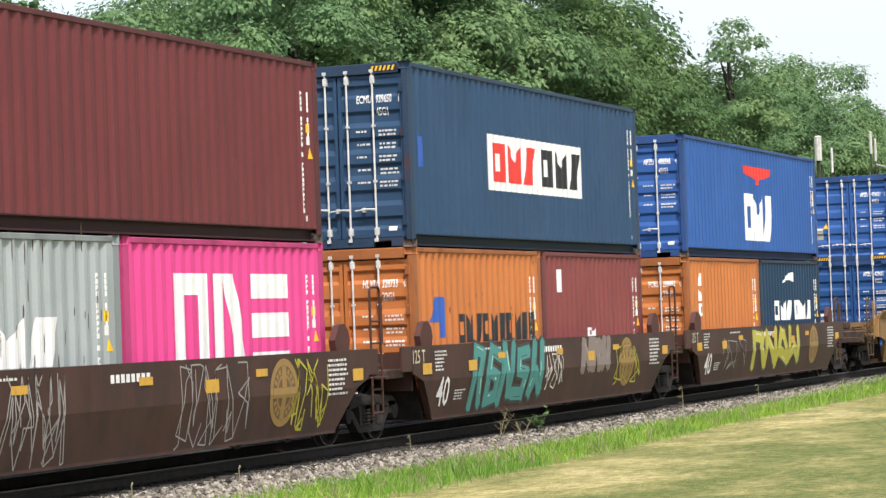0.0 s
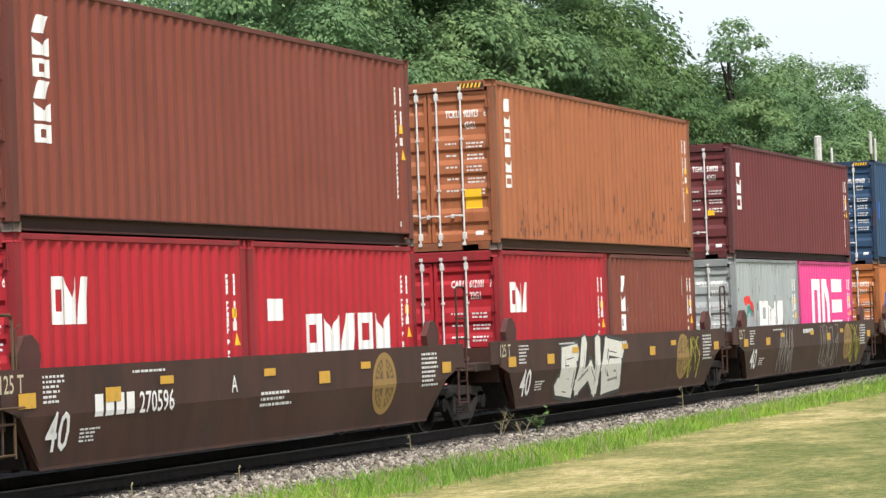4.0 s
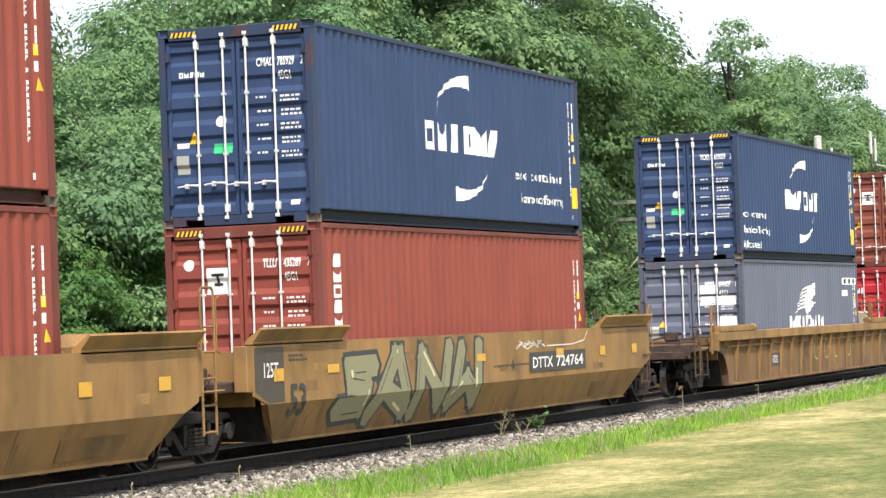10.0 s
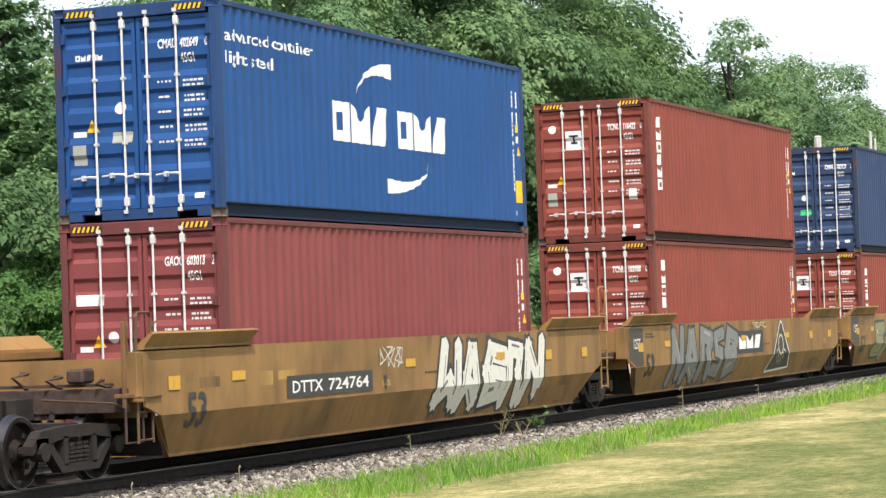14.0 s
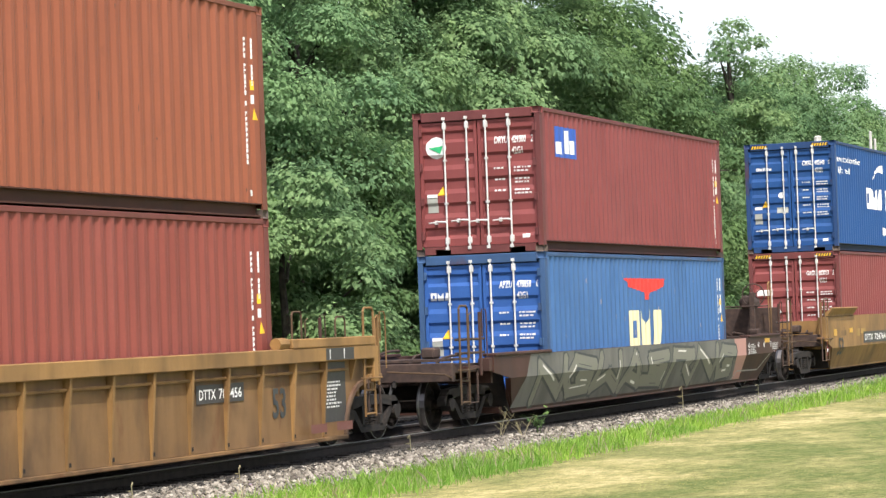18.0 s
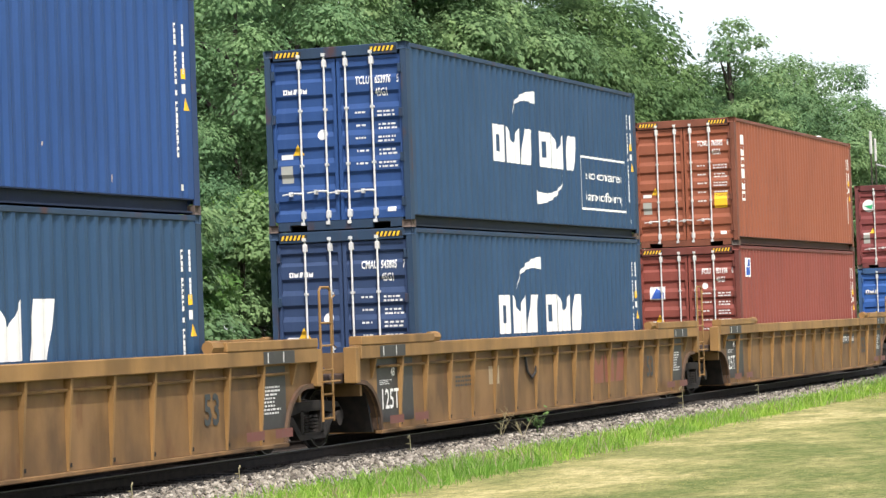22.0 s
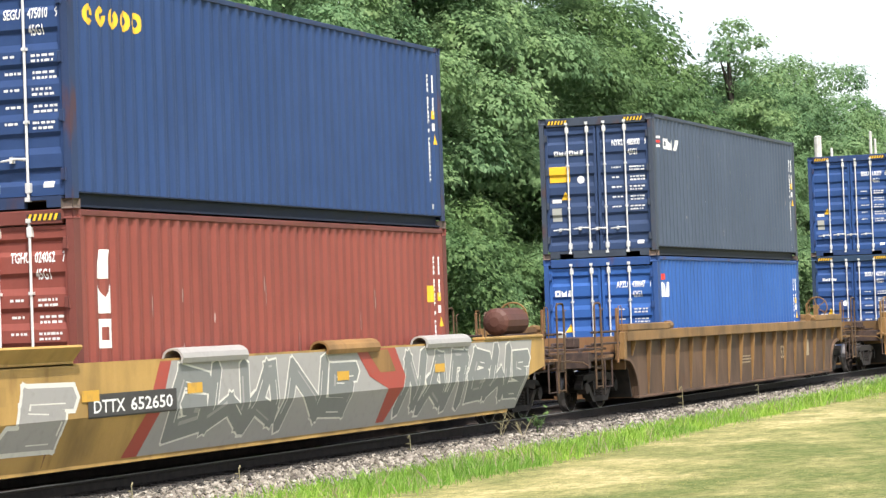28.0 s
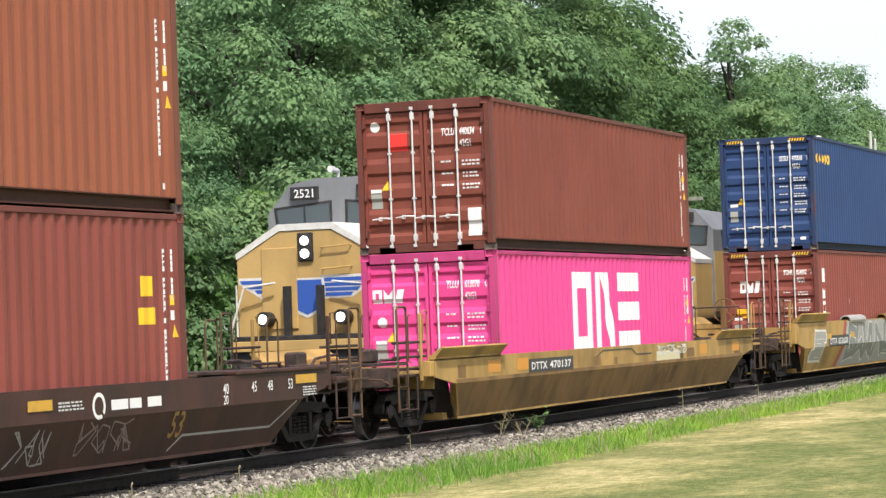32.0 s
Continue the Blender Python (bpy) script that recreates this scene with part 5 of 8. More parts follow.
def tree_kind(name, h, *args, shape=crown_mesh, **kw):
    me, C = shape(len(KINDS) + 3, h, *args, **kw)
    KINDS[name] = (me, trunk_mesh(h, {"sprig": 0.2, "slim": 0.3}.get(name, 1.0)), limb_set(len(KINDS), C, h), h)


tree_kind("near_ash", 10.4, 3.8, 1.4, 34, 2000, 0.105, bough=1.12, sides=4)
tree_kind("near_walnut", 10.0, 4.0, 1.2, 32, 2000, 0.110, bough=1.18, droop=0.8, sides=4)
tree_kind("tall_ash", 10.4, 3.8, 4.2, 28, 2000, 0.110, bough=1.15, droop=0.8, sides=4)
tree_kind("ash", 14.5, 4.5, 2.4, 44, 1900, 0.130, bough=1.14, droop=0.8)
tree_kind("walnut", 13.5, 4.7, 1.6, 42, 2000, 0.135, bough=1.22, droop=1.2)
tree_kind("elm", 15.0, 4.2, 2.0, 46, 1800, 0.125, bough=1.06)
tree_kind("locust", 12.5, 4.8, 1.6, 38, 2200, 0.140, bough=1.42, droop=0.9)
tree_kind("back_oak", 14.5, 4.8, 1.5, 34, 1000, 0.22, bough=1.55)
tree_kind("back_elm", 13.0, 4.6, 1.2, 32, 1000, 0.23, bough=1.55)
tree_kind("sumac", 5.2, 2.6, 0.4, 22, 1100, 0.120, bough=0.80, droop=1.0)
tree_kind("thicket", 4.2, 2.8, 0.2, 22, 1100, 0.110, bough=0.80)
tree_kind("slim", 15.2, 2.3, 7.5, 30, 380, 0.16, bough=0.72)
tree_kind("spruce", 13.0, 3.3, 0.8, 24, 0.17, shape=spruce_mesh)
tree_kind("sprig", 5.5, 0.7, 4.1, 7, 160, 0.14, bough=0.36, droop=1.2)


# tree-top heights along the wood, read off the camera's view
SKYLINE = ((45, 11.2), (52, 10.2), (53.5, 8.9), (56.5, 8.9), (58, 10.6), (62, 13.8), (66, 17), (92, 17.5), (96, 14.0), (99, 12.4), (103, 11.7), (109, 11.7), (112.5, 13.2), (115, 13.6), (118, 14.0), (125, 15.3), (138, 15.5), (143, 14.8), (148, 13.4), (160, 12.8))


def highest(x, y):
    """Height cap for a tree there: SKYLINE scaled up with depth, so tops fit the camera's view."""
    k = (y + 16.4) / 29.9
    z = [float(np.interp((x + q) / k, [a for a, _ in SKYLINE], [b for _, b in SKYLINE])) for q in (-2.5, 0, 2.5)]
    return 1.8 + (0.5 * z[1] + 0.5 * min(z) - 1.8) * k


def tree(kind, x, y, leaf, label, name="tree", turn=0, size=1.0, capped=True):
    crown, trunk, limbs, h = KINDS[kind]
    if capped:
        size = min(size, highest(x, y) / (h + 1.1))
    ob = thing(name, label, "tree" if name == "tree" else "shrub", "woods behind the tracks")
    ob.matrix_basis = pose(x, y, LAWN - 0.12, 0, 0, turn) @ Matrix.Diagonal((size, size, size, 1))
    part("trunk", trunk, BARK, ob)
    for me in limbs:
        part("limb", me, BARK, ob)
    part("crown", crown, leaf, ob)


LEAF_G = leaf_mat("grey_leaf", (0.152, 0.253, 0.112), (0.192, 0.304, 0.136), (0.235, 0.347, 0.163))
LEAF_D = leaf_mat("deep_leaf", (0.084, 0.153, 0.064), (0.109, 0.187, 0.076), (0.142, 0.227, 0.097))
LEAF_N = leaf_mat("near_leaf", (0.140, 0.248, 0.112), (0.177, 0.296, 0.136), (0.211, 0.335, 0.162))
LEAF_S = leaf_mat("sumac_leaf", (0.084, 0.180, 0.050), (0.112, 0.222, 0.064), (0.145, 0.262, 0.084))
rt = random.Random(5)
tree("spruce", 51.0, 14.0, LEAF_N, "dark green spruce at the edge of the woods", turn=20, size=0.92, capped=False)
tree("near_walnut", 54.6, 13.6, LEAF_N, "broad leafy green tree at the edge of the woods", turn=110, size=0.86)
tree("tall_ash", 58.4, 14.6, LEAF_N, "broad leafy green tree at the edge of the woods", turn=200, size=0.95)
tree("tall_ash", 63.0, 13.6, LEAF_N, "broad leafy green tree at the edge of the woods", turn=320, size=1.16)
# the last four trees take paler leaves in place of haze
for i in range(11):
    k_, l_ = (("elm", LEAF_G), ("walnut", LEAF_G), ("ash", LEAF_D), ("elm", LEAF_D), ("locust", LEAF), ("elm", LEAF_D), ("walnut", LEAF_G), ("elm", LEAF_G), ("ash", LEAF_N), ("locust", LEAF_G), ("walnut", LEAF_N))[i]
    tree(k_, 68.0 + i * 6.4 - (2.0 if i == 5 else 0.0) + rt.uniform(-1.2, 1.2), 13.8 + rt.uniform(-0.9, 0.9) + (0.5 if i % 2 else 0), l_, "tall leafy green deciduous tree", turn=rt.uniform(0, 360), size=rt.uniform(0.92, 1.1) if i > 5 else 1.22)
for i in range(11):
    tree("back_oak" if i % 2 else "back_elm", 56 + i * 8.5 + rt.uniform(-1.5, 1.5), 20.0 + rt.uniform(-1.5, 1.5), (LEAF_D, LEAF, LEAF_D)[i % 3], "tall leafy green deciduous tree", turn=rt.uniform(0, 360), size=rt.uniform(1.0, 1.2) * (0.70 if i < 2 else 1.0))
# distance haze is painted into these trees by paler leaf colours
for i in range(7):
    tree("back_elm" if i % 2 else "back_oak", 138 + i * 9.0 + rt.uniform(-2, 2), 15.0 + rt.uniform(-1.0, 3.0), (LEAF_N, LEAF_G, LEAF)[i % 3], "leafy green tree farther along the line", turn=rt.uniform(0, 360), size=rt.uniform(0.85, 1.1))
tree("slim", 113.4, 13.4, LEAF_G, "slim tree with a sparse crown", size=0.985, capped=False)
for i in range(15):
    if i == 3:
        continue    # a deep shaded gap between the shrubs
    tree("sumac" if i % 3 else "thicket", 40 + i * 4.6 + rt.uniform(-1.2, 1.2), 9.9 + rt.uniform(-0.6, 0.9), LEAF if i % 2 else LEAF_G, "low leafy shrub at the edge of the woods", "shrub", rt.uniform(0, 360), rt.uniform(0.8, 1.15))
for i in range(7):
    tree("back_oak" if i % 2 else "back_elm", 60 + i * 15.0, 27 + rt.uniform(-2, 2), LEAF_D, "tree deeper in the wood", turn=rt.uniform(0, 360), size=rt.uniform(1.0, 1.2) * (0.75 if i < 1 else 1.0))

for x_, y_, q_, k_ in ((45.0, 9.3, 0.72, "sumac"), (47.6, 9.7, 0.70, "sumac"), (50.4, 10.2, 0.90, "sumac"), (43.0, 9.0, 0.72, "thicket")):
    tree(k_, x_, y_, LEAF_S, "low bright green shrub with feathery leaves", "shrub", 50 * x_, q_)
tree("sumac", 62.2, 11.4, LEAF_G, "low leafy shrub at the edge of the woods", "shrub", 70, 1.0)
tree("sumac", 66.8, 11.0, LEAF_G, "low leafy shrub at the edge of the woods", "shrub", 190, 1.05)
tree("sprig", 57.6, 11.0, LEAF_Y, "slender sapling with a tuft of yellow-green leaves", "shrub", 40, 1.0)

# utility pole beside the far track
WOODPOLE = grime("weathered_pole", (0.20, 0.21, 0.17), (0.30, 0.30, 0.25), 0.9)
up_ = thing("utility_pole", "weathered wooden utility pole with two crossarms", "utility pole")
up_.matrix_basis = pose(84.0, 8.3, LAWN - 0.1)
part("pole", tubed([(0, 0, -0.3), (0, 0, 6.05)], [0.15, 0.105], 10), WOODPOLE, up_)
for z_ in (5.85, 5.28):
    part("crossarm", boxed(-0.06, 0.06, -1.55, 1.55, z_ - 0.06, z_ + 0.06, bev=0.01), WOODPOLE, up_)
    for s_ in (-1, 1):
        part("brace", tubed([(-0.08, s_ * 0.55, z_ - 0.08), (-0.12, 0.0, z_ - 0.48)], 0.022, 5), GALV, up_, "pale metal brace")
part("guy_wire", tubed([(0, 0.1, 4.75), (0, 1.35, 3.3)], 0.025, 5), GALV, up_)

# posts far along the line
CONC = grime("pale_concrete", (0.50, 0.49, 0.46), (0.62, 0.61, 0.58), 0.8)
for x_, y_, h_, r_, m_, l_ in ((110.9, 9.0, 9.4, 0.16, CONC, "pale concrete post beside the line"), (113.5, 9.0, 9.0, 0.06, GALV, "thin steel post beside the line"), (121.8, 9.0, 10.2, 0.07, CONC, "thin pale post beside the line"), (122.8, 9.0, 9.9, 0.06, CONC, "thin pale post beside the line")):
    po_ = thing("post", l_, "post")
    po_.matrix_basis = pose(x_, y_, LAWN - 0.1)
    part("shaft", tubed([(0, 0, -0.3), (0, 0, h_ - 1.0)], [r_ * 0.5, r_ * 0.5], 8), BARK, po_)
    part("head", tubed([(0, 0, h_ - 1.0), (0, 0, h_)], [r_, r_], 8), m_, po_, "pale upper end")
    part("cap", tubed([(0, 0, h_), (0, 0, h_ + 0.06)], [r_ * 1.15, r_ * 0.6], 8), m_, po_)
part("cable", tubed([(0, 0, 8.75), (9.0, 0, 8.65), (22.0, 0, 8.85)], 0.05, 5), CONC, po_, "pale cable run to the next post")

# grass along the ballast: tufts of long blades, thinning into the mown lawn
def blades(name, seed, n, x0, x1, ypos, hmin, hmax, width, material, label, tuft=0.10, bunch=9):
    rs = np.random.RandomState(seed)
    m = n // bunch
    cx = x0 + (x1 - x0) * rs.rand(m) ** 1.35
    cy = ypos(cx, rs)
    ti = np.repeat(np.arange(m), bunch)
    k = len(ti)
    gx = cx[ti] + tuft * rs.randn(k)
    gy = cy[ti] + tuft * rs.randn(k)
    hh = (hmin + (hmax - hmin) * rs.rand(m) ** 1.5)[ti] * (0.55 + 0.6 * rs.rand(k))
    qa = rs.rand(k) * 6.28
    dx, dy = np.cos(qa) * width, np.sin(qa) * width
    lx, ly = 0.35 * rs.randn(k) * hh, 0.35 * rs.randn(k) * hh
    z0 = np.interp(gy, [-3.4, -2.6, -1.9], [LAWN - 0.02, LAWN - 0.12, -0.2])
    v = [np.stack([gx - dx, gy - dy, z0], -1), np.stack([gx + dx, gy + dy, z0], -1), np.stack([gx + dx * 0.7 + lx * 0.4, gy + dy * 0.7 + ly * 0.4, z0 + hh * 0.6], -1), np.stack([gx + lx, gy + ly, z0 + hh], -1), np.stack([gx - dx * 0.7 + lx * 0.4, gy - dy * 0.7 + ly * 0.4, z0 + hh * 0.6], -1)]
    V = np.stack(v, 1).reshape(-1, 3)
    me = bpy.data.meshes.new(name)
    me.from_pydata(V.tolist(), [], np.arange(5 * k).reshape(k, 5).tolist())
    tagged(part(name, me, material, None), label, "grass", kind="stuff")


STRAW = leaf_mat("dry_blade", (0.30, 0.27, 0.15), (0.42, 0.38, 0.24), (0.58, 0.53, 0.37))
MOWN = leaf_mat("mown_blade", (0.24, 0.30, 0.075), (0.40, 0.39, 0.13), (0.56, 0.50, 0.24))
edge = lambda x: -3.40 + (x - 28) * 0.030
blades("grass", 9, 56000, 20, 96, lambda x, rs: edge(x) - 1.15 * rs.rand(len(x)) ** 1.2 + 0.12 * rs.randn(len(x)), 0.06, 0.27, 0.007, GRASS, "long bright green grass beside the ballast")
blades("dry_grass", 10, 4500, 20, 96, lambda x, rs: edge(x) - 1.2 * rs.rand(len(x)) + 0.1 * rs.randn(len(x)), 0.12, 0.36, 0.005, STRAW, "dry straw-coloured stalks among the grass")
blades("mown_grass", 12, 45000, 22, 90, lambda x, rs: edge(x) - 0.9 - 7.0 * rs.rand(len(x)), 0.012, 0.028, 0.006, MOWN, "short mown lawn grass, part dry", 0.16, 10)


def weed(x, y, h, seed, label, dry=True):
    """A lone weed: a bent stalk with side twigs and a few leaves or seed heads."""
    rs = random.Random(seed)
    ob = thing("weed", label, "weed", "weeds on the ballast")
    ob.matrix_basis = pose(x, y, -0.24)
    for i in range(rs.randint(3, 5)):
        a = rs.uniform(0, 6.28)
        lean = rs.uniform(0.2, 0.7) * h
        top = Vector((math.cos(a) * lean, math.sin(a) * lean, h * rs.uniform(0.7, 1.0)))
        part("stalk", tubed([(0, 0, 0), top * 0.5 + Vector((0, 0, h * 0.1)), top], [0.007, 0.005, 0.003], 5), STRAW if dry else LEAF, ob)
        for j in range(5):
            b0 = top * rs.uniform(0.4, 0.9)
            b1 = b0 + Vector((rs.uniform(-0.16, 0.16), rs.uniform(-0.16, 0.16), rs.uniform(0.05, 0.2)))
            part("twig", tubed([b0, b1], [0.004, 0.002], 4), STRAW if dry else LEAF, ob)
            if not dry:
                bm = bmesh.new()
                for q in range(3):
                    c = b1 + Vector((rs.uniform(-0.03, 0.03), rs.uniform(-0.03, 0.03), rs.uniform(-0.04, 0.02)))
                    d = Vector((rs.uniform(-1, 1), rs.uniform(-1, 1), rs.uniform(-0.6, 0.3))).normalized() * 0.12
                    w = d.cross(Vector((0, 0, 1))).normalized() * 0.03
                    bm.faces.new([bm.verts.new(p) for p in (c, c + d * 0.5 + w, c + d, c + d * 0.5 - w)])
                part("leaf", bm, LEAF, ob)


def hooked_stalk(x, y, h, lean, label):
    """A single dry stalk that nods over at its tip, with a few dead leaves."""
    ob = thing("weed", label, "weed", "weeds on the ballast")
    ob.matrix_basis = pose(x, y, -0.24)
    pts = [(0, 0, 0), (0.02 * h, 0, 0.45 * h), (-0.04 * h, 0, 0.85 * h), (lean * 0.4, 0, 1.0 * h), (lean * 0.8, 0.01, 0.97 * h), (lean, 0.02, 0.86 * h)]
    part("stalk", tubed(pts, [0.009, 0.008, 0.007, 0.008, 0.010, 0.006], 5), STRAW, ob)
    for k in (0.35, 0.6):
        part("leaf", polys([[(0, 0), (0.10 * h, 0.06 * h), (0.26 * h, 0.02 * h), (0.10 * h, -0.03 * h)]]), STRAW, ob).matrix_basis = pose(0, 0, k * h, 70, 0, 200 * k)


weed(41.1, -1.45, 0.50, 1, "branching dry weed on the ballast")
weed(41.4, -1.75, 0.34, 8, "branching dry weed on the ballast")
weed(42.2, -1.75, 0.36, 2, "green leafy weed on the ballast", False)
hooked_stalk(51.5, -1.62, 0.52, -0.14, "tall dry stalk that nods at its tip")
hooked_stalk(58.1, -1.50, 0.34, -0.14, "bent dry stalk on the ballast")
hooked_stalk(36.7, -1.62, 0.32, -0.05, "thin dry stalk on the ballast")
hooked_stalk(30.5, -1.75, 0.26, 0.07, "small hooked dry stalk on the ballast")
hooked_stalk(27.4, -1.85, 0.26, 0.05, "small dry stalk on the ballast")

# ---- locomotives on the far track ----
L_YEL = paint("armour_yellow", (0.54, 0.36, 0.135), rough=0.45, fade=0.2, dirt=0.35)
L_GREY = paint("harbour_grey", (0.20, 0.21, 0.22), rough=0.5, fade=0.3, dirt=0.35)
L_BLACK = grime("loco_black", (0.012, 0.012, 0.012), (0.035, 0.032, 0.03), 0.6)
L_WHITE = grime("loco_white", (0.70, 0.70, 0.66), (0.60, 0.59, 0.55), 0.5)


def glass_mat():
    m, nt, b = mat_base("cab_glass")
    b.inputs["Base Color"].default_value = (0.06, 0.08, 0.09, 1)
    b.inputs["Roughness"].default_value = 0.05
    b.inputs["Specular IOR Level"].default_value = 0.7
    return m


def lamp_mat():
    m, nt, b = mat_base("lit_headlamp")
    b.inputs["Emission Color"].default_value = (1.0, 0.96, 0.86, 1)
    b.inputs["Emission Strength"].default_value = 4.0
    return m


GLASS, LIT = glass_mat(), lamp_mat()


def flat_front(ob, name, shape, x, material, label=""):
    """A flat shape (y, z) on the front face at x, which looks down the track."""
    bm = bmesh.new()
    for s in shape:
        bm.faces.new([bm.verts.new((x, p[0], p[1])) for p in s])
    return part(name, bm, material, ob, label)


def locomotive(u, label, number, lit):
    """Nose at x = 0, facing down the track; the hood runs back along x."""
    ob = thing("locomotive", label, "locomotive", "locomotives")
    MOVERS.append((ob, u, FAR, 0.0, 0.0, "far"))
    part("deck", boxed(0.2, 22.0, -1.5, 1.5, 1.36, 1.60, bev=0.02), L_BLACK, ob)
    part("pilot", prismed([(-0.15, 0.18), (0.25, 0.14), (0.25, 1.36), (0.05, 1.36), (-0.05, 0.8)], "y", -1.45, 1.45), L_BLACK, ob, "black pilot plate")
    part("pilot_stripe", boxed(-0.06, 0.1, -1.4, 1.4, 1.30, 1.50, bev=0.01), L_YEL, ob)
    part("coupler", prismed([(-0.55, -0.15), (0.3, -0.12), (0.3, 0.12), (-0.45, 0.15), (-0.6, 0.05)], "z", 0.72, 1.0), IRON, ob)
    # nose: a wide blunt box with chamfered top corners
    nose = [(-1.48, 1.60), (1.48, 1.60), (1.48, 3.10), (0.55, 3.62), (-0.55, 3.62), (-1.48, 3.10)]
    part("nose", prismed(nose, "x", 0.42, 2.1), L_YEL, ob, "blunt yellow nose with chamfered shoulders")
    part("nose_trim", prismed([(-1.49, 3.10), (-0.55, 3.63), (0.55, 3.63), (1.49, 3.10), (1.50, 3.22), (0.58, 3.76), (-0.58, 3.76), (-1.50, 3.22)], "x", 0.40, 2.08), L_WHITE, ob, "pale edge along the nose roof")
    part("nose_door", boxed(0.385, 0.43, 0.20, 0.95, 1.72, 3.30, bev=0.01), L_YEL, ob)
    cab = [(-1.55, 1.60), (1.55, 1.60), (1.55, 4.05), (1.05, 4.62), (0.5, 4.72), (-0.5, 4.72), (-1.05, 4.62), (-1.55, 4.05)]
    part("cab", prismed([(p[0], p[1]) for p in cab], "x", 2.1, 4.9), L_GREY, ob, "grey cab with sloped roof edges")
    part("cab_side", boxed(2.12, 4.88, -1.565, -1.545, 1.62, 3.45), L_YEL, ob, "yellow lower cab side")
    part("cab_side", boxed(2.12, 4.88, 1.545, 1.565, 1.62, 3.45), L_YEL, ob, "yellow lower cab side")
    for s in (-1, 1):
        flat_front(ob, "windshield_gasket", [[(s * 0.14, 3.66), (s * 1.36, 3.60), (s * 1.42, 4.16), (s * 0.14, 4.27)]], 2.092, L_BLACK)
        flat_front(ob, "windshield", [[(s * 0.20, 3.72), (s * 1.30, 3.66), (s * 1.35, 4.11), (s * 0.20, 4.21)]], 2.086, GLASS, "dark glass windshield")
        part("wiper", tubed([(2.07, s * 0.75, 4.20), (2.06, s * 0.72, 3.72)], 0.012, 5), L_BLACK, ob)
        part("number_board", boxed(2.02, 2.2, min(s * 0.42, s * 1.02), max(s * 0.42, s * 1.02), 4.30, 4.56, bev=0.01), L_BLACK, ob)
        if number:
            t = text_mesh(number, 0.17, 0.015)
            w = max(v.co.x for v in t.verts)
            for v in t.verts:
                v.co = (2.012, s * 0.72 + w / 2 - v.co.x, 4.345 + v.co.y)
            part("lettering", t, WHITE, ob)
        part("side_window", boxed(3.0, 3.75, s * 1.57 - 0.012, s * 1.57 + 0.012, 3.52, 4.02), GLASS, ob, "dark cab side window")
        part("side_window", boxed(3.95, 4.55, s * 1.57 - 0.012, s * 1.57 + 0.012, 3.52, 4.02), GLASS, ob, "dark cab side window")
        part("sunshade", prismed([(s * 1.55, 4.06), (s * 1.85, 3.98), (s * 1.85, 4.0), (s * 1.55, 4.09)], "x", 2.9, 4.6), L_GREY, ob)
        # ditch lights
        part("lamp_housing", tubed([(0.10, s * 0.82, 1.92), (0.40, s * 0.82, 1.92)], 0.15, 12), L_BLACK, ob)
        part("ditch_light", tubed([(0.085, s * 0.82, 1.92), (0.10, s * 0.82, 1.92)], 0.092, 14), LIT if lit else GALV, ob, "lit round ditch light")
        # corner steps and rails
        for z in (0.35, 0.70, 1.05, 1.4):
            part("step", boxed(0.15, 0.55, min(s * 1.2, s * 1.5), max(s * 1.2, s * 1.5), z, z + 0.03), L_BLACK, ob)
        part("handrail", tubed([(0.12, s * 1.52, 0.9), (0.12, s * 1.50, 1.75), (0.20, s * 1.25, 2.55), (0.25, s * 0.6, 2.62)], 0.022, 6), L_WHITE, ob, "white bent handrail")
        part("handrail", tubed([(0.22, s * 1.42, 1.6), (0.22, s * 1.42, 2.6)], 0.018, 6), L_WHITE, ob)
        part("upright", boxed(0.20, 0.30, min(s * 0.28, s * 0.42), max(s * 0.28, s * 0.42), 1.60, 2.55), L_BLACK, ob)
        for i in range(13):
            part("stanchion", shared(("stanchion",), lambda bm: tube(bm, [(0, 0, 1.6), (0, 0, 2.6)], 0.018, 5)), L_YEL, ob).location = (5.4 + i * 1.28, s * 1.47, 0)
        part("handrail", tubed([(5.2, s * 1.47, 2.6), (21.6, s * 1.47, 2.6)], 0.02, 6), L_YEL, ob)
        # three-axle truck frames
        for xc in (4.0, 17.8):
            part("truck_frame", prismed([(xc - 2.5, 0.55), (xc - 2.2, 0.85), (xc + 2.2, 0.85), (xc + 2.5, 0.55), (xc + 1.9, 0.40), (xc - 1.9, 0.40)], "y", s * 1.0, s * 1.2), L_BLACK, ob)
            for k in (-1.85, 0, 1.85):
                part("journal_box", boxed(xc + k - 0.18, xc + k + 0.18, min(s * 1.2, s * 1.3), max(s * 1.2, s * 1.3), 0.38, 0.72, bev=0.02), L_BLACK, ob)
    for xc in (4.0, 17.8):
        for k in (-1.85, 0, 1.85):
            w = part("wheelset", wheelset_mesh(), wheelset_mat(), ob)
            w.matrix_basis = pose(xc + k, 0, 0.53) @ Matrix.Diagonal((1.26, 1.0, 1.26, 1))
    # headlights set in the nose
    part("headlight_panel", boxed(0.36, 0.44, -0.16, 0.16, 3.02, 3.58, bev=0.02), L_BLACK, ob)
    for z in (3.17, 3.42):
        part("headlight", tubed([(0.335, 0, z), (0.37, 0, z)], 0.088, 14), LIT if lit else GALV, ob, "lit round headlight")
    for z in (2.86, 3.28):
        part("grab_iron", tubed([(0.42, -0.35, z), (0.34, -0.36, z), (0.34, -0.95, z + 0.03), (0.42, -0.96, z + 0.03)], 0.015, 6), L_YEL, ob)
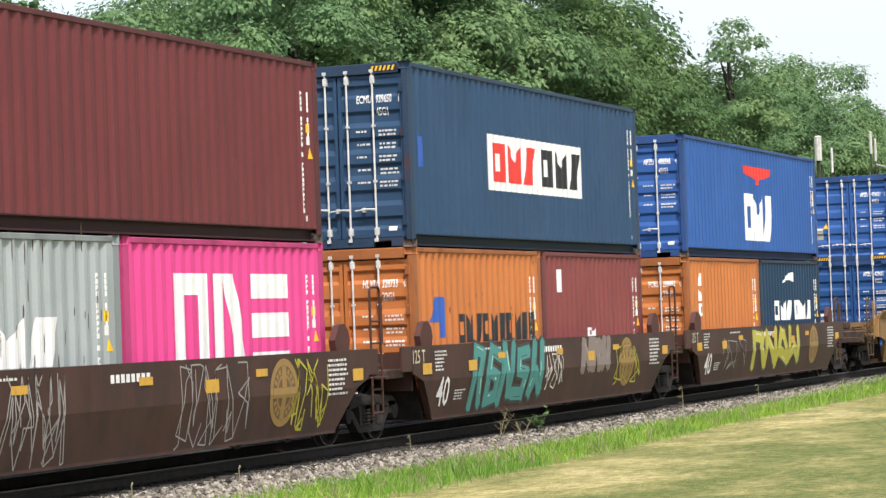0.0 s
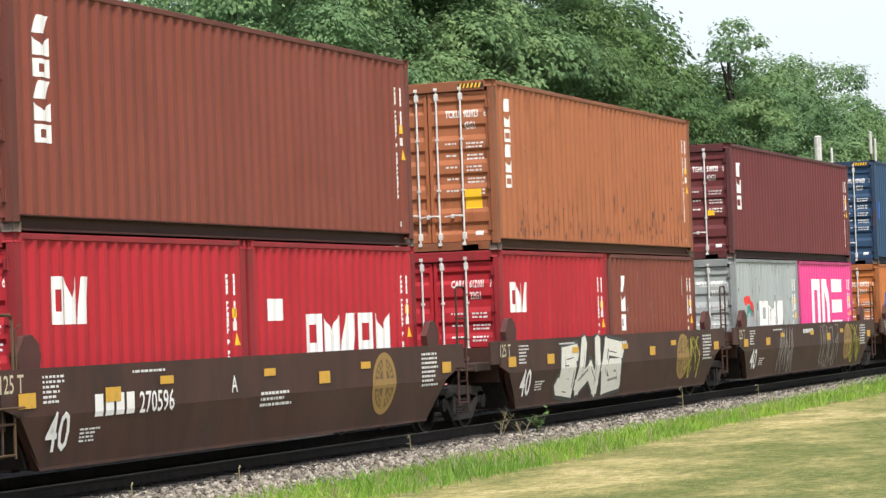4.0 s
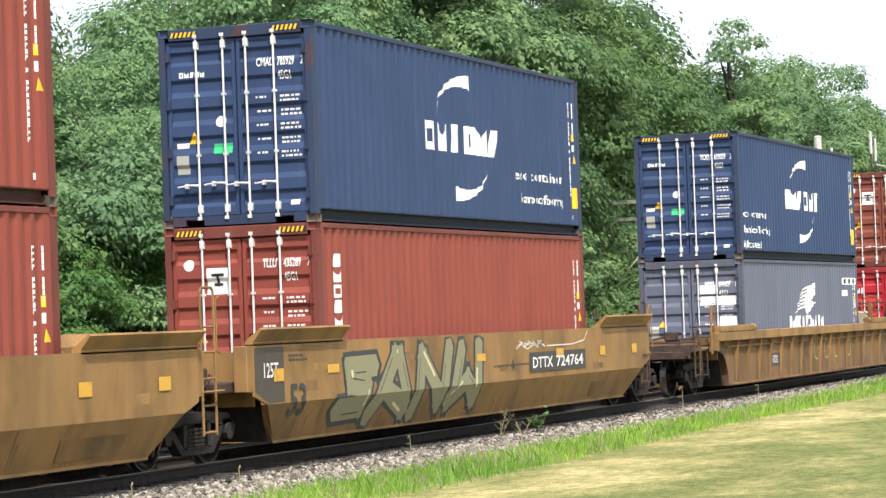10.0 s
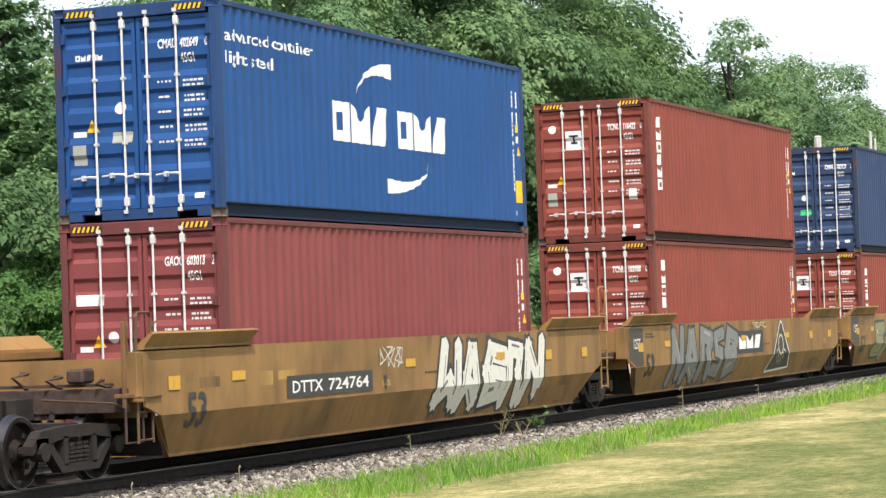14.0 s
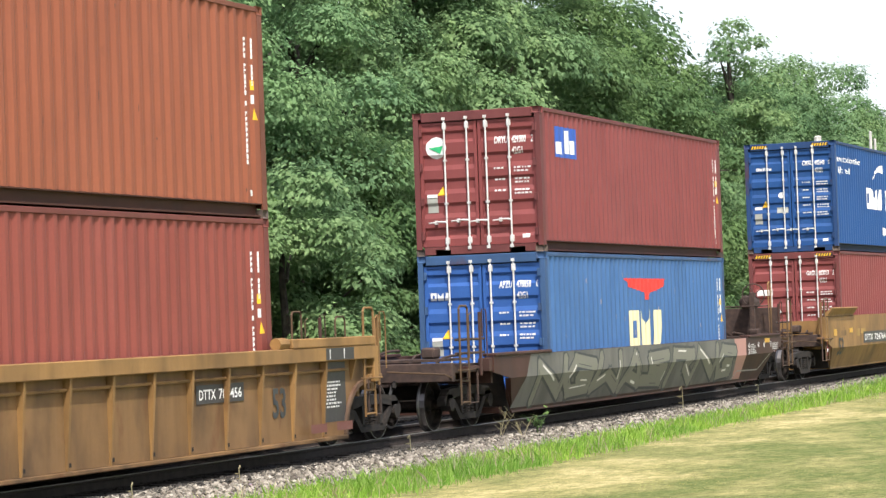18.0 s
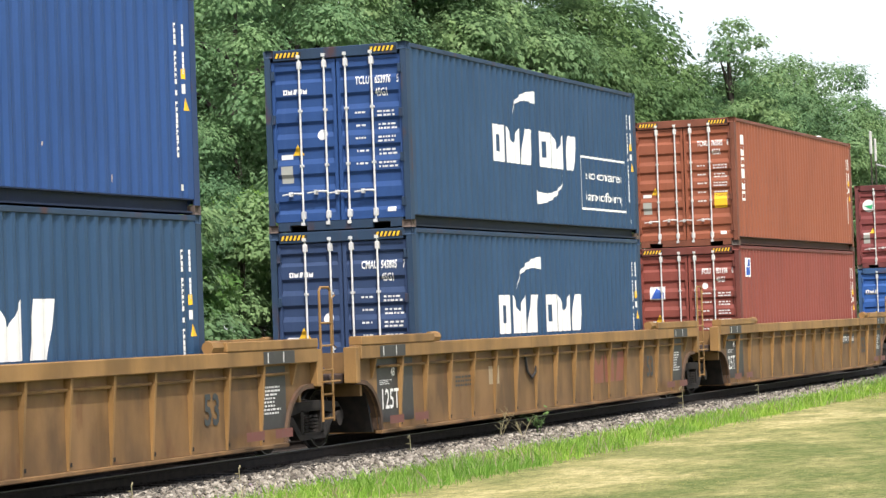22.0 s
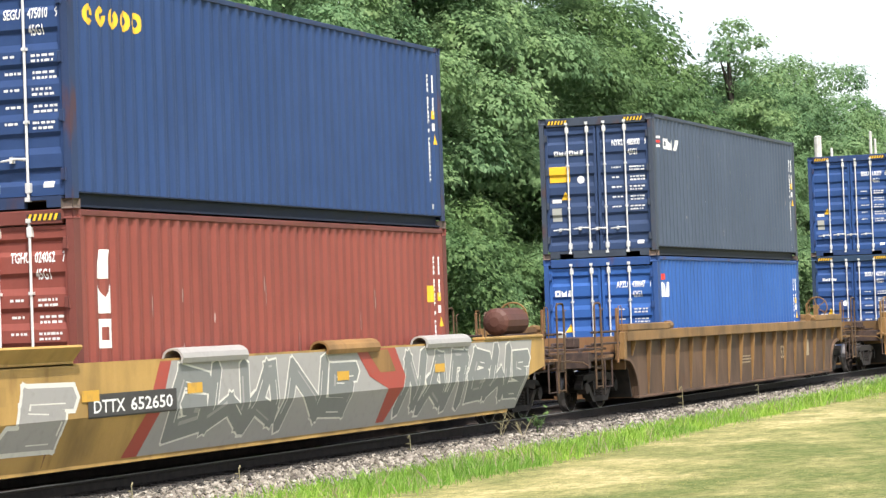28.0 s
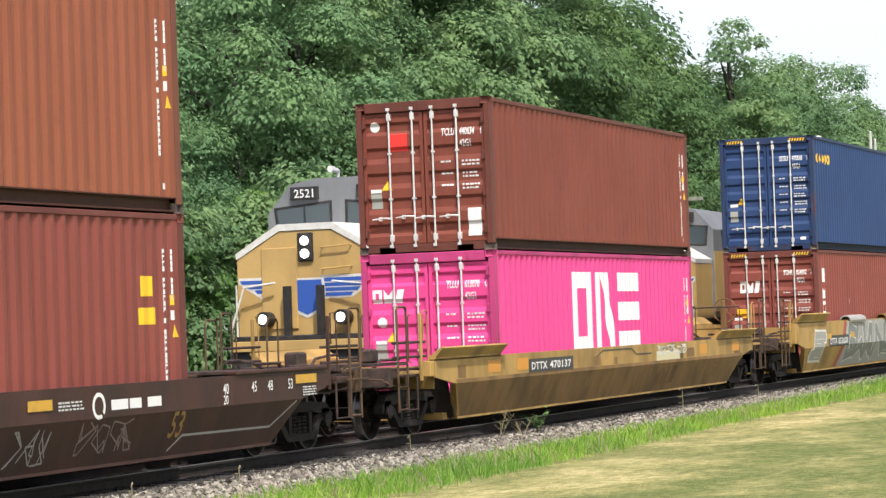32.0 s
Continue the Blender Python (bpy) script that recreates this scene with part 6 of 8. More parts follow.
    # winged emblem in plain bars
    for s in (-1, 1):
        flat_front(ob, "emblem", [[(s * 0.30, 2.28), (s * 0.95, 2.30), (s * 1.46, 2.62), (s * 1.46, 2.74), (s * 0.30, 2.74)]], 0.417, L_WHITE, "white ground of a wing")
        for i, (z, w_) in enumerate(((2.65, 1.44), (2.555, 1.30), (2.46, 1.12), (2.365, 0.98))):
            flat_front(ob, "emblem", [[(s * 0.33, z - 0.035), (s * (w_ - 0.06), z - 0.035), (s * w_, z + 0.035), (s * 0.33, z + 0.035)]], 0.412, BLUEMARK, "blue wing bar")
    flat_front(ob, "emblem", [[(-0.36, 2.70), (0.36, 2.70), (0.40, 2.40), (0.30, 2.05), (0, 1.92), (-0.30, 2.05), (-0.40, 2.40)]], 0.408, L_WHITE, "white shield outline")
    flat_front(ob, "emblem", [[(-0.31, 2.66), (0.31, 2.66), (0.34, 2.40), (0.25, 2.10), (0, 1.98), (-0.25, 2.10), (-0.34, 2.40)]], 0.404, BLUEMARK, "blue shield")
    # hood, radiator, roof gear, tank
    hood = [(-0.92, 1.60), (0.92, 1.60), (0.92, 4.0), (0.6, 4.35), (-0.6, 4.35), (-0.92, 4.0)]
    part("hood", prismed(hood, "x", 4.9, 20.9), L_YEL, ob, "long yellow engine hood")
    part("hood_roof", prismed([(-0.93, 3.98), (0.93, 3.98), (0.62, 4.37), (-0.62, 4.37)], "x", 4.92, 15.5), L_GREY, ob)
    part("radiator", prismed([(-1.5, 3.75), (1.5, 3.75), (1.5, 4.45), (1.2, 4.62), (-1.2, 4.62), (-1.5, 4.45)], "x", 15.6, 20.4), L_GREY, ob, "grey flared radiator cabin")
    part("radiator_grille", boxed(15.8, 20.2, -1.515, -1.49, 3.85, 4.38), L_BLACK, ob)
    part("red_stripe", boxed(5.0, 20.8, -0.93, -0.915, 3.70, 3.80), REDMARK, ob)
    for i in range(9):
        part("hood_door", boxed(5.6 + i * 1.05, 6.5 + i * 1.05, -0.945, -0.915, 1.75, 3.2, bev=0.006), L_YEL, ob)
    part("inertial_filter", boxed(5.2, 9.0, -1.3, 1.3, 3.35, 4.3, bev=0.06), L_GREY, ob)
    part("fuel_tank", boxed(7.6, 14.2, -1.35, 1.35, 0.32, 1.3, bev=0.15), L_BLACK, ob)
    part("rear_wall", boxed(20.9, 21.0, -0.9, 0.9, 1.6, 3.9), L_YEL, ob)
    part("horn", tubed([(2.6, 0.2, 4.74), (2.6, 0.2, 4.88), (2.2, 0.2, 4.9)], [0.03, 0.04, 0.07], 8), GALV, ob)
    if number:
        t = text_mesh(number, 0.42, 0.02, 0.8)
        for v in t.verts:
            v.co = (2.9 + v.co.x, -1.572, 2.75 + v.co.y)
        part("lettering", t, REDMARK, ob)
    return ob


locomotive(0.0, "yellow and grey diesel locomotive with lit headlights", "2521", True)
locomotive(22.6, "yellow and grey diesel locomotive coupled behind another", "", False)

# ---- markings on the containers ----


def slab(i, x, z, w, h):
    """One plain shape of a wordmark, by turns an open frame, a notched slab and a leaning slab."""
    t, b_ = w * 0.32, h * 0.27
    if i % 3 == 0:
        return [rect(x, z, x + t, z + h), rect(x + w - t, z, x + w, z + h), rect(x + t, z, x + w - t, z + b_), rect(x + t, z + h - b_, x + w - t, z + h)]
    if i % 3 == 1:
        return [[(x, z), (x + w * 0.5, z), (x + w * 0.5, z + h * 0.55), (x, z + h)], [(x + w * 0.5, z), (x + w, z), (x + w, z + h), (x + w * 0.5, z + h * 0.55)]]
    return [[(x, z), (x + w * 0.72, z), (x + w, z + h), (x + w * 0.28, z + h)]]


def bar_word(bx, x0, x1, z0, z1, n, material=WHITE, label="plain white shape of a wordmark", gap_at=None, slot=True):
    """A wordmark as n plain shapes between x0 and x1."""
    gap = (x1 - x0) * 0.025
    extra = (x1 - x0) * 0.05 if gap_at else 0
    w = ((x1 - x0) - gap * (n - 1) - extra) / n
    x = x0
    for i in range(n):
        if gap_at == i:
            x += extra
        on_side(bx, "wordmark", polys(slab(i, x, z0, w, z1 - z0)), material, label)
        x += w + gap


def v_word(bx, x0, x1, z0, z1, n, material=WHITE, label="plain white shape of an upright wordmark"):
    """Plain shapes one above another."""
    step = (z1 - z0) / n
    for i in range(n):
        on_side(bx, "wordmark", polys(slab(i, x0, z0 + i * step + step * 0.08, x1 - x0, step * 0.84)), material, label)


def swoosh(bx, xa, za, xb, zb, upper, material=WHITE, thick=0.22):
    """A tapering bowed stroke from (xa, za) up to (xb, zb)."""
    n = 12
    mids = []
    for i in range(n + 1):
        q = radians(90 * i / n)
        if upper:
            p = (xb - (xb - xa) * math.cos(q), za + (zb - za) * math.sin(q))
            w = 0.02 + thick * (i / n) ** 1.6
        else:
            p = (xa + (xb - xa) * math.sin(q), zb - (zb - za) * math.cos(q))
            w = 0.02 + thick * (1 - i / n) ** 1.6
        mids.append((p, w))
    sh = []
    for (p, w), (q, v) in zip(mids, mids[1:]):
        sh.append([(p[0], p[1] - w), (q[0], q[1] - v), (q[0], q[1]), (p[0], p[1])] if upper else [(p[0], p[1]), (q[0], q[1]), (q[0], q[1] + v), (p[0], p[1] + w)])
    return on_side(bx, "emblem", polys(sh), material, "bowed white swoosh")


def panel(bx, x0, x1, z0, z1, material, label=""):
    return on_side(bx, "sign", polys([rect(x0, z0, x1, z1)]), material, label)


def words(bx, x, z, x1, body, h, material=WHITE, bold=0.01):
    """Words that can be read, set to fit between x and x1."""
    t = text_mesh(body, h, bold)
    w = max(v.co.x for v in t.verts) - min(v.co.x for v in t.verts)
    for v in t.verts:
        v.co.x = x + v.co.x * (x1 - x) / w
        v.co.y += z
    on_side(bx, "lettering", t, material)


def door_disc(bx, x, z, r, material):
    on_doors(bx, "sticker", polys([[(x + r * math.cos(radians(a)), z + r * math.sin(radians(a))) for a in range(0, 360, 30)]]), material)


def door_rect(bx, x0, x1, z0, z1, material, label="", out=0.006):
    on_doors(bx, "sticker", polys([rect(x0, z0, x1, z1)]), material, label, out)


def door_word(bx, x0, x1, z0, z1, n, material=WHITE):
    w = (x1 - x0) / n
    for i in range(n):
        on_doors(bx, "wordmark", polys(slab(i, x0 + i * w, z0, w * 0.85, z1 - z0)), material)


b = box_up[2]
panel(b, 3.54, 8.68, 1.0, 1.95, WHITE, "white name panel")
for i in range(6):
    w_ = 0.62
    x_ = 3.80 + i * 0.80 + (0.12 if i > 2 else 0)
    c_ = REDMARK if i < 3 else BLACK
    p_ = on_side(b, "wordmark", polys(slab(i, x_, 1.15, w_, 0.66)), c_, "plain red or black block of a wordmark")
    for v in p_.data.vertices:
        v.co.y -= 0.004
panel(b, 0.42, 0.66, 1.26, 1.74, BLUEMARK, "patch of lighter blue paint")
door_disc(b, 0.40, 1.9, 0.07, WHITE)
b = box_up[1]
on_side(b, "emblem", polys([[(4.9, 2.13), (7.64, 2.13), (7.4, 1.95), (6.9, 1.88), (6.55, 1.85), (6.4, 1.72), (6.2, 1.72), (6.05, 1.85), (5.6, 1.9), (5.1, 1.95)]]), REDMARK, "red spread-wing shape")
bar_word(b, 4.96, 7.59, 0.42, 1.50, 3)
v_word(box_up[3], 0.52, 0.98, 1.08, 2.2, 3)
v_word(box_up[4], 0.55, 0.93, 1.05, 2.62, 6)
v_word(box_up[5], 0.60, 0.98, 1.02, 2.54, 6)
bar_word(box_low[4][0], 0.6, 1.5, 1.52, 2.04, 3)
v_word(box_low[4][1], 0.75, 1.05, 1.08, 2.2, 3)
bar_word(box_low[3][0], 2.24, 4.56, 1.05, 1.62, 3)
on_side(box_low[3][0], "emblem", polys(crescent(1.2, 1.15, 0.42, 0, 120, 0.12, 0.2)), REDMARK, "red arc")
on_side(box_low[3][0], "emblem", polys(crescent(1.35, 1.2, 0.18, 20, 170, 0.10, 0.2)), decal("sea_green", (0.05, 0.25, 0.22)), "green arc")


def frame_word(bx, x0, x1, z0, z1):
    """Three tall white shapes: an open frame, a pair of uprights and a slotted slab."""
    w = (x1 - x0) / 3
    t = w * 0.24
    h = z1 - z0
    a = x0
    on_side(bx, "wordmark", polys([rect(a, z0, a + t, z1), rect(a + w * 0.86 - t, z0, a + w * 0.86, z1), rect(a + t, z0, a + w * 0.86 - t, z0 + h * 0.2), rect(a + t, z1 - h * 0.2, a + w * 0.86 - t, z1)]), WHITE, "open white frame")
    a = x0 + w
    on_side(bx, "wordmark", polys([rect(a, z0, a + t, z1), [(a + t, z1), (a + w * 0.86 - t * 1.2, z0), (a + w * 0.86, z0), (a + t * 2.2, z1)]]), WHITE, "white upright beside a leaning band")
    a = x0 + 2 * w
    for q in (0.0, 0.38, 0.76):
        on_side(bx, "wordmark", polys([rect(a, z0 + h * q, x1, z0 + h * (q + 0.24))]), WHITE, "broad white bar")


b = box_low[3][1]
frame_word(b, 1.35, 4.86, 0.75, 2.14)
b = box_low[2][0]
bar_word(b, 1.95, 5.70, 1.05, 1.52, 10, BLACK, "row of plain black blocks")
on_side(b, "emblem", polys([[(0.55, 1.25), (0.95, 1.8), (1.3, 1.8), (1.3, 1.15), (1.05, 1.15), (1.05, 1.4), (0.55, 1.4)]]), BLUEMARK, "slanted blue shape")
b = box_low[2][1]
panel(b, 0.8, 1.18, 1.86, 2.27, WHITE, "small square emblem")
bar_word(b, 2.6, 3.0, 1.02, 1.2, 2)
b = box_low[1][0]
v_word(b, 0.9, 1.2, 1.3, 2.27, 3)
b = box_low[1][1]
bar_word(b, 1.3, 5.1, 1.15, 1.62, 6, gap_at=3)
swoosh(b, 2.2, 1.9, 3.3, 2.3, True)
bar_word(box_low[5][0], 0.87, 1.75, 1.53, 2.09, 3)
b = box_low[5][1]
panel(b, 0.65, 1.15, 1.5, 1.8, WHITE, "small white emblem")
bar_word(b, 1.85, 4.95, 1.02, 1.58, 5)

for k, bx_, cm, s1, s2 in ((6, box_up[6], (4.5, 7.94, 1.25, 1.72), (5.05, 1.86, 6.68, 2.5), (5.79, 0.43, 7.39, 1.1)),
                           (7, box_up[7], (4.38, 7.75, 1.25, 1.71), (4.91, 1.84, 6.51, 2.55), (5.71, 0.46, 7.17, 1.0)),
                           (9, box_up[9], (3.8, 8.46, 1.2, 1.78), (4.77, 1.88, 6.1, 2.47), (5.84, 0.49, 7.62, 1.02)),
                           (12, box_up[12], (3.85, 8.38, 1.2, 1.83), (4.9, 2.05, 6.18, 2.52), (6.04, 0.53, 7.58, 1.1)),
                           (12, box_low[12], (3.87, 8.42, 1.16, 1.82), (4.86, 1.93, 6.21, 2.49), None),
                           (13, box_low[13], (3.87, 8.33, 1.13, 1.83), (4.78, 1.91, 6.11, 2.47), None)):
    bar_word(bx_, cm[0], cm[1], cm[2], cm[3], 6, gap_at=3)
    swoosh(bx_, *s1, True)
    if s2:
        swoosh(bx_, *s2, False)
    door_word(bx_, 0.30, 0.72, 2.18, 2.26, 5)
    door_disc(bx_, 0.95, 1.52, 0.085, WHITE)
b = box_up[6]
words(b, 0.40, 0.96, 2.5, "eco container", 0.17)
words(b, 0.42, 0.60, 2.8, "bamboo flooring", 0.17)
words(b, 0.30, 0.26, 1.9, "light steel", 0.17)
panel(b, 11.78, 12.0, 0.48, 0.88, YELLOW, "yellow notice")
b = box_up[7]
words(b, 8.6, 0.93, 11.15, "eco container", 0.18)
words(b, 8.85, 0.53, 11.2, "bamboo flooring", 0.17)
panel(b, 11.70, 11.98, 0.50, 0.88, YELLOW, "yellow notice")
b = box_up[9]
words(b, 0.32, 2.36, 3.2, "advanced container", 0.17)
words(b, 0.32, 2.06, 1.8, "light steel", 0.17)
panel(b, 11.75, 12.0, 0.52, 0.9, YELLOW, "yellow notice")
b = box_up[12]
for r_ in (rect(8.65, 0.5, 11.45, 0.54), rect(8.65, 1.47, 11.45, 1.51), rect(8.65, 0.54, 8.71, 1.47), rect(11.39, 0.54, 11.45, 1.47)):
    on_side(b, "sign_border", polys([r_]), WHITE)
words(b, 8.85, 1.08, 11.2, "eco container", 0.18)
words(b, 8.85, 0.68, 11.2, "bamboo flooring", 0.18)
b = box_low[6]
for i in range(6):
    swoosh(b, 5.1 + i * 0.12, 1.28 + i * 0.10, 6.5 + i * 0.16, 1.5 + i * 0.10, True, thick=0.07).data.transform(Matrix.Translation((0, -0.0008 * (i + 1), 0)))
on_side(b, "emblem", polys([[(6.3, 1.25), (7.2, 1.55), (6.7, 1.6), (7.35, 1.8), (6.8, 1.85), (7.39, 2.09), (6.6, 1.95), (6.0, 1.6)]]), WHITE, "white wing shape")
bar_word(b, 4.4, 8.0, 0.92, 1.24, 11)
panel(b, 10.42, 12.0, 2.0, 2.18, WHITE, "white patch under a number")
panel(b, 10.40, 11.0, 1.70, 1.86, WHITE, "white patch")
for i in range(8):
    on_side(b, "figure", polys([rect(10.5 + i * 0.18, 2.03, 10.58 + i * 0.18, 2.15)]), BLACK).data.transform(Matrix.Translation((0, -0.004, 0)))
door_rect(b, 1.42, 1.80, 1.80, 2.02, WHITE)
door_rect(b, 1.42, 2.32, 1.56, 1.76, WHITE)
door_rect(b, 1.86, 2.36, 0.98, 1.30, WHITE)
v_word(box_low[7], 0.56, 0.90, 1.12, 2.46, 6)
v_word(box_up[8], 0.58, 0.96, 1.02, 2.55, 6)
v_word(box_low[8], 0.54, 0.92, 1.0, 2.52, 6)
for bx_ in (box_up[8], box_low[8], box_up[5], box_low[7]):
    hh_ = bx_["height"]
    door_rect(bx_, 0.64, 1.00, hh_ - 0.98, hh_ - 0.60, WHITE, "white sticker with a dark emblem")
    on_doors(bx_, "emblem", polys([rect(0.75, hh_ - 0.86, 0.89, hh_ - 0.82), rect(0.80, hh_ - 0.82, 0.84, hh_ - 0.70), rect(0.72, hh_ - 0.72, 0.92, hh_ - 0.68)]), BLACK, "", 0.012)
    door_disc(bx_, 0.36, hh_ - 0.55, 0.085, WHITE)
    door_rect(bx_, 1.95, 2.12, hh_ - 2.05, hh_ - 1.83, WHITE)
b = box_up[10]
on_side(b, "emblem", polys([rect(0.82, 1.72, 2.10, 2.28)]), BLUEMARK, "blue square emblem")
for r_ in (rect(0.95, 1.78, 1.25, 2.0), rect(1.35, 1.80, 1.6, 2.22), rect(1.7, 1.80, 1.95, 2.05)):
    on_side(b, "emblem", polys([r_]), WHITE, "white stroke of the emblem").data.transform(Matrix.Translation((0, -0.004, 0)))
door_disc(b, 0.42, 1.95, 0.20, WHITE)
on_doors(b, "emblem", polys([[(0.28, 1.95), (0.56, 1.98), (0.5, 1.84)]]), GREEN, "green and red shape on a white disc", 0.012)
b = box_low[10]
on_side(b, "emblem", polys([[(4.8, 2.12), (7.65, 2.12), (7.4, 1.95), (6.9, 1.88), (6.55, 1.85), (6.4, 1.70), (6.2, 1.70), (6.05, 1.85), (5.6, 1.9), (5.1, 1.95)]]), REDMARK, "red spread-wing shape")
bar_word(b, 4.98, 7.3, 0.75, 1.49, 3, decal("cream_paint", (0.75, 0.70, 0.42)), "plain cream block of a wordmark")
door_word(b, 0.22, 0.62, 1.78, 1.92, 3)
v_word(box_up[11], 0.55, 0.94, 1.0, 2.54, 6)
door_rect(box_up[11], 1.90, 2.20, 0.86, 1.20, YELLOW, "yellow caution notice")
t_ = text_mesh("CAUTION", 0.05, 0.01)
on_doors(box_up[11], "lettering", at(t_, 1.93, 1.12), BLACK, "", 0.012)
b = box_low[11]
panel(b, 0.66, 1.04, 2.18, 2.61, WHITE, "white square emblem")
for r_, c_ in ((rect(0.70, 2.22, 1.0, 2.40), BLUEMARK), ([(0.72, 2.42), (1.0, 2.42), (1.0, 2.58), (0.85, 2.58)], BLUEMARK)):
    on_side(b, "emblem", polys([r_]), c_).data.transform(Matrix.Translation((0, -0.004, 0)))
door_rect(b, 0.30, 0.66, 1.72, 2.02, WHITE, "white square emblem")
on_doors(b, "emblem", polys([[(0.33, 1.75), (0.63, 1.75), (0.63, 1.9), (0.45, 1.98)]]), BLUEMARK, "", 0.012)
door_disc(b, 1.6, 2.0, 0.07, WHITE)
GOLD = decal("golden_paint", (0.85, 0.50, 0.03))
for bx_, z0_, x0_ in ((box_up[13], 2.24, 0.39), (box_low[13], 2.21, 0.45), (box_up[15], 2.20, 0.41)):
    for i in range(5):
        w_ = 0.27
        a_ = x0_ + i * 0.305
        on_side(bx_, "wordmark", polys(crescent(a_ + w_ / 2, z0_ + 0.135, 0.055, 40 * i, 40 * i + 330, 0.075, 0.080, 12)), GOLD, "rounded golden ring of a wordmark")
b = box_up[13]
panel(b, 0.5, 1.2, 2.02, 2.11, REDMARK)
panel(b, 1.25, 1.78, 2.02, 2.09, WHITE)
b = box_up[14]
for i in range(3):
    panel(b, 0.25, 0.62, 2.22 + i * 0.09, 2.27 + i * 0.09, WHITE if i != 1 else REDMARK)
bar_word(b, 0.75, 1.9, 2.2, 2.42, 3)
door_word(b, 0.30, 0.95, 2.12, 2.22, 6)
door_rect(b, 0.18, 0.62, 1.58, 1.90, YELLOW, "yellow caution notice")
door_disc(b, 0.85, 1.62, 0.08, WHITE)
b = box_low[14]
panel(b, 0.25, 0.55, 2.1, 2.22, REDMARK)
bar_word(b, 0.25, 0.85, 1.75, 2.05, 3)
door_word(b, 0.22, 0.62, 1.82, 1.95, 3)
b = box_low[15]
v_word(b, 0.56, 0.92, 1.2, 2.45, 3)
door_word(b, 0.40, 0.95, 1.85, 2.15, 3)
door_rect(b, 0.30, 0.62, 1.28, 1.45, YELLOW, "yellow caution notice")
panel(b, 11.30, 11.60, 1.72, 1.98, YELLOW, "yellow notice")
b = box_low[16]
frame_word(b, 4.2, 8.36, 0.74, 2.23)
door_word(b, 0.18, 0.80, 1.75, 1.98, 3)
door_disc(b, 0.35, 1.42, 0.09, WHITE)
b = box_up[16]
door_rect(b, 0.58, 0.92, 1.75, 2.05, REDMARK, "red emblem")
door_word(b, 0.60, 0.90, 1.92, 2.0, 3)
door_disc(b, 0.32, 2.18, 0.09, WHITE)
door_rect(b, 1.98, 2.22, 0.25, 0.72, WHITE, "torn white paper label")
panel(box_low[17], 10.96, 11.35, 1.50, 1.71, YELLOW, "yellow notice")
panel(box_low[17], 11.0, 11.3, 1.85, 2.1, YELLOW, "yellow notice")
b = box_low[9]
door_rect(b, 0.20, 0.62, 1.78, 1.93, WHITE, "white sticker")
door_disc(b, 0.75, 1.35, 0.08, WHITE)
door_disc(box_up[4], 0.62, 2.3, 0.09, WHITE)
door_rect(box_up[4], 1.85, 2.15, 0.72, 1.05, YELLOW, "yellow caution notice")
door_rect(box_up[3], 1.86, 2.02, 0.98, 1.10, YELLOW)
for k in (5,):
    door_word(box_low[k][0], 0.20, 0.62, 1.78, 1.98, 3)
for k in (6, 7, 9):
    door_rect(box_up[k], 0.82, 1.12, 1.05, 1.20, GREEN if k != 9 else GREYMARK)



def weathering(bx, seed, n, x0, x1, z0, z1, material, label, tall=0.10, wide=0.03, bias=1.0):
    """Scattered upright scrapes and rust bleeds on the near wall, thicker towards z0."""
    rs = random.Random(seed)
    sh = []
    for i in range(n):
        x = rs.uniform(x0, x1)
        z = z0 + (z1 - z0) * rs.random() ** bias
        w = wide * rs.uniform(0.3, 1.0)
        h = tall * rs.uniform(0.3, 1.6)
        sh.append([(x, z), (x + w * 0.6, z - h * 0.15), (x + w, z + h * 0.5), (x + w * 0.7, z + h), (x + w * 0.1, z + h * 0.8)])
    bm = bmesh.new()
    for q in sh:
        bm.faces.new([bm.verts.new((p[0], p[1], 0)) for p in q])
    tagged(on_side(bx, "rust_marks" if "rust" in label else "scrapes", bm, material, label), kind="stuff")


RUSTMARK = decal("rust_bleed", (0.070, 0.030, 0.018), 0.6)
SCRAPE = decal("pale_scrape", (0.42, 0.33, 0.30), 0.5)
weathering(box_up[4], 1, 130, 1.0, 11.6, 0.24, 1.0, RUSTMARK, "dark rust marks along the lower wall", 0.13, 0.05, 2.2)
weathering(box_up[4], 2, 40, 0.4, 11.8, 1.0, 2.6, RUSTMARK, "dark rust specks on the wall", 0.06, 0.025)
weathering(box_low[3][0], 3, 46, 0.3, 5.8, 0.9, 2.45, RUSTMARK, "rust streaks on the pale wall", 0.20, 0.03)
weathering(box_low[4][1], 4, 14, 0.4, 5.6, 1.1, 2.3, SCRAPE, "thin pale scrapes on the wall", 0.30, 0.02)
weathering(box_up[3], 5, 30, 0.4, 11.8, 0.24, 2.3, RUSTMARK, "small rust specks on the wall", 0.05, 0.03)
weathering(box_low[15], 6, 16, 2.0, 11.0, 0.9, 2.0, SCRAPE, "thin pale scrapes on the wall", 0.20, 0.025)
weathering(box_up[11], 7, 26, 1.5, 11.8, 0.24, 2.6, RUSTMARK, "small rust specks on the wall", 0.08, 0.02)
weathering(box_up[14], 8, 34, 1.5, 11.8, 0.24, 2.5, SCRAPE, "thin pale scrapes on the wall", 0.10, 0.015)
weathering(box_up[13], 9, 10, 1.5, 11.0, 0.3, 1.2, SCRAPE, "thin pale scrapes on the wall", 0.10, 0.03)
weathering(box_low[10], 10, 30, 0.5, 11.8, 0.9, 2.3, SCRAPE, "thin pale scrapes on the wall", 0.10, 0.02)
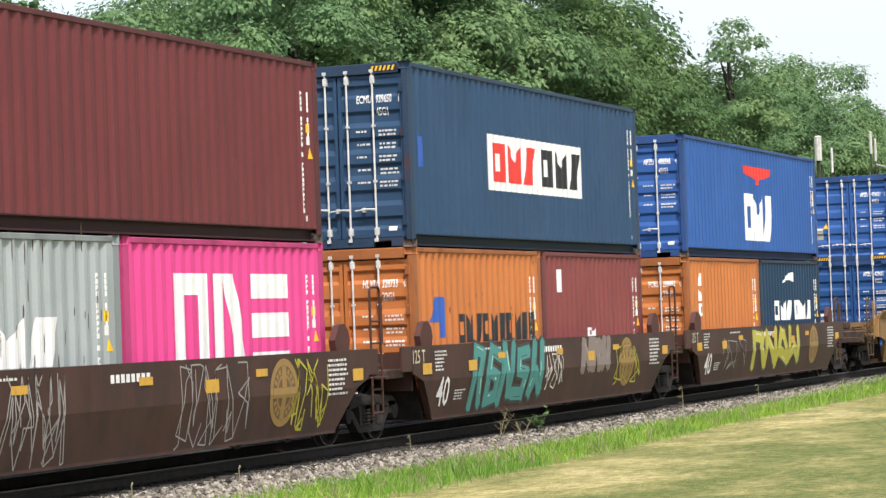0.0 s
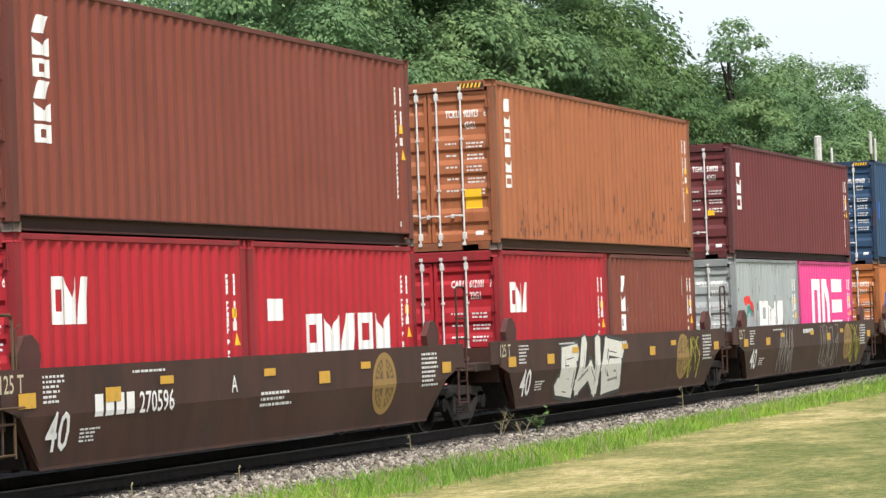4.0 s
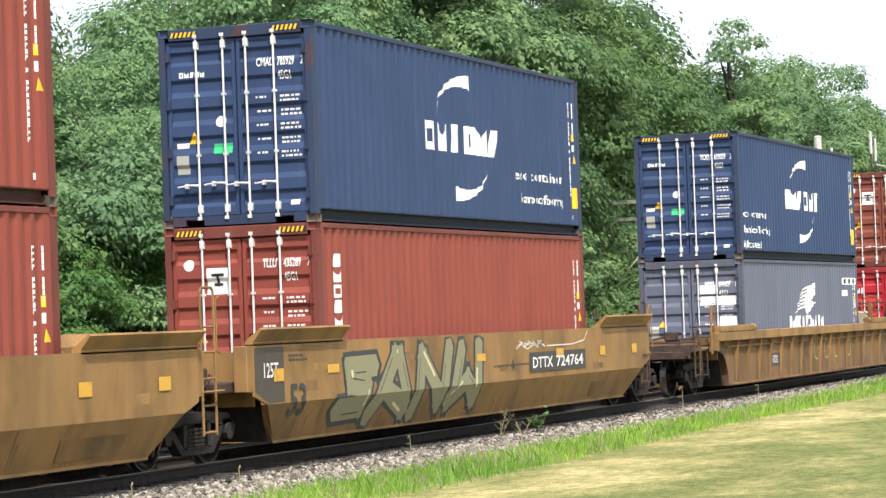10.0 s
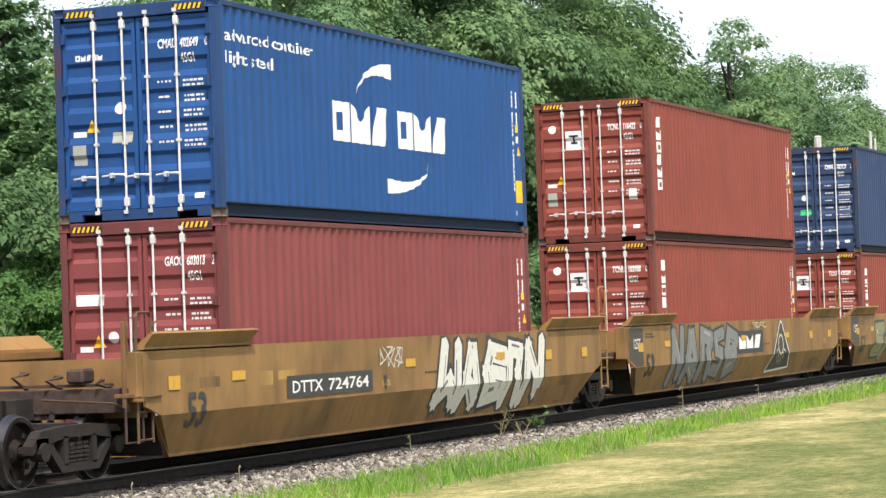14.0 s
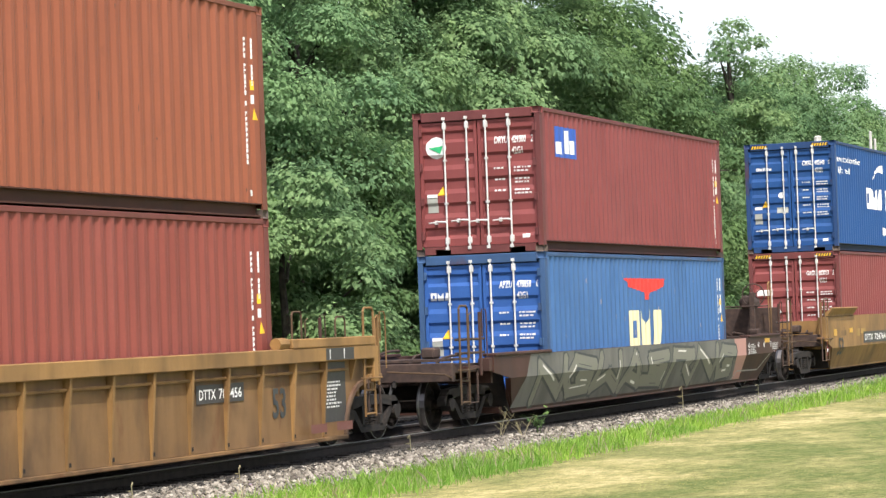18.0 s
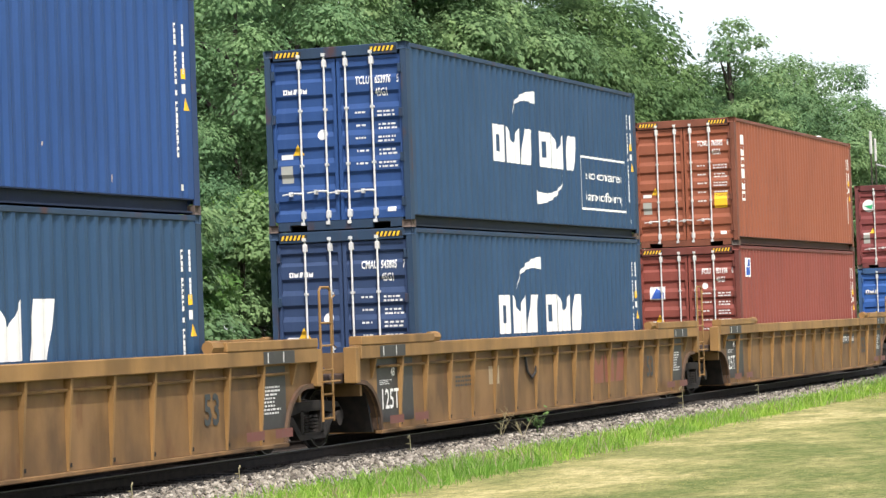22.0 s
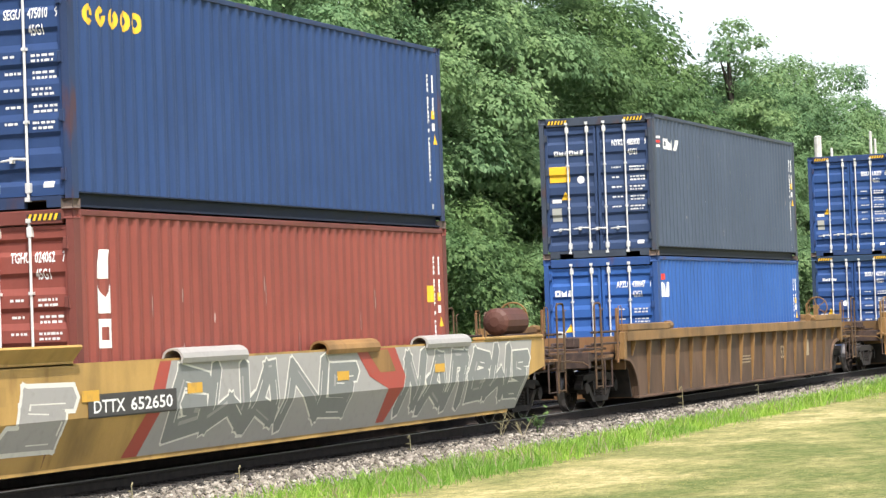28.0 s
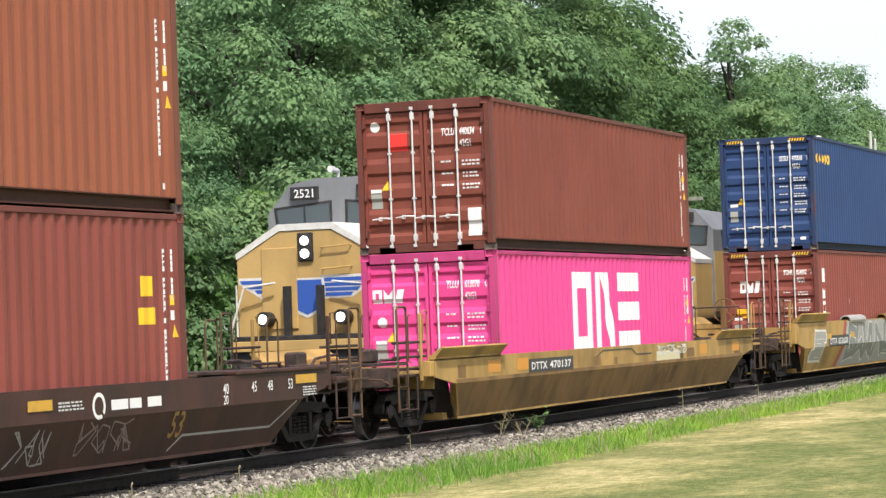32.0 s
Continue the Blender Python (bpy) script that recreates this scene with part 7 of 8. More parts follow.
weathering(box_low[2][0], 11, 26, 0.4, 5.8, 1.0, 2.4, RUSTMARK, "small rust specks on the wall", 0.08, 0.03)
weathering(box_up[10], 12, 22, 0.4, 11.8, 0.24, 2.3, RUSTMARK, "small rust specks on the wall", 0.08, 0.02)
weathering(box_up[16], 13, 24, 0.4, 11.8, 0.24, 2.3, RUSTMARK, "small rust specks on the wall", 0.08, 0.025)

# ---- stencils and spray paint on the cars ----
SPRAY = {
    "ground": decal("spray_olive_grey", (0.185, 0.185, 0.145), 0.35),
    "grey": decal("spray_grey", (0.20, 0.21, 0.20), 0.35), "olive": decal("spray_olive", (0.24, 0.23, 0.13), 0.35),
    "white": decal("spray_white", (0.70, 0.69, 0.62), 0.35), "cream": decal("spray_cream", (0.62, 0.56, 0.36), 0.3),
    "dark": decal("spray_dark", (0.035, 0.04, 0.042), 0.3), "teal": decal("spray_teal", (0.06, 0.26, 0.24), 0.25),
    "mint": decal("spray_mint", (0.38, 0.62, 0.55), 0.3), "yellow": decal("spray_yellow", (0.48, 0.44, 0.05), 0.4),
    "pink": decal("spray_pink", (0.45, 0.24, 0.20), 0.3), "red": decal("spray_red", (0.36, 0.06, 0.04), 0.3),
    "faint": decal("spray_faint", (0.24, 0.19, 0.17), 0.5), "gold": decal("seal_gold", (0.30, 0.18, 0.05), 0.5), "silver": decal("spray_silver", (0.34, 0.33, 0.31), 0.3),
}
AMBER = decal("amber_reflector", (0.60, 0.34, 0.04), 0.6)


def ribbon(pts, w):
    """A stroke of width w along the points, as quads."""
    out = []
    for (x0, z0), (x1, z1) in zip(pts, pts[1:]):
        d = math.hypot(x1 - x0, z1 - z0) or 1e-3
        nx, nz = -(z1 - z0) / d * w / 2, (x1 - x0) / d * w / 2
        out.append([(x0 + nx, z0 + nz), (x0 - nx, z0 - nz), (x1 - nx, z1 - nz), (x1 + nx, z1 + nz)])
    return out


STROKES = (
    ((0.05, 0.0), (0.10, 1.0), (0.92, 0.92), (0.70, 0.50), (1.0, 0.0)),
    ((0.95, 0.92), (0.10, 0.86), (0.14, 0.54), (0.88, 0.46), (0.80, 0.06), (0.0, 0.10)),
    ((0.10, 1.0), (0.0, 0.08), (0.50, 0.42), (1.0, 0.06), (0.92, 1.0)),
    ((0.0, 0.0), (0.42, 1.0), (0.60, 0.98), (1.0, 0.02), (0.22, 0.36)),
    ((1.0, 0.88), (0.24, 1.0), (0.0, 0.50), (0.20, 0.02), (1.0, 0.10), (0.95, 0.46), (0.50, 0.48)),
    ((0.02, 0.0), (0.05, 1.0), (0.95, 0.05), (1.0, 1.0)),
)


def brush(pts, w, tip):
    """A broad stroke with square elbows and a pointed end, each piece a hair over the last."""
    out = []
    n = len(pts) - 1
    for i, ((x0, z0), (x1, z1)) in enumerate(zip(pts, pts[1:])):
        d = math.hypot(x1 - x0, z1 - z0) or 1e-3
        ux, uz = (x1 - x0) / d, (z1 - z0) / d
        nx, nz = -uz * w / 2, ux * w / 2
        a = (x0 - ux * w * 0.45, z0 - uz * w * 0.45)
        b = (x1 + ux * w * 0.45, z1 + uz * w * 0.45)
        q = [(a[0] + nx, a[1] + nz), (a[0] - nx, a[1] - nz), (b[0] - nx, b[1] - nz), (b[0] + nx, b[1] + nz)]
        if i == n - 1:
            q = q[:3] + [(b[0] + ux * tip, b[1] + uz * tip)] + q[3:]
        if i == 0:
            q = [q[0], (a[0] - ux * tip * 0.7, a[1] - uz * tip * 0.7)] + q[1:]
        out.append(q)
    return out


def layered(car, name, shapes, z0, z1, material, label, lift):
    bm = bmesh.new()
    for i, s in enumerate(shapes):
        bm.faces.new([bm.verts.new((x, min(z1, max(z0, z)), 0)) for x, z in s])
    return on_car(car, name, bm, material, label, lift)


def sprayed(car, x0, x1, z0, z1, n, fill, edge, glint, seed, lean=0.15, over=0.10, rim_=0.22):
    """A spray-painted piece: n leaning shapes of broad angular strokes, outlined, with glints."""
    rs = random.Random(seed)
    cuts = [0.0]
    for i in range(n):
        cuts.append(cuts[-1] + rs.uniform(0.8, 1.2))
    cuts = [x0 + (x1 - x0) * c / cuts[-1] for c in cuts]
    hz = z1 - z0
    order = rs.sample(range(6), 6)
    for i in range(n):
        w = (cuts[i + 1] - cuts[i]) * (1 + over)
        j = lambda k: rs.uniform(-k, k)
        sw = min(0.27 * w, 0.26 * hz)
        m = sw * 0.75
        raw = STROKES[order[i % 6]]
        s = lean * hz
        pts = []
        for p, q in raw:
            q2 = q + j(0.05)
            pts.append((cuts[i] + m + (w - 2 * m) * (p + j(0.06)) + s * (q2 - 0.5), z0 + m + (hz - 2 * m) * q2))
        up = 0.0
        rim = max(0.045 * rim_ / 0.22, sw * rim_)
        for k, q in enumerate(brush(pts, sw + 2 * rim, sw * 0.7)):
            layered(car, "spray_outline", [q], z0 - 0.03, z1 + 0.02, SPRAY[edge], "", 0.0040 + 0.0003 * k + 0.0002 * (i % 2))
        for k, q in enumerate(brush(pts, sw, sw * 0.5)):
            layered(car, "spray_letter", [q], z0, z1, SPRAY[fill], "spray-painted angular stroke", 0.0070 + 0.0003 * k + 0.0002 * (i % 2))
        for k, ((ax, az), (bx, bz)) in enumerate(zip(pts, pts[1:])):
            f0, f1 = rs.uniform(0.0, 0.3), rs.uniform(0.5, 0.95)
            d = math.hypot(bx - ax, bz - az) or 1e-3
            ox, oz = -(bz - az) / d * sw * 0.24, (bx - ax) / d * sw * 0.24
            st = [(ax + (bx - ax) * f0 + ox, az + (bz - az) * f0 + oz), (ax + (bx - ax) * f1 + ox, az + (bz - az) * f1 + oz)]
            layered(car, "spray_glint", ribbon(st, sw * (rs.uniform(0.08, 0.22) if k % 2 else 0.06)), z0, z1, SPRAY[glint if k % 2 else edge], "", 0.0095)


def scrawl(car, x0, x1, z0, z1, n, col, seed, w=0.022):
    """Thin looping strokes, unreadable."""
    rs = random.Random(seed)
    step = (x1 - x0) / n
    for i in range(n):
        pts = []
        c = x0 + (i + 0.5) * step
        for j in range(9):
            pts.append((c + step * 0.55 * math.sin(j * rs.uniform(1.2, 2.2) + i), z0 + (z1 - z0) * (0.5 + 0.48 * math.cos(j * rs.uniform(0.8, 1.5) + 2 * i))))
        on_car(car, "spray_scrawl", polys(ribbon(pts, w)), SPRAY[col], "thin looping spray strokes", 0.006)


def stencil(car, x, z, body, h, material=WHITE, bold=0.015, narrow=0.85, lift=0.0118):
    return on_car(car, "lettering", at(text_mesh(body, h, bold, narrow), x, z), material, "", lift)


def small_print(car, x0, x1, z0, z1, rows, material=WHITE):
    st = (z1 - z0) / rows
    rs = random.Random(int(x0 * 100))
    sh = []
    for i in range(rows):
        x, xe = x0, x0 + (x1 - x0) * rs.uniform(0.6, 1.0)
        while x < xe:
            w = rs.uniform(0.03, 0.12)
            sh.append(rect(x, z0 + i * st, min(x + w, xe + 0.02), z0 + i * st + min(st * 0.5, 0.05)))
            x += w + rs.uniform(0.015, 0.035)
    p = on_car(car, "small_print", polys(sh), PRINT if material is WHITE else material, "lines of tiny white print", 0.006)
    tagged(p, kind="stuff")


def reflector(car, x, z, w=0.42, h=0.13):
    on_car(car, "reflector", polys([rect(x, z, x + w, z + h)]), AMBER, "amber reflective strip", 0.0128)


def seal(car, x, z, r):
    """A worn round gold emblem: a double ring, a cross of bars and short strokes round it."""
    on_car(car, "seal", polys([[(x + r * 0.99 * math.cos(radians(q)), z + r * 0.99 * math.sin(radians(q))) for q in range(0, 360, 12)]]), decal("seal_ground", (0.125, 0.072, 0.028), 0.6), "worn dark gold disc", 0.0045)
    on_car(car, "seal", polys(crescent(x, z, r * 0.80, 0, 360, r * 0.20, r * 0.20, 28)), SPRAY["gold"], "worn gold ring emblem", 0.006)
    on_car(car, "seal", polys(crescent(x, z, r * 0.46, 0, 360, r * 0.08, r * 0.08, 24)), SPRAY["gold"], "worn inner gold ring", 0.0064)
    on_car(car, "seal", polys([rect(x - r * 0.78, z - r * 0.15, x + r * 0.78, z + r * 0.15), rect(x - r * 0.15, z + r * 0.155, x + r * 0.15, z + r * 0.78), rect(x - r * 0.15, z - r * 0.78, x + r * 0.15, z - r * 0.155)]), SPRAY["gold"], "worn gold cross in the ring", 0.0072)
    on_car(car, "seal", polys([[(x + r * k * math.cos(a + d), z + r * k * math.sin(a + d)) for k, d in ((0.58, -0.10), (0.74, -0.10), (0.74, 0.10), (0.58, 0.10))] for a in [radians(45 + 90 * q + o) for q in range(4) for o in (-18, 0, 18)]]), SPRAY["gold"], "short gold strokes round the ring", 0.0068)


def plate_number(car, x0, x1, z0, z1, mark, num):
    on_car(car, "number_plate", polys([rect(x0, z0, x1, z1)]), decal("black_panel", (0.045, 0.042, 0.04), 0.4), "black panel with white figures", 0.0108)
    h = (z1 - z0) * 0.55
    for body, a, b in ((mark, x0 + (x1 - x0) * 0.05, x0 + (x1 - x0) * 0.40), (num, x0 + (x1 - x0) * 0.46, x0 + (x1 - x0) * 0.95)):
        t = text_mesh(body, h, 0.02)
        w = max(v.co.x for v in t.verts)
        for v in t.verts:
            v.co.x = a + v.co.x * (b - a) / w
            v.co.y += z0 + (z1 - z0) * 0.22
        on_car(car, "lettering", t, WHITE, "", 0.0125)


# brown five-unit car
for k in (1, 2, 3, 4, 5):
    c = CARS[k]
    stencil(c, -5.95, 0.45, "40", 0.46)
    stencil(c, -7.02, 1.14, "125 T", 0.21, decal("pale_stencil", (0.55, 0.50, 0.36)), 0.01, 0.8, 0.006)
    small_print(c, -6.05, -5.55, 1.0, 1.34, 6)
    small_print(c, 5.5, 6.2, 0.78, 1.32, 8)
    small_print(c, -3.9, -2.9, 1.28, 1.34, 1)
    small_print(c, -5.15, -4.65, 0.52, 0.70, 4)
    seal(c, 4.0, 0.88, 0.46)
    for x in (-6.6, -4.6, 1.6, 6.35):
        reflector(c, x, 0.96, 0.38, 0.17)
    for x in (-3.2, -0.2, 3.1):
        reflector(c, x, 1.12, 0.36, 0.10)
sprayed(CARS[2], -4.5, -0.9, 0.30, 1.44, 5, "teal", "dark", "mint", 3)
scrawl(CARS[2], -0.75, 0.2, 0.5, 1.15, 3, "white", 5)
sprayed(CARS[2], 1.2, 2.9, 0.75, 1.38, 3, "faint", "faint", "silver", 9)
scrawl(CARS[2], 3.3, 4.9, 0.45, 1.2, 3, "yellow", 6, 0.03)
sprayed(CARS[1], -2.1, 2.4, 0.40, 1.40, 4, "yellow", "dark", "cream", 4, 0.0, 0.2)
scrawl(CARS[1], -4.8, -2.6, 0.5, 1.2, 3, "silver", 8)
for x0_, x1_ in ((-3.4, -1.9), (0.9, 2.9)):
    scrawl(CARS[3], x0_, x1_, 0.26, 1.36, 6, "silver", int(x0_ * 7), 0.02)
scrawl(CARS[3], 4.25, 5.5, 0.32, 1.34, 5, "yellow", 12, 0.028)
sprayed(CARS[4], -4.0, -0.25, 0.22, 1.42, 3, "white", "dark", "grey", 14, 0.05, 0.12)
scrawl(CARS[4], 4.1, 5.3, 0.4, 1.3, 4, "yellow", 15, 0.028)
stencil(CARS[5], -3.75, 0.80, "270596", 0.26)
on_car(CARS[5], "lettering", polys([rect(-4.85 + i * 0.26, 0.80, -4.65 + i * 0.26, 1.06) for i in range(4)]), WHITE, "plain white blocks", 0.007)
stencil(CARS[5], -1.2, 0.95, "A", 0.22)
small_print(CARS[5], -0.3, 0.9, 0.72, 0.95, 3)
for k in (1, 2, 3, 4):
    on_car(CARS[k], "small_print", polys([rect(-0.9 + i * 0.13, 1.17, -0.81 + i * 0.13, 1.27) for i in range(8)]), WHITE, "tiny white figures", 0.006)["kind"] = "stuff"

# ochre three-unit car
for k in (7, 8, 9):
    c = CARS[k]
    stencil(c, -7.9, 0.56, "53", 0.44, SPRAY["dark"], 0.03, 0.95)
    for x in (-8.4, 5.9, 7.9):
        reflector(c, x, 1.04, 0.32, 0.17)
    for x in (-6.6, -0.6, 3.4):
        reflector(c, x, 1.10, 0.40, 0.12)
    small_print(c, 0.2, 2.0, 0.98, 1.04, 1, SPRAY["dark"])
    on_car(c, "hatch", polys([rect(5.6, 0.30, 7.2, 0.56)]), C_YELD, "flat welded patch plate", 0.012)
for k in (7, 8):
    # sooty end bay beside the shared truck
    on_car(CARS[k], "dark_panel", polys([[(-8.98, 0.92), (-8.55, 0.76), (-8.05, 0.76), (-8.05, 1.50), (-8.98, 1.50)]]), decal("sooty_panel", (0.060, 0.048, 0.036), 0.5), "sooty dark end bay", 0.0034)
    stencil(CARS[k], -8.75, 1.10, "125T", 0.20)
    small_print(CARS[k], -7.9, -7.2, 1.30, 1.42, 2, SPRAY["dark"])
plate_number(CARS[7], 1.96, 5.04, 0.84, 1.18, "DTTX", "724764")
stencil(CARS[7], 1.05, 0.90, "A", 0.22, SPRAY["dark"])
sprayed(CARS[7], -6.2, -0.4, 0.25, 1.50, 4, "olive", "dark", "cream", 21, 0.2, 0.10)
on_car(CARS[7], "spray_scrawl", polys(ribbon([(2.9, 1.28), (4.3, 1.28), (5.0, 1.34), (5.2, 1.50)], 0.02)), SPRAY["white"], "thin white spray line", 0.006)
scrawl(CARS[7], 1.3, 2.8, 1.24, 1.38, 4, "white", 23, 0.02)
sprayed(CARS[8], -6.2, -1.0, 0.26, 1.52, 5, "grey", "dark", "silver", 25, 0.05, 0.10)
on_car(CARS[8], "number_plate", polys([rect(-0.95, 0.82, 1.35, 1.32)]), SPRAY["dark"], "dark panel with a white stencil", 0.0055)
on_car(CARS[8], "wordmark", polys(slab(1, -0.8, 0.92, 0.58, 0.30) + slab(1, -0.15, 0.92, 0.58, 0.30) + slab(2, 0.5, 0.92, 0.62, 0.30)), WHITE, "plain white blocks of a wordmark", 0.009)
on_car(CARS[8], "spray_letter", polys([[(1.88, 0.30), (4.2, 0.36), (3.15, 1.52), (2.9, 1.52)]]), SPRAY["dark"], "sprayed pyramid", 0.006)
on_car(CARS[8], "spray_outline", polys(ribbon([(1.95, 0.34), (2.98, 1.48), (3.12, 1.48), (4.1, 0.4), (1.95, 0.34)], 0.05)), SPRAY["white"], "", 0.008)
on_car(CARS[8], "spray_glint", polys(crescent(3.0, 0.95, 0.2, 0, 360, 0.05, 0.05, 14)), SPRAY["cream"], "sprayed ring like an eye", 0.0085)
on_car(CARS[8], "spray_glint", polys([l for q in range(7) for l in ribbon([(3.0 + 0.28 * math.cos(radians(200 + q * 23)), 0.95 + 0.28 * math.sin(radians(200 + q * 23))), (3.0 + 0.46 * math.cos(radians(200 + q * 23)), 0.95 + 0.46 * math.sin(radians(200 + q * 23)))], 0.03)]), SPRAY["cream"], "short rays round the ring", 0.0085)
scrawl(CARS[8], 0.3, 1.7, 1.36, 1.50, 4, "cream", 27, 0.02)
sprayed(CARS[9], 0.65, 5.7, 0.24, 1.52, 5, "white", "dark", "grey", 29, 0.12, 0.16)
plate_number(CARS[9], -4.9, -1.9, 0.80, 1.10, "DTTX", "724764")
stencil(CARS[9], -1.47, 0.82, "B", 0.20, SPRAY["dark"])
scrawl(CARS[9], -1.6, -0.7, 1.1, 1.42, 3, "white", 31, 0.02)

# grey-painted car, and the dark brown one like it
c = CARS[10]
on_car(c, "overspray", polys([[(-8.5, 0.26), (6.0, 0.26), (5.6, 1.155), (-7.9, 1.155)]]), C_GREY, "long grey sprayed ground", 0.0035)
on_car(c, "overspray", polys([[(6.0, 0.26), (6.6, 0.26), (6.6, 1.155), (5.6, 1.155)]]), SPRAY["pink"], "faded pink spray", 0.004)
sprayed(c, -7.7, 5.6, 0.24, 1.13, 8, "ground", "dark", "white", 33, 0.10, 0.06)
small_print(c, 6.98, 7.5, 0.80, 1.03, 6)
for i, x_ in enumerate((6.75, 7.6, 8.1, 8.7)):
    stencil(c, x_, 0.92, ("40", "45", "48", "53")[i], 0.13)
stencil(c, 6.75, 0.79, "20", 0.12)
reflector(c, 8.25, 1.02, 0.45, 0.10)
small_print(c, 8.95, 9.6, 0.86, 1.02, 4)
on_car(c, "pinstripe", polys(ribbon([(5.9, 0.26), (6.2, 0.44), (8.0, 0.42), (8.7, 0.76)], 0.03)), SPRAY["silver"], "thin pale welded edge", 0.006)
c = CARS[17]
for i, x_ in enumerate((6.45, 7.3, 7.8, 8.45)):
    stencil(c, x_, 0.93, ("40", "45", "48", "53")[i], 0.14)
stencil(c, 6.45, 0.80, "20", 0.12)
stencil(c, 5.06, 0.45, "53", 0.33, SPRAY["gold"])
for i in range(3):
    on_car(c, "wordmark", polys([rect(3.45 + i * 0.46, 0.86, 3.45 + i * 0.46 + (0.42, 0.30, 0.36)[i], 0.98)]), WHITE, "plain white bar of a wordmark", 0.006)
on_car(c, "emblem", polys(crescent(3.15, 0.92, 0.11, -40, 300, 0.05, 0.05, 16)), WHITE, "white ring emblem", 0.006)
on_car(c, "pinstripe", polys(ribbon([(5.2, 0.28), (5.5, 0.46), (8.1, 0.44), (8.75, 0.76)], 0.03)), SPRAY["silver"], "thin pale welded edge", 0.006)
reflector(c, 1.5, 0.92, 0.55, 0.12)
reflector(c, 8.7, 0.99, 0.7, 0.12)
small_print(c, 2.2, 2.85, 0.90, 1.02, 3)
small_print(c, 8.95, 9.5, 0.82, 0.96, 4)
scrawl(c, 1.2, 2.1, 0.30, 0.72, 3, "silver", 41, 0.02)
scrawl(c, 2.8, 4.2, 0.35, 0.75, 4, "faint", 43, 0.02)

# ribbed cars
DARKP = decal("dark_panel", (0.04, 0.038, 0.036), 0.4)
for k in (11, 12, 13):
    c = CARS[k]
    on_car(c, "dark_panel", polys([rect(-8.15, 0.30, -7.25, 1.24)]), DARKP, "black stencil panel", 0.003)
    on_car(c, "dark_panel", polys([rect(-7.18, 0.30, -6.72, 1.24)]), DARKP, "black stencil panel", 0.003)
    stencil(c, -8.05, 0.50, "125T" if k == 12 else "25T", 0.30)
    stencil(c, -7.62, 0.98, "48", 0.13)
    small_print(c, -8.05, -7.6, 0.86, 0.94, 3)
    on_car(c, "dark_panel", polys([rect(7.3, 0.40, 8.15, 1.24)]), DARKP, "black stencil panel", 0.003)
    small_print(c, 7.4, 8.0, 0.6, 1.0, 8)
    for x in (-8.0, -7.0, 6.6, 7.5):
        on_car(c, "placard", polys([rect(x, 0.28, x + 0.55, 0.40)]), decal("dull_red", (0.15, 0.05, 0.04), 0.5), "dull red stencil patch", 0.136)
    stencil(c, 5.62, 0.55, "53", 0.40, SPRAY["dark"], 0.03)
    for x in (-8.3, 7.2):
        on_car(c, "dark_panel", polys([rect(x, 1.275, x + 1.0, 1.445)]), DARKP, "black band on the top chord", 0.134)
        for q in (0.12, 0.62):
            on_car(c, "tick_mark", polys([rect(x + q, 1.29, x + q + 0.03, 1.43)]), PRINT, "", 0.1375)
on_car(CARS[12], "wordmark", polys(slab(1, 2.3, 0.52, 0.55, 0.55) + slab(1, 2.95, 0.52, 0.55, 0.55) + slab(2, 3.6, 0.52, 0.6, 0.55)), decal("faded_red", (0.21, 0.065, 0.040), 0.7), "faded red blocks of a wordmark", 0.0035)
on_car(CARS[12], "placard", polys([rect(-3.35, 0.70, -2.85, 1.0)]), decal("faded_stencil", (0.36, 0.28, 0.18), 0.4), "faded panel", 0.003)
small_print(CARS[12], -4.9, -4.1, 0.72, 0.92, 3, DARKP)
part("hanging_strap", tubed([(0.0, 0, 1.16), (0.10, 0, 0.86), (0.32, 0, 0.74), (0.52, 0, 0.84), (0.60, 0, 1.16)], 0.022, 6), RUBBER, CARS[12]["ob"], "black strap that hangs in a loop").location = (-1.6, -1.42, 0)
plate_number(CARS[11], 3.35, 4.75, 0.82, 1.06, "DTTX", "788456")
plate_number(CARS[13], -5.6, -3.9, 0.80, 1.06, "DTTX", "788456")
c = CARS[6]
on_car(c, "number_plate", polys([rect(-4.5, 0.46, -3.3, 0.76)]), DARKP, "black panel with figures", 0.003)
stencil(c, -4.3, 0.53, "67032", 0.18, WHITE, 0.01, 0.8)
stencil(c, -1.05, 0.60, "53", 0.26, SPRAY["dark"])
for i, x_ in enumerate((0.2, 1.3, 2.4, 3.9)):
    r_ = on_car(c, "spray_scrawl", polys(crescent(x_, 0.74, 0.22, 40 * i, 40 * i + 300, 0.03, 0.03, 14)), decal("spray_lime", (0.42, 0.46, 0.16), 0.4), "pale yellow sprayed loop", 0.006)
c = CARS[14]
stencil(c, 3.2, 0.62, "53", 0.30, decal("faded_stencil", (0.36, 0.28, 0.18), 0.4))
on_car(c, "placard", polys([rect(5.6, 0.62, 6.1, 1.0)]), decal("faded_stencil", (0.36, 0.28, 0.18), 0.4), "faded panel", 0.003)
small_print(c, -0.5, 0.6, 0.60, 0.80, 3, decal("faded_stencil", (0.36, 0.28, 0.18), 0.4))

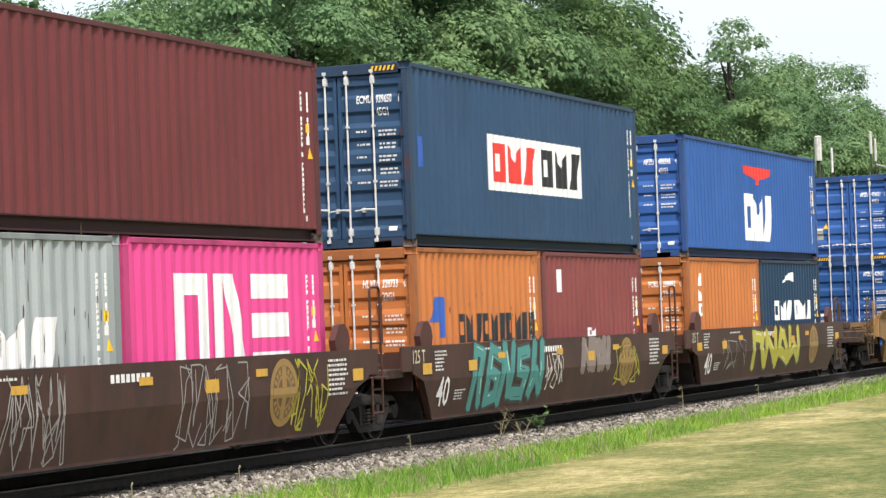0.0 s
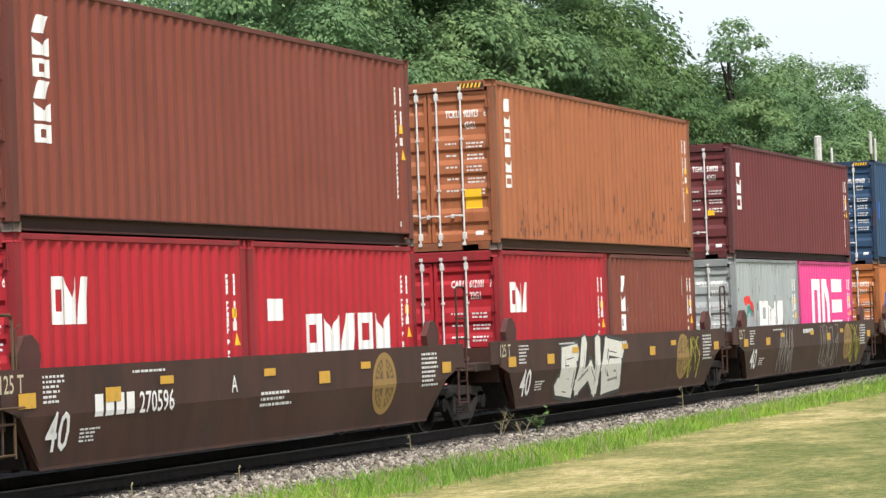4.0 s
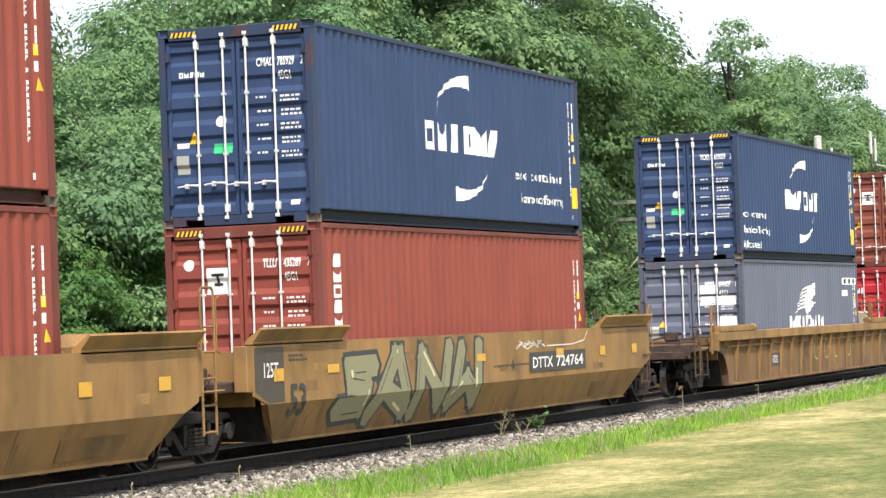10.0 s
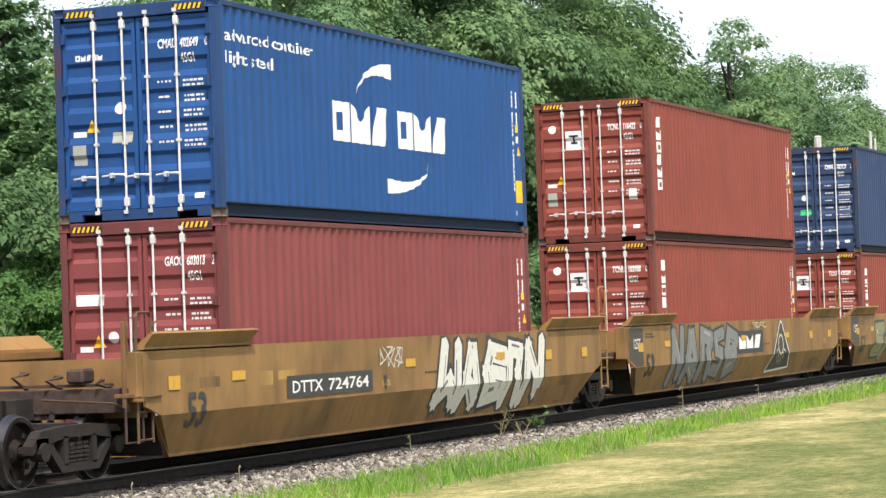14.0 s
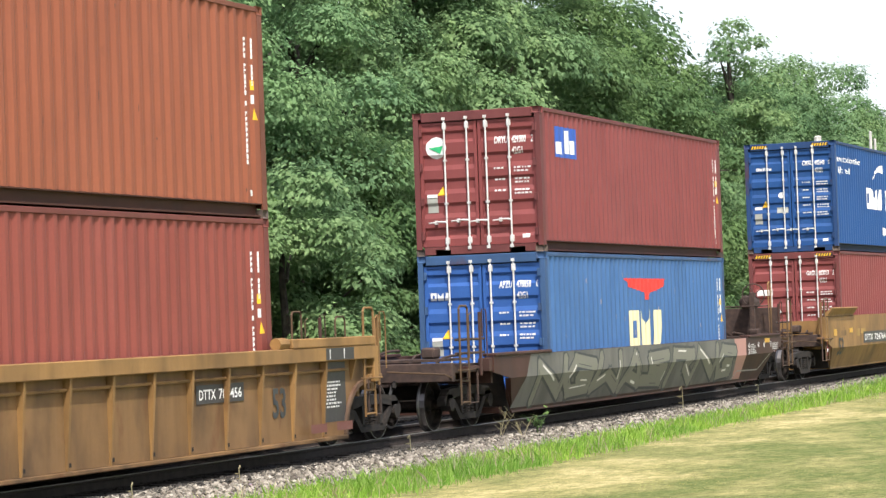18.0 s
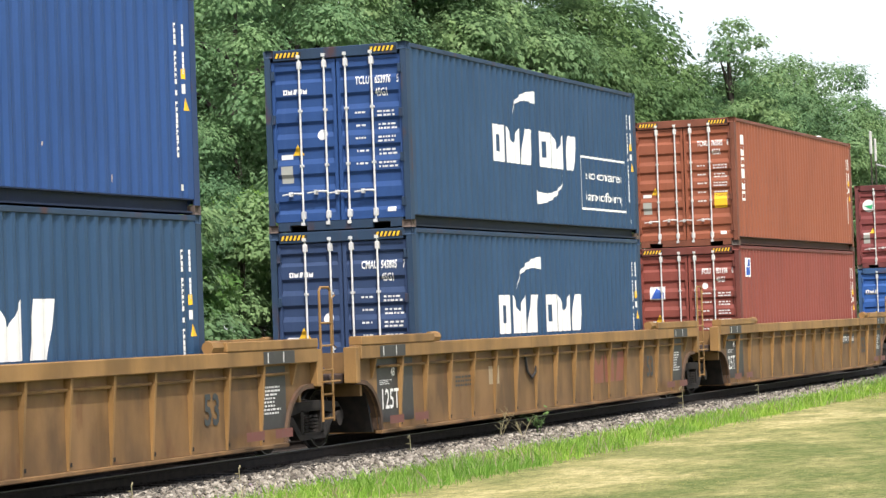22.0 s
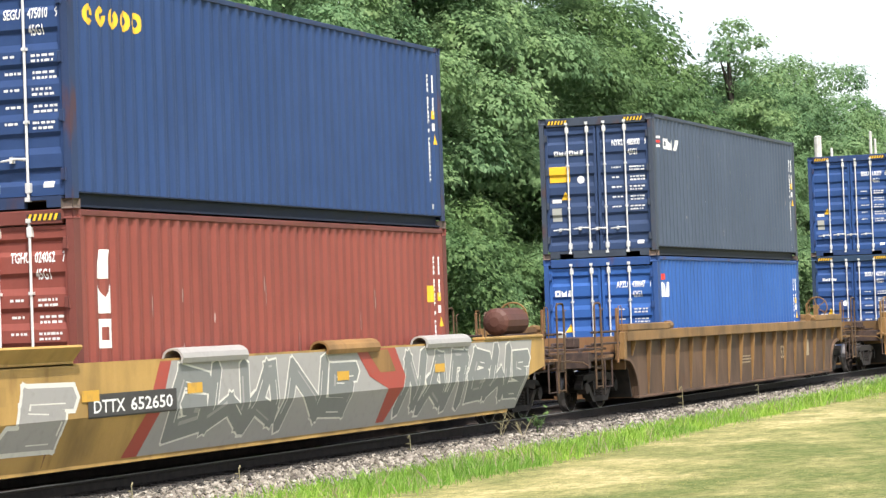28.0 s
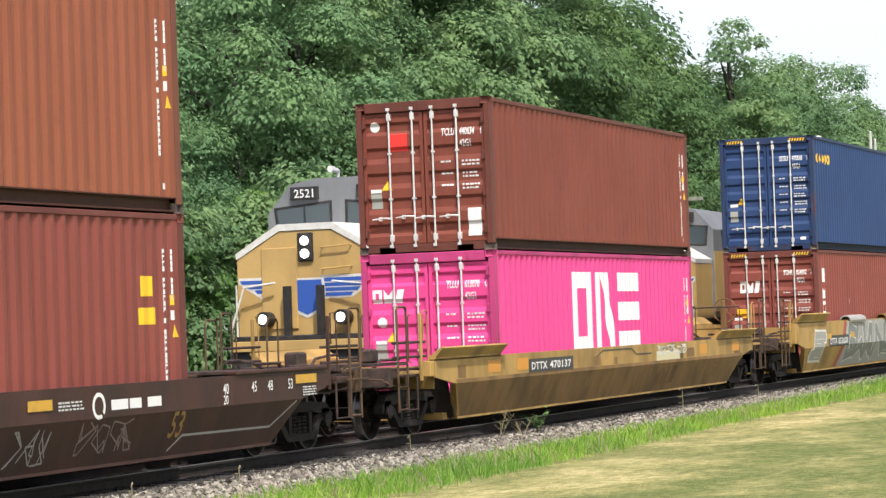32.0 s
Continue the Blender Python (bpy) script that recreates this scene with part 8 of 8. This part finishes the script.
# yellow car with the long grey piece
c = CARS[15]
on_car(c, "overspray", polys([[(-4.9, 0.26), (8.8, 0.26), (9.2, 1.40), (-4.4, 1.40)]]), SPRAY["silver"], "long silver-grey sprayed ground", 0.0035)
sprayed(c, -4.5, 1.4, 0.34, 1.38, 5, "grey", "white", "silver", 51, 0.15, 0.14, 0.10)
on_car(c, "spray_letter", polys([[(1.5, 1.40), (3.0, 1.40), (3.4, 0.95), (2.9, 0.3), (2.6, 0.3), (2.7, 0.8), (2.0, 1.0)]]), SPRAY["red"], "sprayed red flame", 0.0075)
on_car(c, "spray_letter", polys([[(1.9, 1.38), (2.7, 1.38), (3.0, 1.05), (2.4, 1.05)]]), C_YEL, "yellow patch in the flame", 0.010)
sprayed(c, 3.2, 8.9, 0.34, 1.38, 6, "grey", "white", "silver", 53, 0.2, 0.14, 0.10)
on_car(c, "spray_letter", polys([[(-5.3, 0.26), (-4.9, 0.26), (-4.3, 1.40), (-4.6, 1.40)]]), SPRAY["red"], "red edge of the sprayed ground", 0.004)
sprayed(c, -8.2, -6.9, 0.35, 1.30, 1, "silver", "white", "white", 55)
plate_number(c, -6.45, -4.2, 0.78, 1.06, "DTTX", "652650")
for x in (-4.1, 0.4, 4.2):
    lip = [(-0.06 + 0.15 * math.cos(radians(q_)), 0.13 * math.sin(radians(q_))) for q_ in range(-30, 181, 30)]
    lip += [(-0.06 + 0.12 * math.cos(radians(q_)), 0.10 * math.sin(radians(q_))) for q_ in range(180, -31, -30)]
    part("grab_shelf", prismed([(-y_, z_) for y_, z_ in lip], "x", x, x + 1.9), SPRAY["silver"] if x != 0.4 else C_YEL, c["ob"], "rolled steel lip over the top edge").location = (0, -1.50, 1.425)
for x in (-6.6, -3.9, 0.8, 4.6):
    reflector(c, x, 0.98, 0.42, 0.13)
tank(c, 10.1, -0.75, 1.72, 1.05, 0.24, paint("tank_brown", (0.10, 0.042, 0.030), fade=0.4, dirt=0.6), "x", "rusty brown cylindrical air tank")
part("tank_saddle", boxed(9.6, 10.6, -0.95, -0.55, 1.06, 1.50, bev=0.02), STEELDARK, c["ob"])
# plain yellow car
c = CARS[16]
# from about the knee down the side is a darker ochre
on_car(c, "lower_coat", polys([[(-8.9, 0.84), (-8.2, 0.24), (8.2, 0.24), (8.9, 0.84)]]), C_YELD, "darker ochre lower side", 0.003)
plate_number(c, -5.4, -3.0, 0.84, 1.07, "DTTX", "470137")
on_car(c, "wordmark", polys(slab(1, 2.3, 0.36, 0.46, 0.36) + slab(1, 2.84, 0.36, 0.46, 0.36) + slab(2, 3.38, 0.36, 0.52, 0.36)), C_RUSTY, "faded dark blocks of a wordmark", 0.006)
on_car(c, "spray_letter", polys([rect(2.25, 0.84, 3.9, 1.02)]), SPRAY["cream"], "pale sprayed patch", 0.005)
scrawl(c, 2.3, 4.4, 0.94, 1.13, 6, "white", 57, 0.025)
on_car(c, "pinstripe", polys(ribbon([(-1.6, 1.02), (-1.2, 1.12), (0.6, 1.12), (0.9, 1.00), (1.9, 1.00)], 0.025)), SPRAY["dark"], "dark welded seam", 0.005)
stencil(c, 6.6, 0.42, "53", 0.30, C_RUSTY)
for x in (-7.4, -6.0, 5.4, 8.0):
    on_car(c, "primer_patch", polys([rect(x, 0.90, x + 0.6, 1.10)]), decal("orange_primer", (0.60, 0.27, 0.04), 0.3), "orange touched-up patch", 0.005)

# touched-up rectangles and dark runs on the painted sides
rs_ = random.Random(77)
for k in (7, 8, 9, 15, 16):
    c = CARS[k]
    st_ = c["st"]
    for i in range(9):
        x_ = rs_.uniform(-c["hs"] + 0.3, c["hs"] - 1.0)
        z_ = rs_.uniform(st_["knee"] + 0.05, st_["top"] - 0.32)
        on_car(c, "paint_patch", polys([rect(x_, z_, x_ + rs_.uniform(0.15, 0.6), z_ + rs_.uniform(0.08, 0.22))]), rs_.choice((C_YELD, C_RUSTY, C_GOLD, C_YEL)), "patch of mismatched paint", 0.0014 + 0.00018 * i)
    for i in range(14):
        x_ = rs_.uniform(-c["hs"] + 0.8, c["hs"] - 0.8)
        z_ = rs_.uniform(0.5, 1.0) * st_["knee"]
        w_ = rs_.uniform(0.02, 0.07)
        on_car(c, "dirt_run", polys([[(x_, z_), (x_ + w_, z_), (x_ + w_ * 0.6, st_["low"] + 0.06), (x_ + w_ * 0.4, st_["low"] + 0.06)]]), C_RUSTY, "dark run of dirt", 0.0014 + 0.00012 * i)
# brake gear, rails and tanks on the ends
for k, e, m_ in ((0, -1, C_YEL), (1, 1, C_BROWN), (5, -1, C_BROWN), (6, 1, C_YELD), (6, -1, C_YELD), (7, 1, C_YEL), (9, -1, C_RUSTY), (10, 1, C_BROWN), (10, -1, C_BROWN), (11, 1, C_YELD), (13, -1, C_YELD), (14, 1, C_YELD), (14, -1, C_RUSTY), (15, 1, C_RUSTY), (15, -1, C_GOLD), (16, 1, C_GOLD), (16, -1, C_GOLD), (17, 1, C_BROWN)):
    end_gear(CARS[k], e, m_, 10 * k + e, (k, e) in ((10, 1), (5, -1), (16, 1)))
tank(CARS[10], 11.2, -0.45, 1.95, 0.75, 0.16, STEELDARK, "x", "brown brake cylinder")
part("brake_panel", boxed(11.2, 11.26, -1.15, 0.2, 1.16, 1.82, bev=0.01), STEELDARK, CARS[10]["ob"], "upright brown plate behind the hand brake")
hoop(CARS[10]["ob"], 10.75, -1.05, 1.16, 2.42, C_YELD, 0.22, r=0.016)
brake_gear(CARS[6], 1, C_YELD)
brake_gear(CARS[10], 1, STEELDARK, lift=0.34)
brake_gear(CARS[14], 1, C_YELD, False)
brake_gear(CARS[16], 1, C_YELD)
brake_gear(CARS[15], 1, C_YEL, False)
brake_gear(CARS[5], -1, STEELDARK, True, decal("pale_housing", (0.34, 0.29, 0.21), 0.5))
tank(CARS[5], -8.6, -0.75, 1.48, 0.35, 0.22, STEELDARK, "y", "rusty round brake cylinder")
tank(CARS[4], 7.45, 0.1, 1.55, 1.1, 0.2, GALV, "y", "grey cylindrical air tank")
tank(CARS[3], 7.45, 0.1, 1.50, 1.1, 0.17, STEELDARK, "y")

# ---- what moves ----


def motions():
    for ob, u, y, z, turn, train in MOVERS:
        if train == "stack":
            walk(ob, [(t, pose(u + run(t), y, z, 0, 0, turn)) for t in TIMES])
        else:
            walk(ob, [(t, pose(u + other(t), y, z, 0, 0, turn)) for t in TIMES])
    # wheels roll while their truck is near
    step = radians(80) * R_WHEEL
    for w, u, loc in WHEELS:
        rows, t, ang = [(0.0, pose(*loc))], 0.0, 0.0
        while t < 32.0 and u + run(t) < 16.0:
            t += 0.1
        if t >= 32.0:
            rows.append((32.0, pose(*loc)))
        else:
            if t > 0:
                rows.append((t, pose(*loc)))
            while t < 31.95 and u + run(t) < 92.0:
                d = run(min(t + 2 / 30, 32.0)) - run(t)
                t = min(t + 2 / 30, 32.0)
                ang += math.degrees(d / R_WHEEL)
                rows.append((t, pose(*loc) @ Matrix.Rotation(radians(ang), 4, "Y")))
            if t < 31.95:
                rows.append((32.0, rows[-1][1]))
        walk(w, rows)


motions()
